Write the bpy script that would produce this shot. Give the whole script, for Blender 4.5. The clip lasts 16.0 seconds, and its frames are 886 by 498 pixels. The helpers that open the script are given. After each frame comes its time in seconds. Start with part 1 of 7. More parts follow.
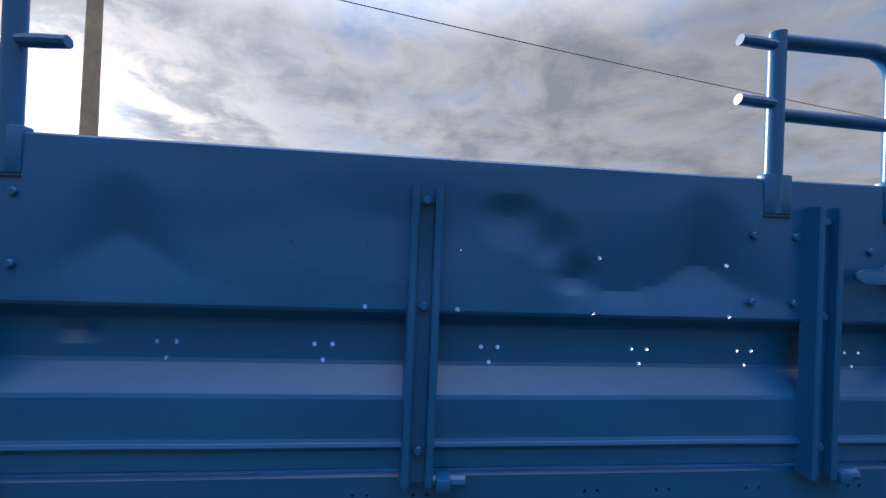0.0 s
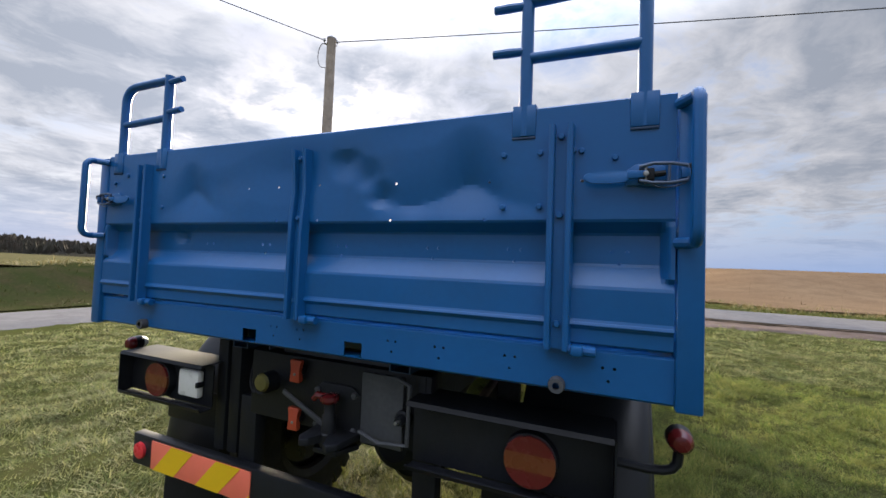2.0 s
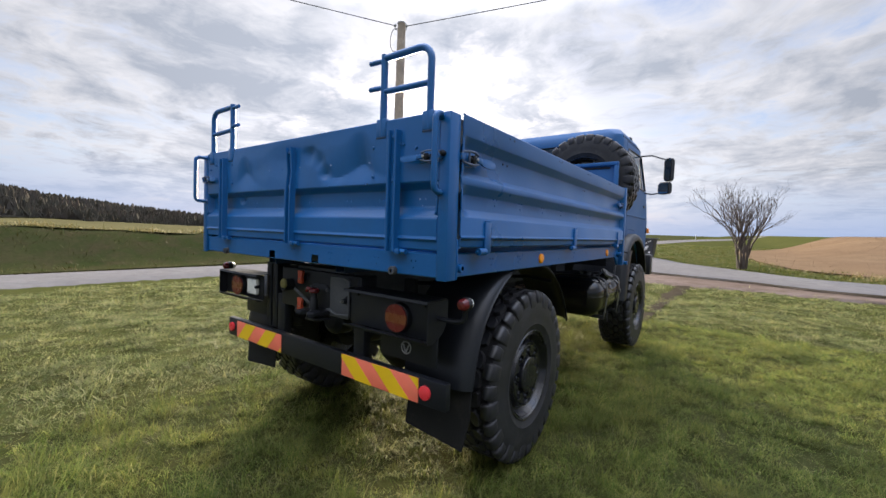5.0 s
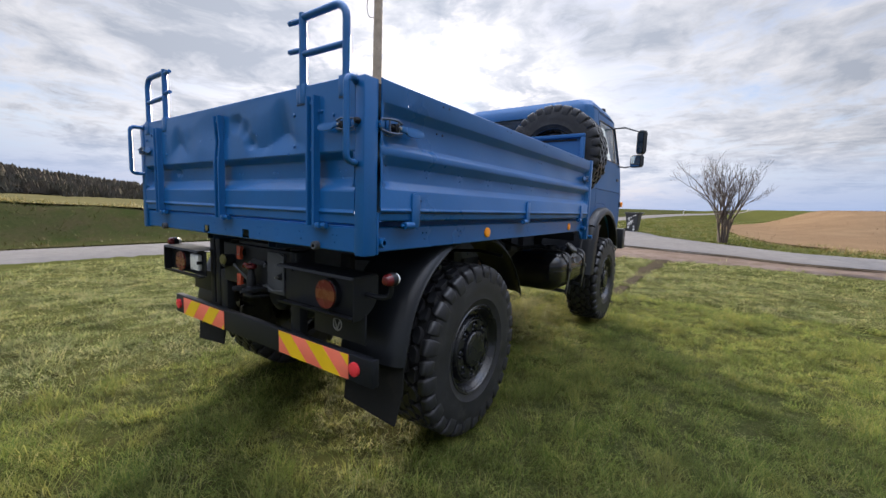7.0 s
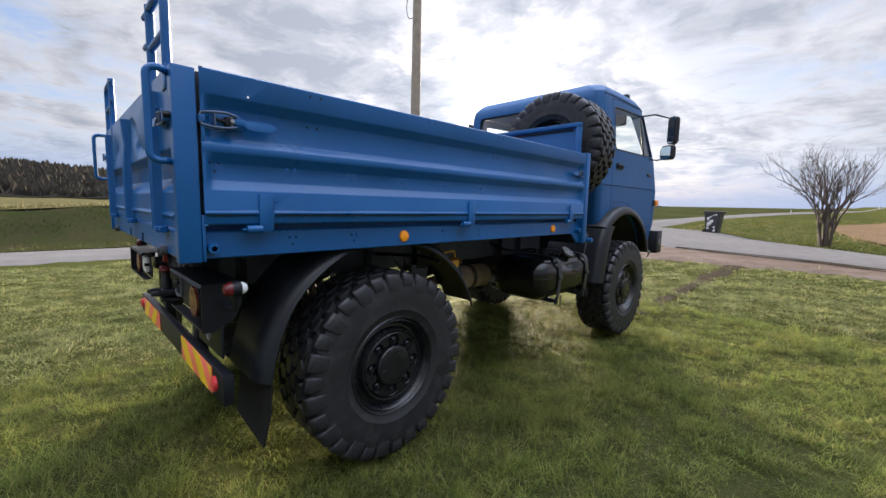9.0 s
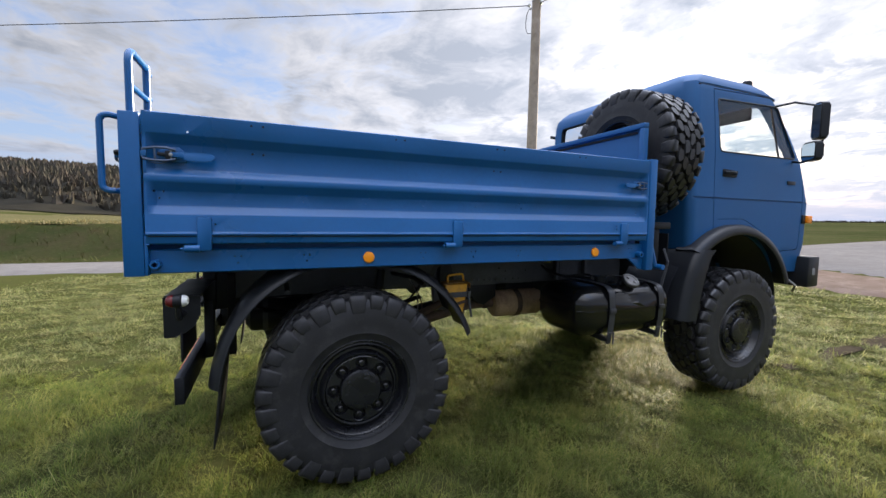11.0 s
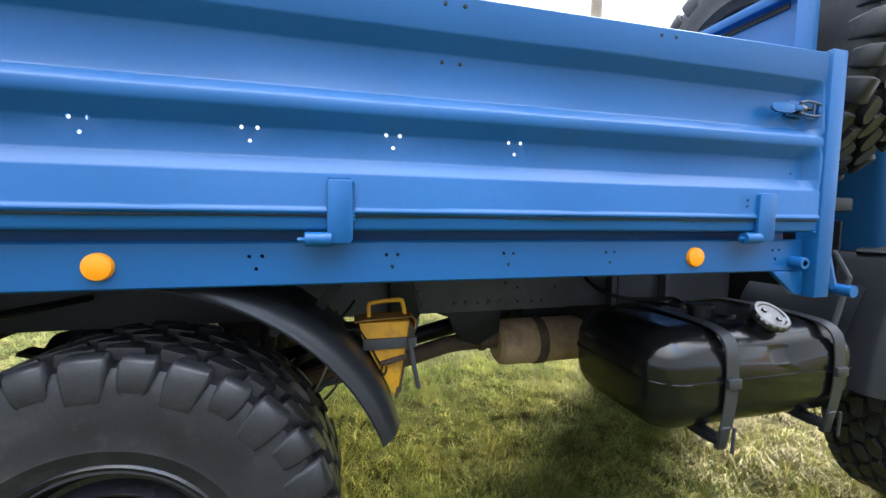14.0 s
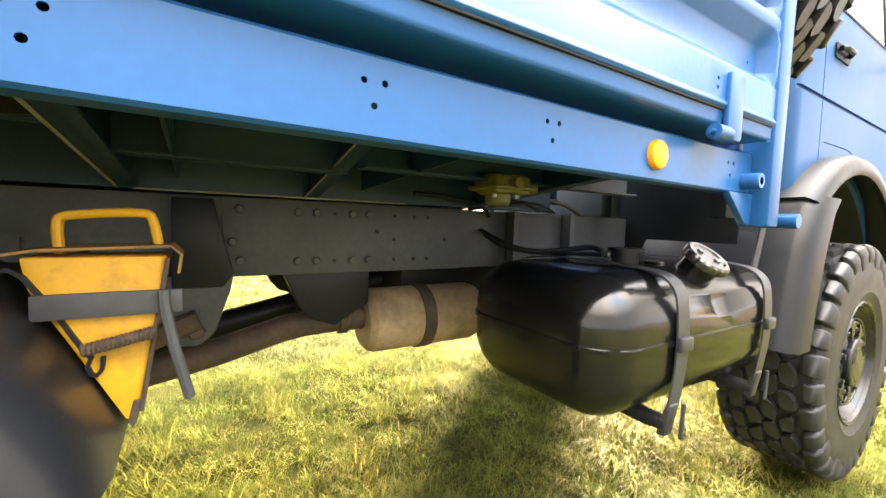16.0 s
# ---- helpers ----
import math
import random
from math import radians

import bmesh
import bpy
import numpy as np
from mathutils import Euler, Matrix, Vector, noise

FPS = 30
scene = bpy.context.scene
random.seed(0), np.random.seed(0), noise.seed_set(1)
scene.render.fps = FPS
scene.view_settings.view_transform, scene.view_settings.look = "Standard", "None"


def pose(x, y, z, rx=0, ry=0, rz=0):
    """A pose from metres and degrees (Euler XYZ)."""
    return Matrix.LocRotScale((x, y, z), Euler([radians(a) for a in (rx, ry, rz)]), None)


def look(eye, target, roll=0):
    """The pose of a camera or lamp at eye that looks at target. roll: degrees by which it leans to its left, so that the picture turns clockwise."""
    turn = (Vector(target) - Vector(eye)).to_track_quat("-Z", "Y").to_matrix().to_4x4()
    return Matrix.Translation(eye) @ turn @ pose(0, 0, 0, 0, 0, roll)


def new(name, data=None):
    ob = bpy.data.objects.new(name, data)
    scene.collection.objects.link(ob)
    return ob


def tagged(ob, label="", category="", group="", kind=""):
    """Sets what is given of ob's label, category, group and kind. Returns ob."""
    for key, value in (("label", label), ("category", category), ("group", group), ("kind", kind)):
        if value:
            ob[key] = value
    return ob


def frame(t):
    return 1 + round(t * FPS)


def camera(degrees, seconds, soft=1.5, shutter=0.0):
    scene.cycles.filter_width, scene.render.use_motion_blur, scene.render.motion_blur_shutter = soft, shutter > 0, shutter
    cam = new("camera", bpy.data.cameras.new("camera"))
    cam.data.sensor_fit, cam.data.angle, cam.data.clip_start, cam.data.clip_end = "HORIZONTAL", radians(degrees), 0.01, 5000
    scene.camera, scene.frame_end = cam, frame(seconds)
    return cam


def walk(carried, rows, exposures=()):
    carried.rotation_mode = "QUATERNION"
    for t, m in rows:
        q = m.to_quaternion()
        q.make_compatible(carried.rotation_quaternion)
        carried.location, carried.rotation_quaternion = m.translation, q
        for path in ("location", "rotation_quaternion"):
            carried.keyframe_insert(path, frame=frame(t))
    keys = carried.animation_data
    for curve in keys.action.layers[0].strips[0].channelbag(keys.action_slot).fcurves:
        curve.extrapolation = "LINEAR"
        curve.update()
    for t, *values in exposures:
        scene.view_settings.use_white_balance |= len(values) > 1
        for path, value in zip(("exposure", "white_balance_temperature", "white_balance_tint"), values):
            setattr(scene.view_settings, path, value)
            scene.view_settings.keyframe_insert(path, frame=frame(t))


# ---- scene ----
cam = camera(96.0, 16.0)
PATH = [
    (0, (0.045, -0.038, 1.838), (0.246, 1.951, 1.851), 2.3),
    (0.5, (0.203, -0.087, 1.739), (0.15, 1.911, 1.803), 2.2),
    (1, (0.474, -0.195, 1.676), (0.176, 1.78, 1.775), 2.3),
    (1.5, (0.762, -0.299, 1.634), (0.216, 1.622, 1.732), 2.2),
    (2, (1.078, -0.323, 1.591), (0.305, 1.52, 1.668), 2.2),
    (2.5, (1.264, -0.327, 1.539), (0.325, 1.438, 1.578), 2.1),
    (3, (1.499, -0.457, 1.52), (0.447, 1.244, 1.515), 2.0),
    (3.5, (1.737, -0.557, 1.533), (0.609, 1.094, 1.494), 1.9),
    (4, (2.007, -0.619, 1.521), (0.832, 0.998, 1.457), 1.8),
    (6.3, (2.402, -0.677, 1.478), (1.237, 0.94, 1.308), 2.0),
    (6.5, (2.42, -0.628, 1.49), (1.265, 0.993, 1.295), 2.0),
    (7, (2.521, -0.428, 1.494), (1.379, 1.2, 1.281), 1.9),
    (7.5, (2.67, -0.26, 1.523), (1.524, 1.363, 1.294), 1.9),
    (8, (2.883, -0.091, 1.534), (1.696, 1.501, 1.298), 1.8),
    (8.5, (3.009, 0.13, 1.526), (1.73, 1.65, 1.294), 1.5),
    (9, (3.081, 0.406, 1.52), (1.664, 1.801, 1.3), 1.3),
    (9.5, (3.258, 0.635, 1.539), (1.695, 1.868, 1.344), 1.0),
    (10, (3.477, 0.889, 1.557), (1.789, 1.948, 1.39), 0.9),
    (10.2, (3.524, 0.983, 1.546), (1.794, 1.977, 1.396), 0.8),
    (12.3, (3.289, 1.981, 1.577), (1.364, 2.491, 1.392), 0.9),
    (12.5, (3.167, 2.043, 1.563), (1.232, 2.518, 1.388), 0.8),
    (13, (2.899, 2.162, 1.546), (0.96, 2.624, 1.372), 0.8),
    (13.5, (2.586, 2.316, 1.493), (0.646, 2.773, 1.332), 0.7),
    (14, (2.322, 2.43, 1.451), (0.389, 2.919, 1.299), 0.6),
    (14.5, (2.078, 2.541, 1.362), (0.171, 3.122, 1.202), 0.7),
    (15, (1.91, 2.617, 1.232), (0.048, 3.325, 1.05), 1.0),
    (15.5, (1.81, 2.645, 1.187), (0.016, 3.51, 1.004), 1.4),
    (16, (1.764, 2.694, 1.166), (0.069, 3.747, 1.035), 1.9),
]
EXPOSURES = [(0.0, 1.07, 6300, 13), (0.5, 1.07, 6200, 12), (1.5, 1.44, 6350, 12), (2.0, 1.48, 6400, 13), (4.0, 1.58, 6500, 13), (10.0, 1.62, 6450, 13), (12.5, 2.04, 5900, 15), (13.0, 2.24, 5600, 16), (13.5, 2.48, 5650, 14), (14.0, 2.98, 6600, 9), (14.5, 3.42, 7600, 8), (15.0, 3.98, 8350, 9), (15.5, 4.32, 8800, 11), (16.0, 4.30, 8800, 12)]
walk(cam, [(t, look(eye, target, roll)) for t, eye, target, roll in PATH], EXPOSURES)

# ---- light ----
SUN_AZ, SUN_EL = -38.5, 13.5
sun_way = Vector((math.sin(radians(SUN_AZ)) * math.cos(radians(SUN_EL)), math.cos(radians(SUN_AZ)) * math.cos(radians(SUN_EL)), math.sin(radians(SUN_EL))))
sun = new("sun", bpy.data.lights.new("sun", "SUN"))
sun.data.energy, sun.data.angle, sun.data.color = 5.5, radians(17.0), (1.0, 0.86, 0.61)
sun.matrix_world = look(sun_way * 50, (0, 0, 0))


class Net:
    """Short notation for a node tree."""

    def __init__(self, tree):
        self.tree = tree
        tree.nodes.clear()

    def n(self, kind, props=(), **inputs):
        node = self.tree.nodes.new(kind)
        if "operation" in props:
            node.operation = props["operation"]
        if "use_clamp" in props:
            node.use_clamp = props["use_clamp"]
        if "data_type" in props:
            node.data_type, node.blend_type = props["data_type"], props["blend_type"]
        for key, value in inputs.items():
            key = int(key[1:]) if key[0] == "i" and key[1:].isdigit() else key.replace("_", " ")
            if isinstance(value, bpy.types.NodeSocket):
                self.tree.links.new(value, node.inputs[key])
            else:
                node.inputs[key].default_value = value
        return node

    def math(self, op, a, b=0.0, c=0.0, clamp=False):
        return self.n("ShaderNodeMath", {"operation": op, "use_clamp": clamp}, i0=a, i1=b, i2=c).outputs[0]

    def vmath(self, op, a, b=(0, 0, 0)):
        return self.n("ShaderNodeVectorMath", {"operation": op}, i0=a, i1=b)

    def noise(self, vector, scale, detail=4.0, rough=0.55, distort=0.0):
        return self.n("ShaderNodeTexNoise", Vector=vector, Scale=scale, Detail=detail, Roughness=rough, Distortion=distort).outputs["Fac"]

    def ramp(self, fac, stops):
        node = self.n("ShaderNodeValToRGB", Fac=fac)
        els = node.color_ramp.elements
        while len(els) < len(stops):
            els.new(0.5)
        for e, (p, c) in zip(els, stops):
            e.position, e.color = p, (*c, 1) if len(c) == 3 else c
        return node.outputs["Color"]

    def grey(self, fac, lo, hi, a=0.0, b=1.0):
        return self.n("ShaderNodeMapRange", Value=fac, From_Min=lo, From_Max=hi, To_Min=a, To_Max=b).outputs["Result"]

    def mix(self, fac, a, b, blend="MIX"):
        node = self.n("ShaderNodeMix", {"data_type": "RGBA", "blend_type": blend})
        for key, value in ((0, fac), (6, a), (7, b)):
            if isinstance(value, bpy.types.NodeSocket):
                self.tree.links.new(value, node.inputs[key])
            else:
                node.inputs[key].default_value = value if key == 0 else (*value[:3], 1)
        return node.outputs[2]


def build_world():
    world = bpy.data.worlds.new("sky")
    scene.world = world
    world.use_nodes = True
    g = Net(world.node_tree)
    way = g.n("ShaderNodeTexCoord").outputs["Generated"]
    sep = g.n("ShaderNodeSeparateXYZ", Vector=way).outputs
    # cloud layers lie on a flat sheet overhead
    up = g.math("ADD", g.math("MAXIMUM", sep["Z"], 0.0), 0.14)
    sheet = g.n("ShaderNodeCombineXYZ", X=g.math("DIVIDE", sep["X"], up), Y=g.math("DIVIDE", sep["Y"], up), Z=0.35).outputs[0]
    bend = g.n("ShaderNodeTexNoise", Vector=sheet, Scale=1.3, Detail=3.0).outputs["Color"]
    bent = g.vmath("ADD", sheet, g.vmath("MULTIPLY", g.vmath("SUBTRACT", bend, (0.5, 0.5, 0.5)).outputs[0], (0.5, 0.5, 0.0)).outputs[0]).outputs[0]
    weather = g.noise(sheet, 0.42, 2.0, 0.5)
    puffs = g.noise(bent, 2.1, 8.0, 0.60)
    ripple = g.noise(bent, 7.0, 5.0, 0.62)
    body = g.math("ADD", g.math("ADD", g.math("MULTIPLY", weather, 0.32), g.math("MULTIPLY", puffs, 0.48)), g.math("MULTIPLY", ripple, 0.20))
    cover = g.n("ShaderNodeMapRange", Value=body, From_Min=0.40, From_Max=0.52)
    thick = g.grey(g.math("ADD", body, g.math("MULTIPLY", g.math("SUBTRACT", g.noise(bent, 3.4, 6.0, 0.6), 0.5), 0.40)), 0.455, 0.62)
    near = g.vmath("DOT_PRODUCT", way, tuple(sun_way)).outputs["Value"]
    near = g.math("MAXIMUM", near, 0.0)
    halo = g.math("POWER", near, 3.0)
    core = g.math("POWER", near, 320.0)
    lit = g.math("ADD", g.math("ADD", 0.385, g.math("MULTIPLY", halo, 0.30)), g.math("MULTIPLY", core, 1.5))
    dull = g.math("ADD", g.math("ADD", 0.25, g.math("MULTIPLY", halo, 0.16)), g.math("MULTIPLY", core, 1.0))
    white = g.vmath("SCALE", (0.96, 0.98, 1.03))
    g.tree.links.new(lit, white.inputs["Scale"])
    grey = g.vmath("SCALE", (0.86, 0.955, 1.11))
    g.tree.links.new(dull, grey.inputs["Scale"])
    cloud = g.mix(thick, white.outputs[0], grey.outputs[0])
    sky = g.n("ShaderNodeTexSky")
    sky.sky_type, sky.sun_disc = "NISHITA", False
    sky.sun_elevation, sky.sun_rotation = radians(SUN_EL), radians(SUN_AZ)
    sky.air_density, sky.dust_density = 1.0, 1.5
    sky_dim = g.vmath("SCALE", sky.outputs["Color"])
    sky_dim.inputs["Scale"].default_value = 0.10
    veil = g.mix(0.55, sky_dim.outputs[0], (0.27, 0.37, 0.60))
    colour = g.mix(g.math("MULTIPLY", cover.outputs[0], g.grey(sep["Z"], 0.0, 0.12, 0.55, 1.0)), veil, cloud)
    haze = g.mix(g.grey(sep["Z"], 0.005, 0.13, 0.92, 0.0), colour, g.mix(g.math("POWER", near, 2.0), (0.20, 0.295, 0.49), (0.31, 0.375, 0.51)))
    # overcast skies brighten overhead; raised well beyond that, out of view, as fill light
    high = g.n("ShaderNodeMapRange", {}, Value=sep["Z"], From_Min=0.46, From_Max=0.95, To_Min=1.0, To_Max=7.0)
    haze = g.vmath("SCALE", haze)
    g.tree.links.new(high.outputs[0], haze.inputs["Scale"])
    haze = haze.outputs[0]
    back = g.n("ShaderNodeBackground", Color=haze, Strength=0.53)
    g.tree.links.new(back.outputs[0], g.n("ShaderNodeOutputWorld").inputs["Surface"])


build_world()


# ---- materials ----
def surface(name, colour, rough=0.5, metal=0.0, vary=0.12, scale=3.0, grain=60.0, bump=0.1, bump_size=0.002, dirt=None, dirt_amount=0.3, dirt_scale=2.0, coat=0.0, rough_vary=0.12, alpha_colour=None, spec=0.5):
    m = bpy.data.materials.new(name)
    m.use_nodes = True
    g = Net(m.node_tree)
    at = g.n("ShaderNodeTexCoord").outputs["Object"]
    big, small = g.noise(at, scale, 5.0), g.noise(at, grain, 3.0)
    lo = tuple(c * (1 - vary) for c in colour)
    hi = tuple(min(1, c * (1 + vary)) for c in colour)
    col = g.mix(g.grey(big, 0.3, 0.7), lo, hi)
    col = g.mix(g.grey(small, 0.35, 0.65, 0.0, 0.35), col, tuple(c * (1 - vary * 1.5) for c in colour))
    if dirt:
        blot = g.noise(g.vmath("ADD", at, (3.1, 1.7, 5.2)).outputs[0], dirt_scale, 9.0, 0.68)
        col = g.mix(g.grey(blot, 0.56 - 0.2 * dirt_amount, 0.75, 0.0, min(1.0, dirt_amount * 2)), col, dirt)
    rough_out = g.grey(big, 0.3, 0.7, max(0.02, rough - rough_vary / 2), min(1, rough + rough_vary / 2))
    lump = g.n("ShaderNodeBump", Strength=bump, Distance=bump_size, Height=g.math("ADD", small, g.math("MULTIPLY", big, 2.0)))
    b = g.n("ShaderNodeBsdfPrincipled", Base_Color=col, Roughness=rough_out, Metallic=metal, Normal=lump.outputs[0], Coat_Weight=coat, Coat_Roughness=0.12, Specular_IOR_Level=spec)
    g.tree.links.new(b.outputs[0], g.n("ShaderNodeOutputMaterial").inputs["Surface"])
    return m


def clear(name, colour=(0.9, 0.95, 0.95), rough=0.0):
    m = bpy.data.materials.new(name)
    m.use_nodes = True
    g = Net(m.node_tree)
    t = g.n("ShaderNodeBsdfTransparent", Color=(*colour, 1))
    s = g.n("ShaderNodeBsdfGlossy", Color=(1, 1, 1, 1), Roughness=rough)
    f = g.n("ShaderNodeFresnel", IOR=1.45)
    mix = g.n("ShaderNodeMixShader", i0=f.outputs[0], i1=t.outputs[0], i2=s.outputs[0])
    g.tree.links.new(mix.outputs[0], g.n("ShaderNodeOutputMaterial").inputs["Surface"])
    return m


def foliage(name, stops, translucent=0.35, patch=0.6, dry=(0.30, 0.25, 0.10), dry_amount=0.5, rough=0.55, deep=(0.045, 0.06, 0.014)):
    """Blades and leaves: a colour for each island, patches over the ground, light shining through."""
    m = bpy.data.materials.new(name)
    m.use_nodes = True
    g = Net(m.node_tree)
    one = g.n("ShaderNodeNewGeometry").outputs["Random Per Island"]
    at = g.n("ShaderNodeTexCoord").outputs["Object"]
    col = g.ramp(one, stops)
    spots = g.noise(at, patch, 5.0, 0.6)
    col = g.mix(g.grey(spots, 0.48, 0.68, 0.0, dry_amount), col, dry)
    tuft = g.noise(g.vmath("ADD", at, (4.2, 9.1, 0.0)).outputs[0], patch * 7.0, 4.0, 0.6)
    col = g.mix(g.grey(tuft, 0.36, 0.62, 0.62, 0.0), col, deep)
    mound = g.noise(g.vmath("ADD", at, (1.9, 6.4, 0.0)).outputs[0], patch * 2.4, 5.0, 0.6)
    col = g.mix(g.grey(mound, 0.38, 0.58, 0.5, 0.0), col, tuple(c * 1.25 for c in deep))
    straw = g.noise(g.vmath("ADD", at, (5.1, 7.9, 0.0)).outputs[0], patch * 3.6, 5.0, 0.65)
    col = g.mix(g.grey(straw, 0.50, 0.64, 0.0, 0.42), col, tuple(c * k for c, k in zip(dry, (1.36, 1.32, 1.36))))
    b = g.n("ShaderNodeBsdfPrincipled", Base_Color=col, Roughness=rough, Specular_IOR_Level=0.05)
    t = g.n("ShaderNodeBsdfTranslucent", Color=col)
    mix = g.n("ShaderNodeMixShader", i0=translucent, i1=b.outputs[0], i2=t.outputs[0])
    g.tree.links.new(mix.outputs[0], g.n("ShaderNodeOutputMaterial").inputs["Surface"])
    return m


def ground_material(name, a, b, c, s1=0.35, s2=9.0, s3=90.0, bump=0.6, spec=0.0):
    m = bpy.data.materials.new(name)
    m.use_nodes = True
    g = Net(m.node_tree)
    at = g.n("ShaderNodeTexCoord").outputs["Object"]
    big, mid, small = g.noise(at, s1, 5.0), g.noise(at, s2, 6.0, 0.65), g.noise(at, s3, 4.0, 0.7)
    col = g.mix(g.grey(big, 0.35, 0.65), a, b)
    col = g.mix(g.grey(mid, 0.42, 0.68, 0.0, 0.75), col, c)
    col = g.mix(g.grey(small, 0.35, 0.7, 0.0, 0.5), col, tuple(v * 0.5 for v in a))
    lump = g.n("ShaderNodeBump", Strength=bump, Distance=0.03, Height=g.math("ADD", mid, g.math("MULTIPLY", small, 0.5)))
    s = g.n("ShaderNodeBsdfPrincipled", Base_Color=col, Roughness=0.95, Normal=lump.outputs[0], Specular_IOR_Level=spec)
    g.tree.links.new(s.outputs[0], g.n("ShaderNodeOutputMaterial").inputs["Surface"])
    return m


BLUE = surface("blue_paint", (0.0065, 0.098, 0.292), 0.33, 0.0, 0.10, 1.2, 45.0, 0.16, 0.002, (0.018, 0.080, 0.19), 0.22, 3.0, coat=0.05, spec=0.39)
CAB_BLUE = surface("blue_cab_paint", (0.014, 0.092, 0.250), 0.46, 0.0, 0.06, 1.0, 30.0, 0.04, 0.001, (0.04, 0.09, 0.20), 0.10, 2.0, coat=0.0, spec=0.30)
BLACK = surface("black_chassis_paint", (0.0120, 0.0136, 0.0180), 0.45, 0.0, 0.3, 4.0, 70.0, 0.2, 0.002, (0.028, 0.026, 0.023), 0.2, 3.0, spec=0.25)
FRAME = surface("grey_black_frame_paint", (0.076, 0.080, 0.090), 0.52, 0.0, 0.25, 3.0, 60.0, 0.2, 0.002, (0.045, 0.045, 0.048), 0.25, 4.0, spec=0.3)
GUARD = surface("black_plastic", (0.0120, 0.0136, 0.0172), 0.36, 0.0, 0.2, 5.0, 130.0, 0.25, 0.001, (0.022, 0.024, 0.027), 0.2, 5.0, spec=0.34)
RUBBER = surface("matt_black_rubber", (0.012, 0.012, 0.012), 0.8, 0.0, 0.25, 4.0, 90.0, 0.3, 0.002, (0.04, 0.036, 0.03), 0.25, 6.0, spec=0.2)
TREAD = surface("dusty_tread_rubber", (0.020, 0.0212, 0.0250), 0.36, 0.0, 0.5, 9.0, 120.0, 0.35, 0.002, (0.075, 0.072, 0.068), 0.14, 14.0, spec=0.5)
TYRE = surface("tyre_rubber", (0.0200, 0.0200, 0.0228), 0.5, 0.0, 0.3, 6.0, 120.0, 0.3, 0.002, (0.070, 0.067, 0.065), 0.26, 11.0, spec=0.35)
RIM = surface("rim_paint", (0.010, 0.0105, 0.0135), 0.27, 0.0, 0.3, 6.0, 60.0, 0.15, 0.001, (0.03, 0.028, 0.025), 0.15, 8.0)
TANK = surface("glossy_black_tank_paint", (0.005, 0.005, 0.0058), 0.2, 0.0, 0.2, 3.0, 26.0, 0.32, 0.002, (0.013, 0.012, 0.010), 0.10, 6.0, coat=0.0)
YELLOW = surface("chipped_yellow_paint", (0.72, 0.36, 0.02), 0.5, 0.0, 0.12, 9.0, 70.0, 0.2, 0.001, (0.16, 0.065, 0.03), 0.32, 12.0)
CHIPPED = surface("rusty_chipped_yellow", (0.40, 0.20, 0.045), 0.6, 0.0, 0.25, 14.0, 90.0, 0.3, 0.001, (0.10, 0.055, 0.035), 0.75, 16.0)
RUST = surface("rusty_steel", (0.115, 0.075, 0.055), 0.75, 0.2, 0.4, 9.0, 80.0, 0.5, 0.003, (0.05, 0.045, 0.042), 0.5, 9.0)
MUFFLER = surface("dusty_muffler_steel", (0.46, 0.32, 0.205), 0.65, 0.1, 0.25, 5.0, 60.0, 0.3, 0.002, (0.14, 0.075, 0.045), 0.4, 6.0)
STRAP = surface("worn_grey_strap_paint", (0.028, 0.030, 0.036), 0.38, 0.0, 0.25, 6.0, 70.0, 0.2, 0.001, (0.055, 0.05, 0.047), 0.2, 7.0)
CHROME = surface("worn_chrome", (0.22, 0.22, 0.225), 0.34, 1.0, 0.2, 14.0, 120.0, 0.15, 0.001, (0.11, 0.10, 0.09), 0.35, 20.0)
STEEL = surface("dull_steel", (0.30, 0.30, 0.29), 0.45, 0.8, 0.2, 12.0, 100.0, 0.2, 0.001)
AMBER = surface("amber_lens", (0.90, 0.26, 0.01), 0.28, 0.0, 0.06, 20.0, 300.0, 0.15, 0.001)
ORANGE_LAMP = surface("orange_side_reflector", (1.0, 0.32, 0.01), 0.3, 0.0, 0.05, 30.0, 400.0, 0.2, 0.001)
LATCH = surface("worn_blue_grey_steel", (0.07, 0.10, 0.16), 0.4, 0.3, 0.25, 12.0, 90.0, 0.2, 0.001)
REFLEX = surface("bright_red_reflector", (0.70, 0.04, 0.05), 0.3, 0.0, 0.06, 30.0, 400.0, 0.2, 0.001)
RED = surface("red_lens", (0.115, 0.011, 0.013), 0.26, 0.0, 0.08, 20.0, 300.0, 0.15, 0.001)
DIM_AMBER = surface("dim_amber_lens", (0.15, 0.042, 0.016), 0.28, 0.0, 0.08, 20.0, 300.0, 0.15, 0.001)
WHITE_LENS = surface("white_lens", (0.72, 0.72, 0.70), 0.3, 0.0, 0.06, 20.0, 260.0, 0.2, 0.001)
PLATE_ORANGE = surface("salmon_orange_foil", (0.90, 0.19, 0.115), 0.45, 0.0, 0.05, 8.0, 200.0, 0.05, 0.001, (0.4, 0.2, 0.12), 0.08, 10.0)
PLATE_YELLOW = surface("yellow_foil", (0.80, 0.50, 0.01), 0.45, 0.0, 0.05, 8.0, 200.0, 0.05, 0.001, (0.35, 0.25, 0.1), 0.08, 10.0)
TAG_ORANGE = surface("orange_red_plastic", (0.42, 0.06, 0.025), 0.5, 0.0, 0.1, 20.0, 200.0, 0.1, 0.001)
MARK = surface("grey_marking", (0.20, 0.20, 0.20), 0.5)
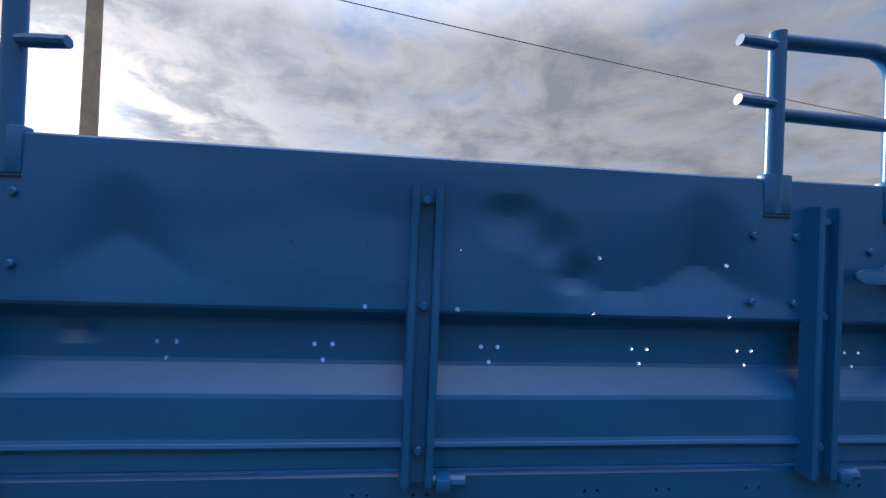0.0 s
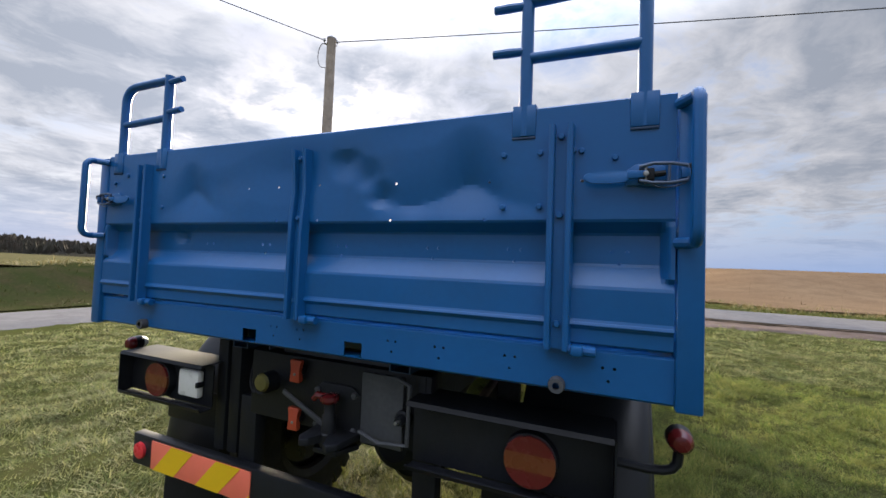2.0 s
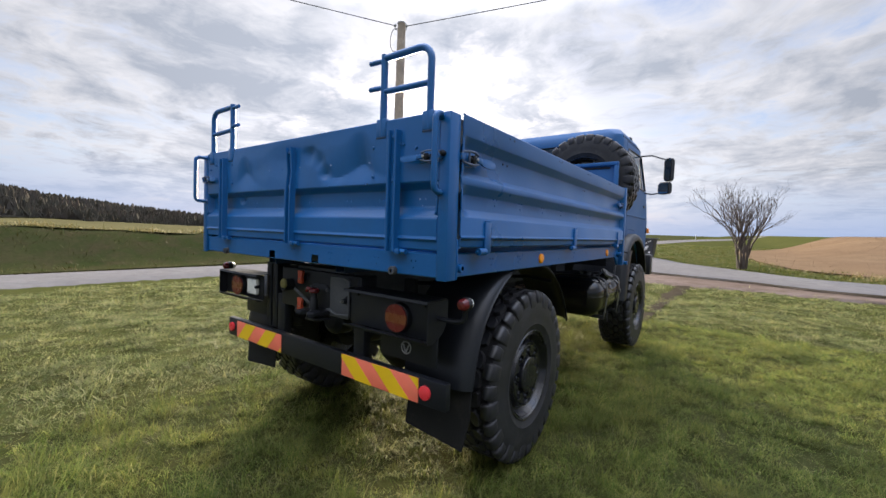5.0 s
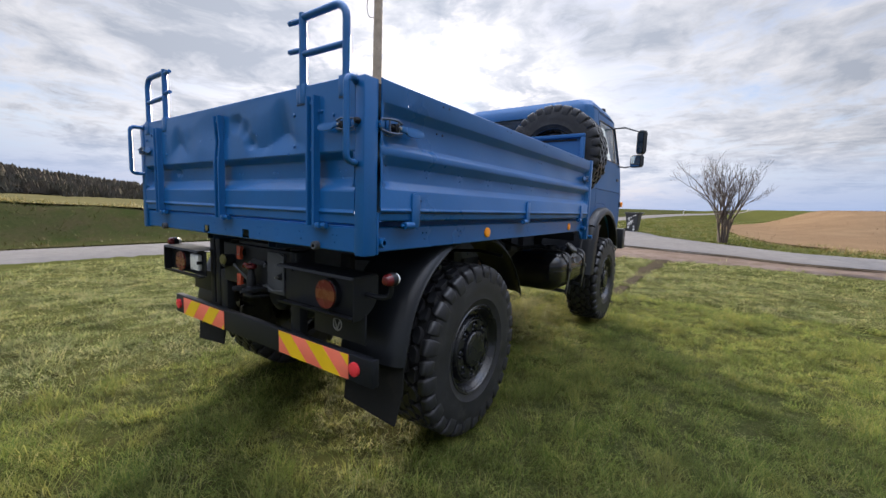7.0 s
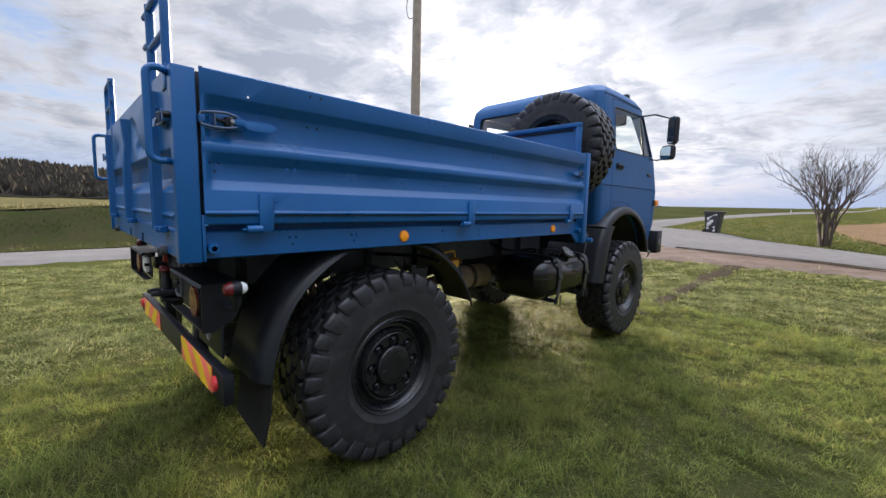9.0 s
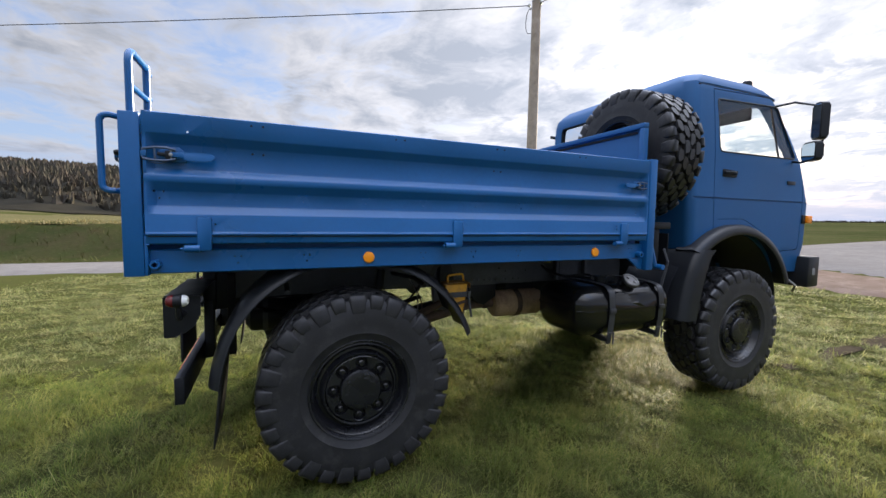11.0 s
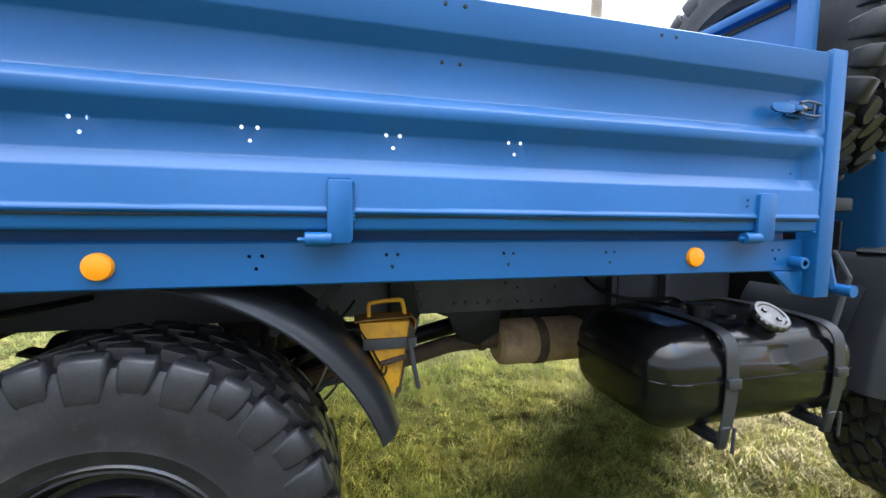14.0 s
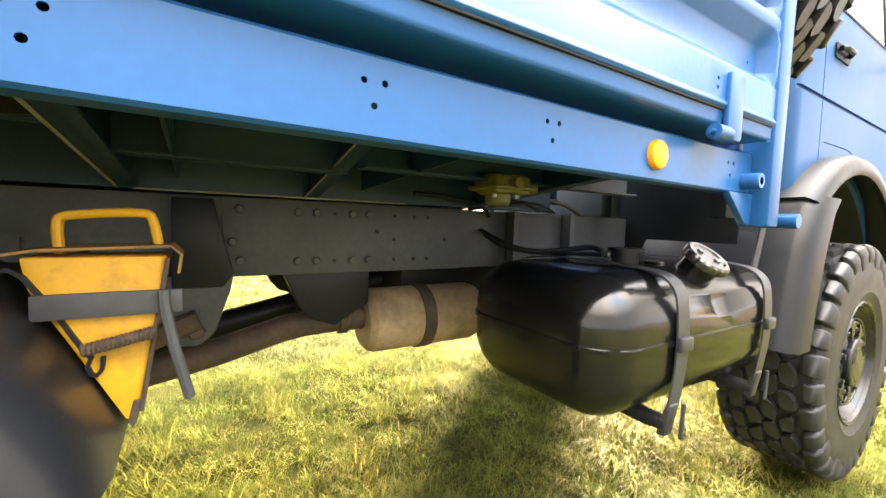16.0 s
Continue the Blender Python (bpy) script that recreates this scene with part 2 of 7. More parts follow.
# plain blue, about as bright as blue_paint, without a dirt layer
FLOOR = surface("blue_floor_paint", (0.008, 0.10, 0.31), 0.5, 0.0, 0.15, 3.0, 60.0, 0.15, 0.002)
WORN = surface("worn_pale_steel", (0.34, 0.32, 0.28), 0.5, 0.3)
# bed blue taken far down: shade below the bed is in this colour
TEAL = surface("shaded_underbed_blue", (0.004, 0.030, 0.082), 0.5, 0.0, 0.2, 3.0, 60.0, 0.15, 0.002, (0.018, 0.032, 0.052), 0.3, 5.0)
VALVE = surface("olive_yellow_paint", (0.13, 0.115, 0.03), 0.5, 0.0, 0.2, 8.0, 60.0, 0.15, 0.001)
MIRROR = surface("mirror_glass", (0.85, 0.87, 0.88), 0.02, 1.0, 0.0, 1.0, 1.0, 0.0)
GLASS = clear("window_glass")
INSIDE = surface("cab_lining", (0.20, 0.20, 0.20), 0.8, 0.0, 0.1, 5.0, 90.0, 0.2, 0.002)
MEADOW = ground_material("far_meadow", (0.024, 0.033, 0.012), (0.058, 0.062, 0.026), (0.066, 0.056, 0.030), 0.06, 0.22, 3.0, 0.9)
ASPHALT = ground_material("asphalt", (0.150, 0.142, 0.140), (0.180, 0.170, 0.167), (0.120, 0.112, 0.110), 0.25, 3.0, 120.0, 0.25)
GRAVEL = ground_material("pale_gravel", (0.145, 0.108, 0.090), (0.185, 0.145, 0.124), (0.085, 0.064, 0.046), 0.7, 2.6, 60.0, 0.5)
TURF = ground_material("turf", (0.044, 0.053, 0.016), (0.064, 0.068, 0.022), (0.070, 0.062, 0.028), 0.5, 5.0, 70.0, 0.8)
# turf darkened in colour to hold the shade of the bank
BANK = ground_material("bank_turf_with_shade", (0.028, 0.036, 0.012), (0.046, 0.047, 0.019), (0.058, 0.043, 0.025), 0.35, 1.1, 9.0, 0.9)
STUBBLE = ground_material("pale_stubble", (0.095, 0.088, 0.042), (0.12, 0.105, 0.052), (0.09, 0.08, 0.04), 0.05, 0.5, 6.0, 0.5)
REEDBED = ground_material("brown_field", (0.150, 0.100, 0.062), (0.185, 0.130, 0.082), (0.125, 0.084, 0.052), 0.12, 1.0, 12.0, 0.6)
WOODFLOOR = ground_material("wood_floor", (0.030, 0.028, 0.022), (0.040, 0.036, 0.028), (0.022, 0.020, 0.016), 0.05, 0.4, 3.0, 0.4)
MUD = ground_material("mud", (0.055, 0.045, 0.032), (0.075, 0.06, 0.045), (0.035, 0.03, 0.02), 1.2, 6.0, 50.0, 0.9)
WOOD = surface("weathered_pole_wood", (0.36, 0.295, 0.235), 0.85, 0.0, 0.25, 3.0, 40.0, 0.5, 0.004, (0.16, 0.13, 0.10), 0.3, 5.0)
CABLE = surface("dark_cable", (0.03, 0.03, 0.03), 0.6)
BARK = surface("grey_brown_bark", (0.085, 0.064, 0.052), 0.9, 0.0, 0.3, 4.0, 30.0, 0.5, 0.005)
BIN = surface("dark_bin_plastic", (0.035, 0.037, 0.042), 0.5, 0.0, 0.15, 5.0, 80.0, 0.1, 0.001)
STICKER = surface("pale_sticker", (0.80, 0.80, 0.78), 0.5)
GRASS = foliage("grass", [(0.0, (0.070, 0.108, 0.028)), (0.34, (0.160, 0.222, 0.044)), (0.66, (0.275, 0.308, 0.072)), (0.88, (0.36, 0.35, 0.104)), (1.0, (0.43, 0.395, 0.17))], 0.5, 0.8, (0.225, 0.212, 0.060), 0.3, 0.55, (0.056, 0.068, 0.020))
GRASS_FAR = foliage("lawn_grass_further_off", [(0.0, (0.150, 0.185, 0.064)), (0.5, (0.270, 0.285, 0.104)), (1.0, (0.42, 0.395, 0.20))], 0.45, 0.8, (0.245, 0.225, 0.105), 0.45, 0.55, (0.064, 0.078, 0.027))
# low matted blades, darker than GRASS to paint shade between the tufts
LOW_GRASS = foliage("dark_low_grass", [(0.0, (0.055, 0.074, 0.026)), (0.45, (0.125, 0.150, 0.050)), (0.8, (0.215, 0.212, 0.084)), (1.0, (0.34, 0.300, 0.165))], 0.4, 0.8, (0.165, 0.146, 0.074), 0.45, 0.55, (0.05, 0.062, 0.020))
VERGE = foliage("verge_grass", [(0.0, (0.045, 0.07, 0.012)), (0.5, (0.10, 0.125, 0.022)), (1.0, (0.20, 0.18, 0.06))], 0.3, 0.5, (0.19, 0.155, 0.07), 0.6)
REEDS = surface("dry_brown_grass", (0.20, 0.135, 0.083), 0.9, 0.0, 0.22, 0.25, 3.0, 0.0, 0.002, (0.19, 0.135, 0.08), 0.4, 0.4, spec=0.05)
DRY = foliage("dry_pale_grass", [(0.0, (0.20, 0.16, 0.07)), (0.5, (0.30, 0.24, 0.11)), (1.0, (0.42, 0.35, 0.19))], 0.3, 0.3, (0.2, 0.15, 0.07), 0.4)
# grass colours lowered to carry the bank's shade
BANK_GRASS = foliage("bank_grass_with_shade", [(0.0, (0.04, 0.05, 0.013)), (0.6, (0.075, 0.08, 0.022)), (1.0, (0.13, 0.10, 0.045))], 0.15, 0.3, (0.12, 0.095, 0.04), 0.5)
WOODS = foliage("far_woods", [(0.0, (0.085, 0.078, 0.068)), (1.0, (0.105, 0.093, 0.080))], 0.5, 0.035, (0.095, 0.076, 0.062), 0.6, 0.9, (0.066, 0.066, 0.052))


# ---- shapes ----
WORLD_OF = {}


def empty(name, x, y, z, parent=None):
    ob = new(name)
    ob.empty_display_size = 0.2
    place(ob, pose(x, y, z), parent)
    return ob


def place(ob, m, parent=None):
    """Puts ob at the world pose m, under its parent."""
    WORLD_OF[ob.name] = m
    if parent:
        ob.parent = parent
        ob.matrix_parent_inverse = WORLD_OF[parent.name].inverted()
    ob.matrix_basis = m
    return ob


def meshed(name, bm, materials, angle=32):
    bmesh.ops.recalc_face_normals(bm, faces=bm.faces)
    me = bpy.data.meshes.new(name)
    bm.to_mesh(me)
    bm.free()
    for mt in materials if isinstance(materials, (list, tuple)) else [materials]:
        me.materials.append(mt)
    if angle:
        me.shade_smooth()
        me.set_sharp_from_angle(angle=radians(angle))
    return me


def part(name, bm, material, parent=None, label="", at=None, angle=32):
    ob = new(name, meshed(name, bm, material, angle) if isinstance(bm, bmesh.types.BMesh) else bm)
    place(ob, at or Matrix(), parent)
    return tagged(ob, label) if label else ob


def box(x0, x1, y0, y1, z0, z1, bevel=0.004, segments=2, bm=None):
    bm = bm or bmesh.new()
    r = bmesh.ops.create_cube(bm, size=1, matrix=Matrix.LocRotScale(((x0 + x1) / 2, (y0 + y1) / 2, (z0 + z1) / 2), None, (abs(x1 - x0), abs(y1 - y0), abs(z1 - z0))))
    if bevel:
        bevel = min(bevel, 0.45 * min(abs(x1 - x0), abs(y1 - y0), abs(z1 - z0)))
        edges = {e for v in r["verts"] for e in v.link_edges}
        bmesh.ops.bevel(bm, geom=list(edges), offset=bevel, segments=segments, profile=0.5, affect="EDGES")
    return bm


def turned(bm, since, m):
    """Moves the vertices made since that count by m."""
    bm.verts.ensure_lookup_table()
    for v in bm.verts[since:]:
        v.co = m @ v.co
    return bm


def ring_frame(way):
    way = way.normalized()
    side = way.cross(Vector((0, 0, 1)) if abs(way.z) < 0.95 else Vector((0, 1, 0))).normalized()
    return side, side.cross(way).normalized()


def tube(points, r, segments=10, bm=None, closed_ends=True, smooth_bends=0):
    bm = bm or bmesh.new()
    pts = [Vector(p) for p in points]
    for _ in range(smooth_bends):
        out = [pts[0]]
        for a, b in zip(pts, pts[1:]):
            out += [a.lerp(b, 0.25), a.lerp(b, 0.75)]
        pts = out + [pts[-1]]
    radii = r if isinstance(r, (list, tuple)) else [r] * len(pts)
    rings, side = [], None
    for i, p in enumerate(pts):
        way = (pts[min(i + 1, len(pts) - 1)] - pts[max(i - 1, 0)]).normalized()
        if side is None:
            side, _ = ring_frame(way)
        side = (side - way * side.dot(way)).normalized()
        other = way.cross(side)
        rad = radii[min(i, len(radii) - 1)]
        rings.append([bm.verts.new(p + rad * (math.cos(a) * side + math.sin(a) * other)) for a in (2 * math.pi * k / segments for k in range(segments))])
    for a, b in zip(rings, rings[1:]):
        for k in range(segments):
            bm.faces.new((a[k], a[(k + 1) % segments], b[(k + 1) % segments], b[k]))
    if closed_ends:
        bm.faces.new(rings[0][::-1])
        bm.faces.new(rings[-1])
    return bm


def lathe(profile, centre=(0, 0, 0), axis="x", segments=48, bm=None, close=True):
    """Turns (radius, height) pairs about an axis."""
    bm = bm or bmesh.new()
    c = Vector(centre)

    def spot(r, h, a):
        u, v = r * math.cos(a), r * math.sin(a)
        return c + {"x": Vector((h, u, v)), "y": Vector((u, h, v)), "z": Vector((u, v, h))}[axis]

    rings = []
    for r, h in profile:
        if r < 1e-5:
            rings.append([bm.verts.new(spot(0, h, 0))])
        else:
            rings.append([bm.verts.new(spot(r, h, 2 * math.pi * k / segments)) for k in range(segments)])
    for a, b in zip(rings, rings[1:]):
        for k in range(segments):
            q = (k + 1) % segments
            f = [a[k % len(a)], a[q % len(a)], b[q % len(b)], b[k % len(b)]]
            f = [v for i, v in enumerate(f) if v not in f[:i]]
            if len(f) > 2:
                bm.faces.new(f)
    return bm


def prism(poly, axis, a, b, bevel=0.0, bm=None):
    """Pushes a flat outline along an axis from a to b."""
    bm = bm or bmesh.new()
    order = {"x": lambda u, v, h: (h, u, v), "y": lambda u, v, h: (u, h, v), "z": lambda u, v, h: (u, v, h)}[axis]
    lo = [bm.verts.new(order(u, v, a)) for u, v in poly]
    hi = [bm.verts.new(order(u, v, b)) for u, v in poly]
    faces = [bm.faces.new(lo), bm.faces.new(hi[::-1])]
    n = len(poly)
    for i in range(n):
        faces.append(bm.faces.new((lo[i], hi[i], hi[(i + 1) % n], lo[(i + 1) % n])))
    if bevel:
        bmesh.ops.bevel(bm, geom=list({e for f in faces for e in f.edges}), offset=bevel, segments=2, profile=0.5, affect="EDGES")
    return bm


def sheet_along(profile, axis, a, b, thickness, steps=1, bm=None):
    """A folded sheet: profile of (u, v) pairs, pushed along an axis, with a thickness to the profile's left."""
    bm = bm or bmesh.new()
    pts = [Vector(p) for p in profile]
    back = []
    for i, p in enumerate(pts):
        d = (pts[min(i + 1, len(pts) - 1)] - pts[max(i - 1, 0)]).normalized()
        back.append(p + thickness * Vector((-d.y, d.x)))
    loop = pts + back[::-1]
    order = {"x": lambda p, h: (h, p.x, p.y), "y": lambda p, h: (p.x, h, p.y), "z": lambda p, h: (p.x, p.y, h)}[axis]
    rings = [[bm.verts.new(order(p, a + (b - a) * k / steps)) for p in loop] for k in range(steps + 1)]
    n = len(loop)
    for r, s in zip(rings, rings[1:]):
        for i in range(n):
            bm.faces.new((r[i], r[(i + 1) % n], s[(i + 1) % n], s[i]))
    m = len(pts)
    for r in (rings[0], rings[-1]):
        for i in range(m - 1):
            bm.faces.new((r[i], r[i + 1], r[n - 2 - i], r[n - 1 - i]))
    return bm


def carve(me, cutter, op="DIFFERENCE"):
    """The mesh me less (or within) the closed bmesh cutter."""
    bmesh.ops.recalc_face_normals(cutter, faces=cutter.faces)
    cut = bpy.data.meshes.new("cutter")
    cutter.to_mesh(cut)
    a, b = new("carved", me), new("cutter", cut)
    mod = a.modifiers.new("cut", "BOOLEAN")
    mod.object, mod.operation, mod.solver = b, op, "EXACT"
    bpy.context.view_layer.update()
    out = bpy.data.meshes.new_from_object(a.evaluated_get(bpy.context.evaluated_depsgraph_get()))
    bpy.data.objects.remove(a)
    bpy.data.objects.remove(b)
    bpy.data.meshes.remove(cut)
    return out


def holes(spots, r, axis, a, b, segments=10):
    bm = bmesh.new()
    for u, v in spots:
        prism([(u + r * math.cos(2 * math.pi * k / segments), v + r * math.sin(2 * math.pi * k / segments)) for k in range(segments)], axis, a, b, bm=bm)
    return bm


def bolt(p, r=0.012, h=0.008, axis="y", sign=-1, bm=None):
    return lathe([(0, 0), (r, 0), (r, sign * h * 0.7), (r * 0.75, sign * h), (0, sign * h)], p, axis, 6 if r > 0.009 else 8, bm)


def smooth(lo, hi, x):
    t = np.clip((x - lo) / (hi - lo), 0, 1)
    return t * t * (3 - 2 * t)


# ---- ground ----
GROUND = -0.045


def rise(x, y):
    """Height of the land."""
    x, y = np.asarray(x, float), np.asarray(y, float)
    z = GROUND + 0.03 * np.clip(y - 7, 0, 28) * smooth(-16, -6, x) + 0.012 * np.clip(y - 35, 0, 500)
    z = z - 0.02 * np.clip(-4 - x, 0, 9)
    left = smooth(-15.6, -20.5, x) * smooth(34, 18, y)
    z = z + left * (1.2 + 0.09 * np.sin(0.52 * y + 0.8 * np.sin(0.21 * y)) + 0.05 * np.sin(1.7 * y + x)) + 0.26 * np.exp(-((x + 20.0) / 0.9) ** 2 - ((y + 2.8) / 1.1) ** 2)
    z = z + 6.2 * smooth(-97, -135, x) * smooth(-30, -50, y)
    z = z + 11.5 * smooth(-98, -222, x) * smooth(125, -15, y) + 2.0 * smooth(-60, -170, x) * smooth(-20, -90, y)
    z = z + 1.25 * smooth(22, 38, y) * smooth(4, 11, x)
    return z


def lump(x, y):
    """Low hummocks of the lawn."""
    x, y = np.asarray(x, float), np.asarray(y, float)
    h = 0.016 * np.sin(2.7 * x + 1.4 * np.sin(2.1 * y + 0.5)) * np.sin(3.1 * y + 1.2 * np.sin(2.4 * x))
    h = h + 0.009 * np.sin(6.3 * x + 1.7 * np.sin(4.7 * y)) * np.sin(5.6 * y + 1.3 * np.sin(5.2 * x + 1))
    return h * smooth(-10.4, -9.4, x) * smooth(12.4, 11.0, y) * smooth(12, 10, x)


def lay(x, y):
    """The way the matted grass has been pressed over, as an angle."""
    return 2.2 * np.sin(1.9 * x + 1.1 * np.sin(2.6 * y)) + 2.0 * np.sin(2.3 * y + 1.5 * np.sin(1.4 * x)) + 1.3 * np.sin(7.1 * x + 5.3 * y + 2 * np.sin(3.9 * x))


def build_ground():
    k = np.linspace(-1, 1, 241)
    a = np.sign(k) * (22 * np.abs(k) + 2500 * np.abs(k) ** 6)
    xs, ys = a + 0.0, a + 8.0
    X, Y = np.meshgrid(xs, ys)
    rng = np.random.default_rng(5)
    Z = rise(X, Y) + lump(X, Y) - 0.012 + 0.008 * rng.standard_normal(X.shape) * (np.hypot(X, Y - 8) < 22)
    n = len(xs)
    v = np.stack([X, Y, Z], -1).reshape(-1, 3)
    i = np.arange(n * n).reshape(n, n)
    f = np.stack([i[:-1, :-1], i[:-1, 1:], i[1:, 1:], i[1:, :-1]], -1).reshape(-1, 4)
    me = bpy.data.meshes.new("ground")
    me.from_pydata(v.tolist(), [], f.tolist())
    me.materials.append(TURF)
    me.shade_smooth()
    tagged(new("ground", me), "mown green and straw coloured grass lawn, rising to fields", "ground", kind="structure")


def strip(name, centre, widths, material, lift, label, category, across=6, wobble=0.0, drop=0.10):
    """A ribbon of road or field along a line over the land."""
    pts = [Vector((*p, 0)) for p in centre]
    fine, ws = [], []
    for i in range(len(pts) - 1):
        p0, p1, p2, p3 = pts[max(i - 1, 0)], pts[i], pts[i + 1], pts[min(i + 2, len(pts) - 1)]
        steps = max(4, int((p2 - p1).length / 1.2))
        for s in range(steps):
            t = s / steps
            fine.append(0.5 * (2 * p1 + (p2 - p0) * t + (2 * p0 - 5 * p1 + 4 * p2 - p3) * t * t + (3 * p1 - p0 - 3 * p2 + p3) * t ** 3))
            ws.append(widths[i] + (widths[i + 1] - widths[i]) * t)
    fine.append(pts[-1])
    ws.append(widths[-1])
    rnd = random.Random(name)
    bm = bmesh.new()
    rows = []
    for i, p in enumerate(fine):
        d = (fine[min(i + 1, len(fine) - 1)] - fine[max(i - 1, 0)]).normalized()
        s = Vector((-d.y, d.x, 0))
        row = []
        for k in range(across + 1):
            u = k / across - 0.5
            q = p + s * (u * ws[i] + (rnd.uniform(-wobble, wobble) if k in (0, across) else 0))
            edge = -drop if k in (0, across) else 0.0
            row.append(bm.verts.new((q.x, q.y, float(rise(q.x, q.y)) + lift + edge)))
        rows.append(row)
    for a, b in zip(rows, rows[1:]):
        for k in range(across):
            bm.faces.new((a[k], a[k + 1], b[k + 1], b[k]))
    ob = new(name, meshed(name, bm, material, 60))
    return tagged(ob, label, category, kind="structure")


def patch(name, x0, x1, y0, y1, step, material, lift, label, category, edge=None, back=None):
    xs, ys = np.arange(x0, x1 + step, step), np.arange(y0, y1 + step, step)
    X, Y = np.meshgrid(xs, ys)
    if edge is not None:
        Y = edge(X) + (Y - y0) * ((y1 if back is None else back(X)) - edge(X)) / (y1 - y0)
    Z = rise(X, Y) + lift
    i = np.arange(X.size).reshape(X.shape)
    f = np.stack([i[:-1, :-1], i[:-1, 1:], i[1:, 1:], i[1:, :-1]], -1).reshape(-1, 4)
    me = bpy.data.meshes.new(name)
    me.from_pydata(np.stack([X, Y, Z], -1).reshape(-1, 3).tolist(), [], f.tolist())
    me.materials.append(material)
    me.shade_smooth()
    return tagged(new(name, me), label, category, kind="structure")


def field_edge(x):
    """Near edge of the brown field."""
    return np.interp(x, [1.5, 2.2, 3.3, 4.4, 5.6, 7, 16, 48, 90], [36, 31, 23.8, 20.4, 19.6, 19.3, 17.8, 12, 4]) + 0.25 * np.sin(x * 1.4)


def field_back(x):
    """Far edge of the brown field."""
    return np.interp(x, [1.5, 2.2, 3.4, 8.4, 16, 90], [36.5, 33, 37, 50, 70, 90])


def lane_edge(x):
    """Far edge of the lane in front of the truck."""
    return np.interp(x, [-4.0, -2.9, -0.6, 1.5, 3.6, 4.8, 6.5, 16], [28, 23.8, 21.3, 19.7, 18.2, 17.6, 17.55, 16.1])


build_ground()
strip("gravel_verge", [(30, 9.6), (16, 12.4), (8, 13.7), (5, 13.7), (3, 14.1), (1, 14.1), (-2, 14.3), (-6, 15.2), (-10.5, 15)], [1.4, 1.6, 1.9, 2.1, 2.5, 3.1, 4.2, 5.0, 5.0], GRAVEL, 0.03, "reddish gravel and dirt verge along the asphalt", "verge", 6, 0.3)
strip("road_1", [(30, 11.6), (16, 14.4), (9, 15.65), (6.2, 15.9), (4.4, 16.0), (3.1, 16.55), (1.5, 17.4), (-0.8, 18.6), (-2.6, 19.8), (-5, 21.5), (-11, 22)], [3.4, 3.4, 3.4, 3.35, 3.4, 3.6, 4.5, 5.8, 7.4, 8.8, 8.0], ASPHALT, 0.06, "pale grey worn asphalt lane in front of the truck", "road", 8)
strip("road_2", [(-13.4, -60), (-13.4, -20), (-12.9, 0), (-12.2, 10), (-10.5, 17), (-7.6, 26), (-7.3, 36), (-6.4, 55), (-4.7, 79), (0.5, 120), (5.5, 152), (30, 215), (90, 270)], [3.7, 3.7, 3.7, 4.0, 6.4, 6.2, 5.4, 5.2, 5.0, 5.0, 5.0, 5.0, 5.0], ASPHALT, 0.06, "pale grey asphalt country road curving to the horizon", "road")
for off, wide in ((0.0, 0.12), (-0.34, 0.07)):
    strip("wheel_rut", [(14, 12.95 + off), (9, 13.95 + off), (5.8, 14.18 + off), (4.1, 14.3 + off), (2.8, 14.85 + off), (1.25, 15.2 + off), (-1, 15.65 + 0.6 * off)], [wide] * 6 + [0.06], MUD, 0.066, "dark muddy wheel rut along the edge of the asphalt", "rut", 4, 0.05, 0.02)
strip("tyre_track", [(1.2, 14.9), (1.1, 12.5), (1.0, 10.5), (1.0, 9.2), (0.98, 8.0), (1.0, 6.6)], [0.8, 0.42, 0.34, 0.30, 0.24, 0.12], MUD, 0.008, "dark muddy wheel track worn into the lawn", "track", 5, 0.12, 0.02)
patch("far_meadow", -320, -11, 27, 430, 6.0, MEADOW, 0.05, "rough dark green meadow beyond the country road", "meadow", lambda X: 27 + 0.5 * np.clip(-X - 10, 0, 20))
patch("bank", -22.5, -15.0, -70, 30, 0.6, BANK, 0.03, "grassy roadside bank, its shade put into the dark green", "bank")
patch("stubble_field", -230, -21.5, -160, 40, 3.0, STUBBLE, 0.06, "pale straw coloured stubble field behind the bank", "field")
patch("wood_floor", -232, -106, -190, 110, 4.0, WOODFLOOR, 0.25, "dark ground under the far woods", "ground")
patch("brown_field", 2.2, 90, 19, 80, 1.0, REEDBED, 0.05, "raised field of dry brown grass", "field", lambda X: field_edge(X) + 0.3, field_back)


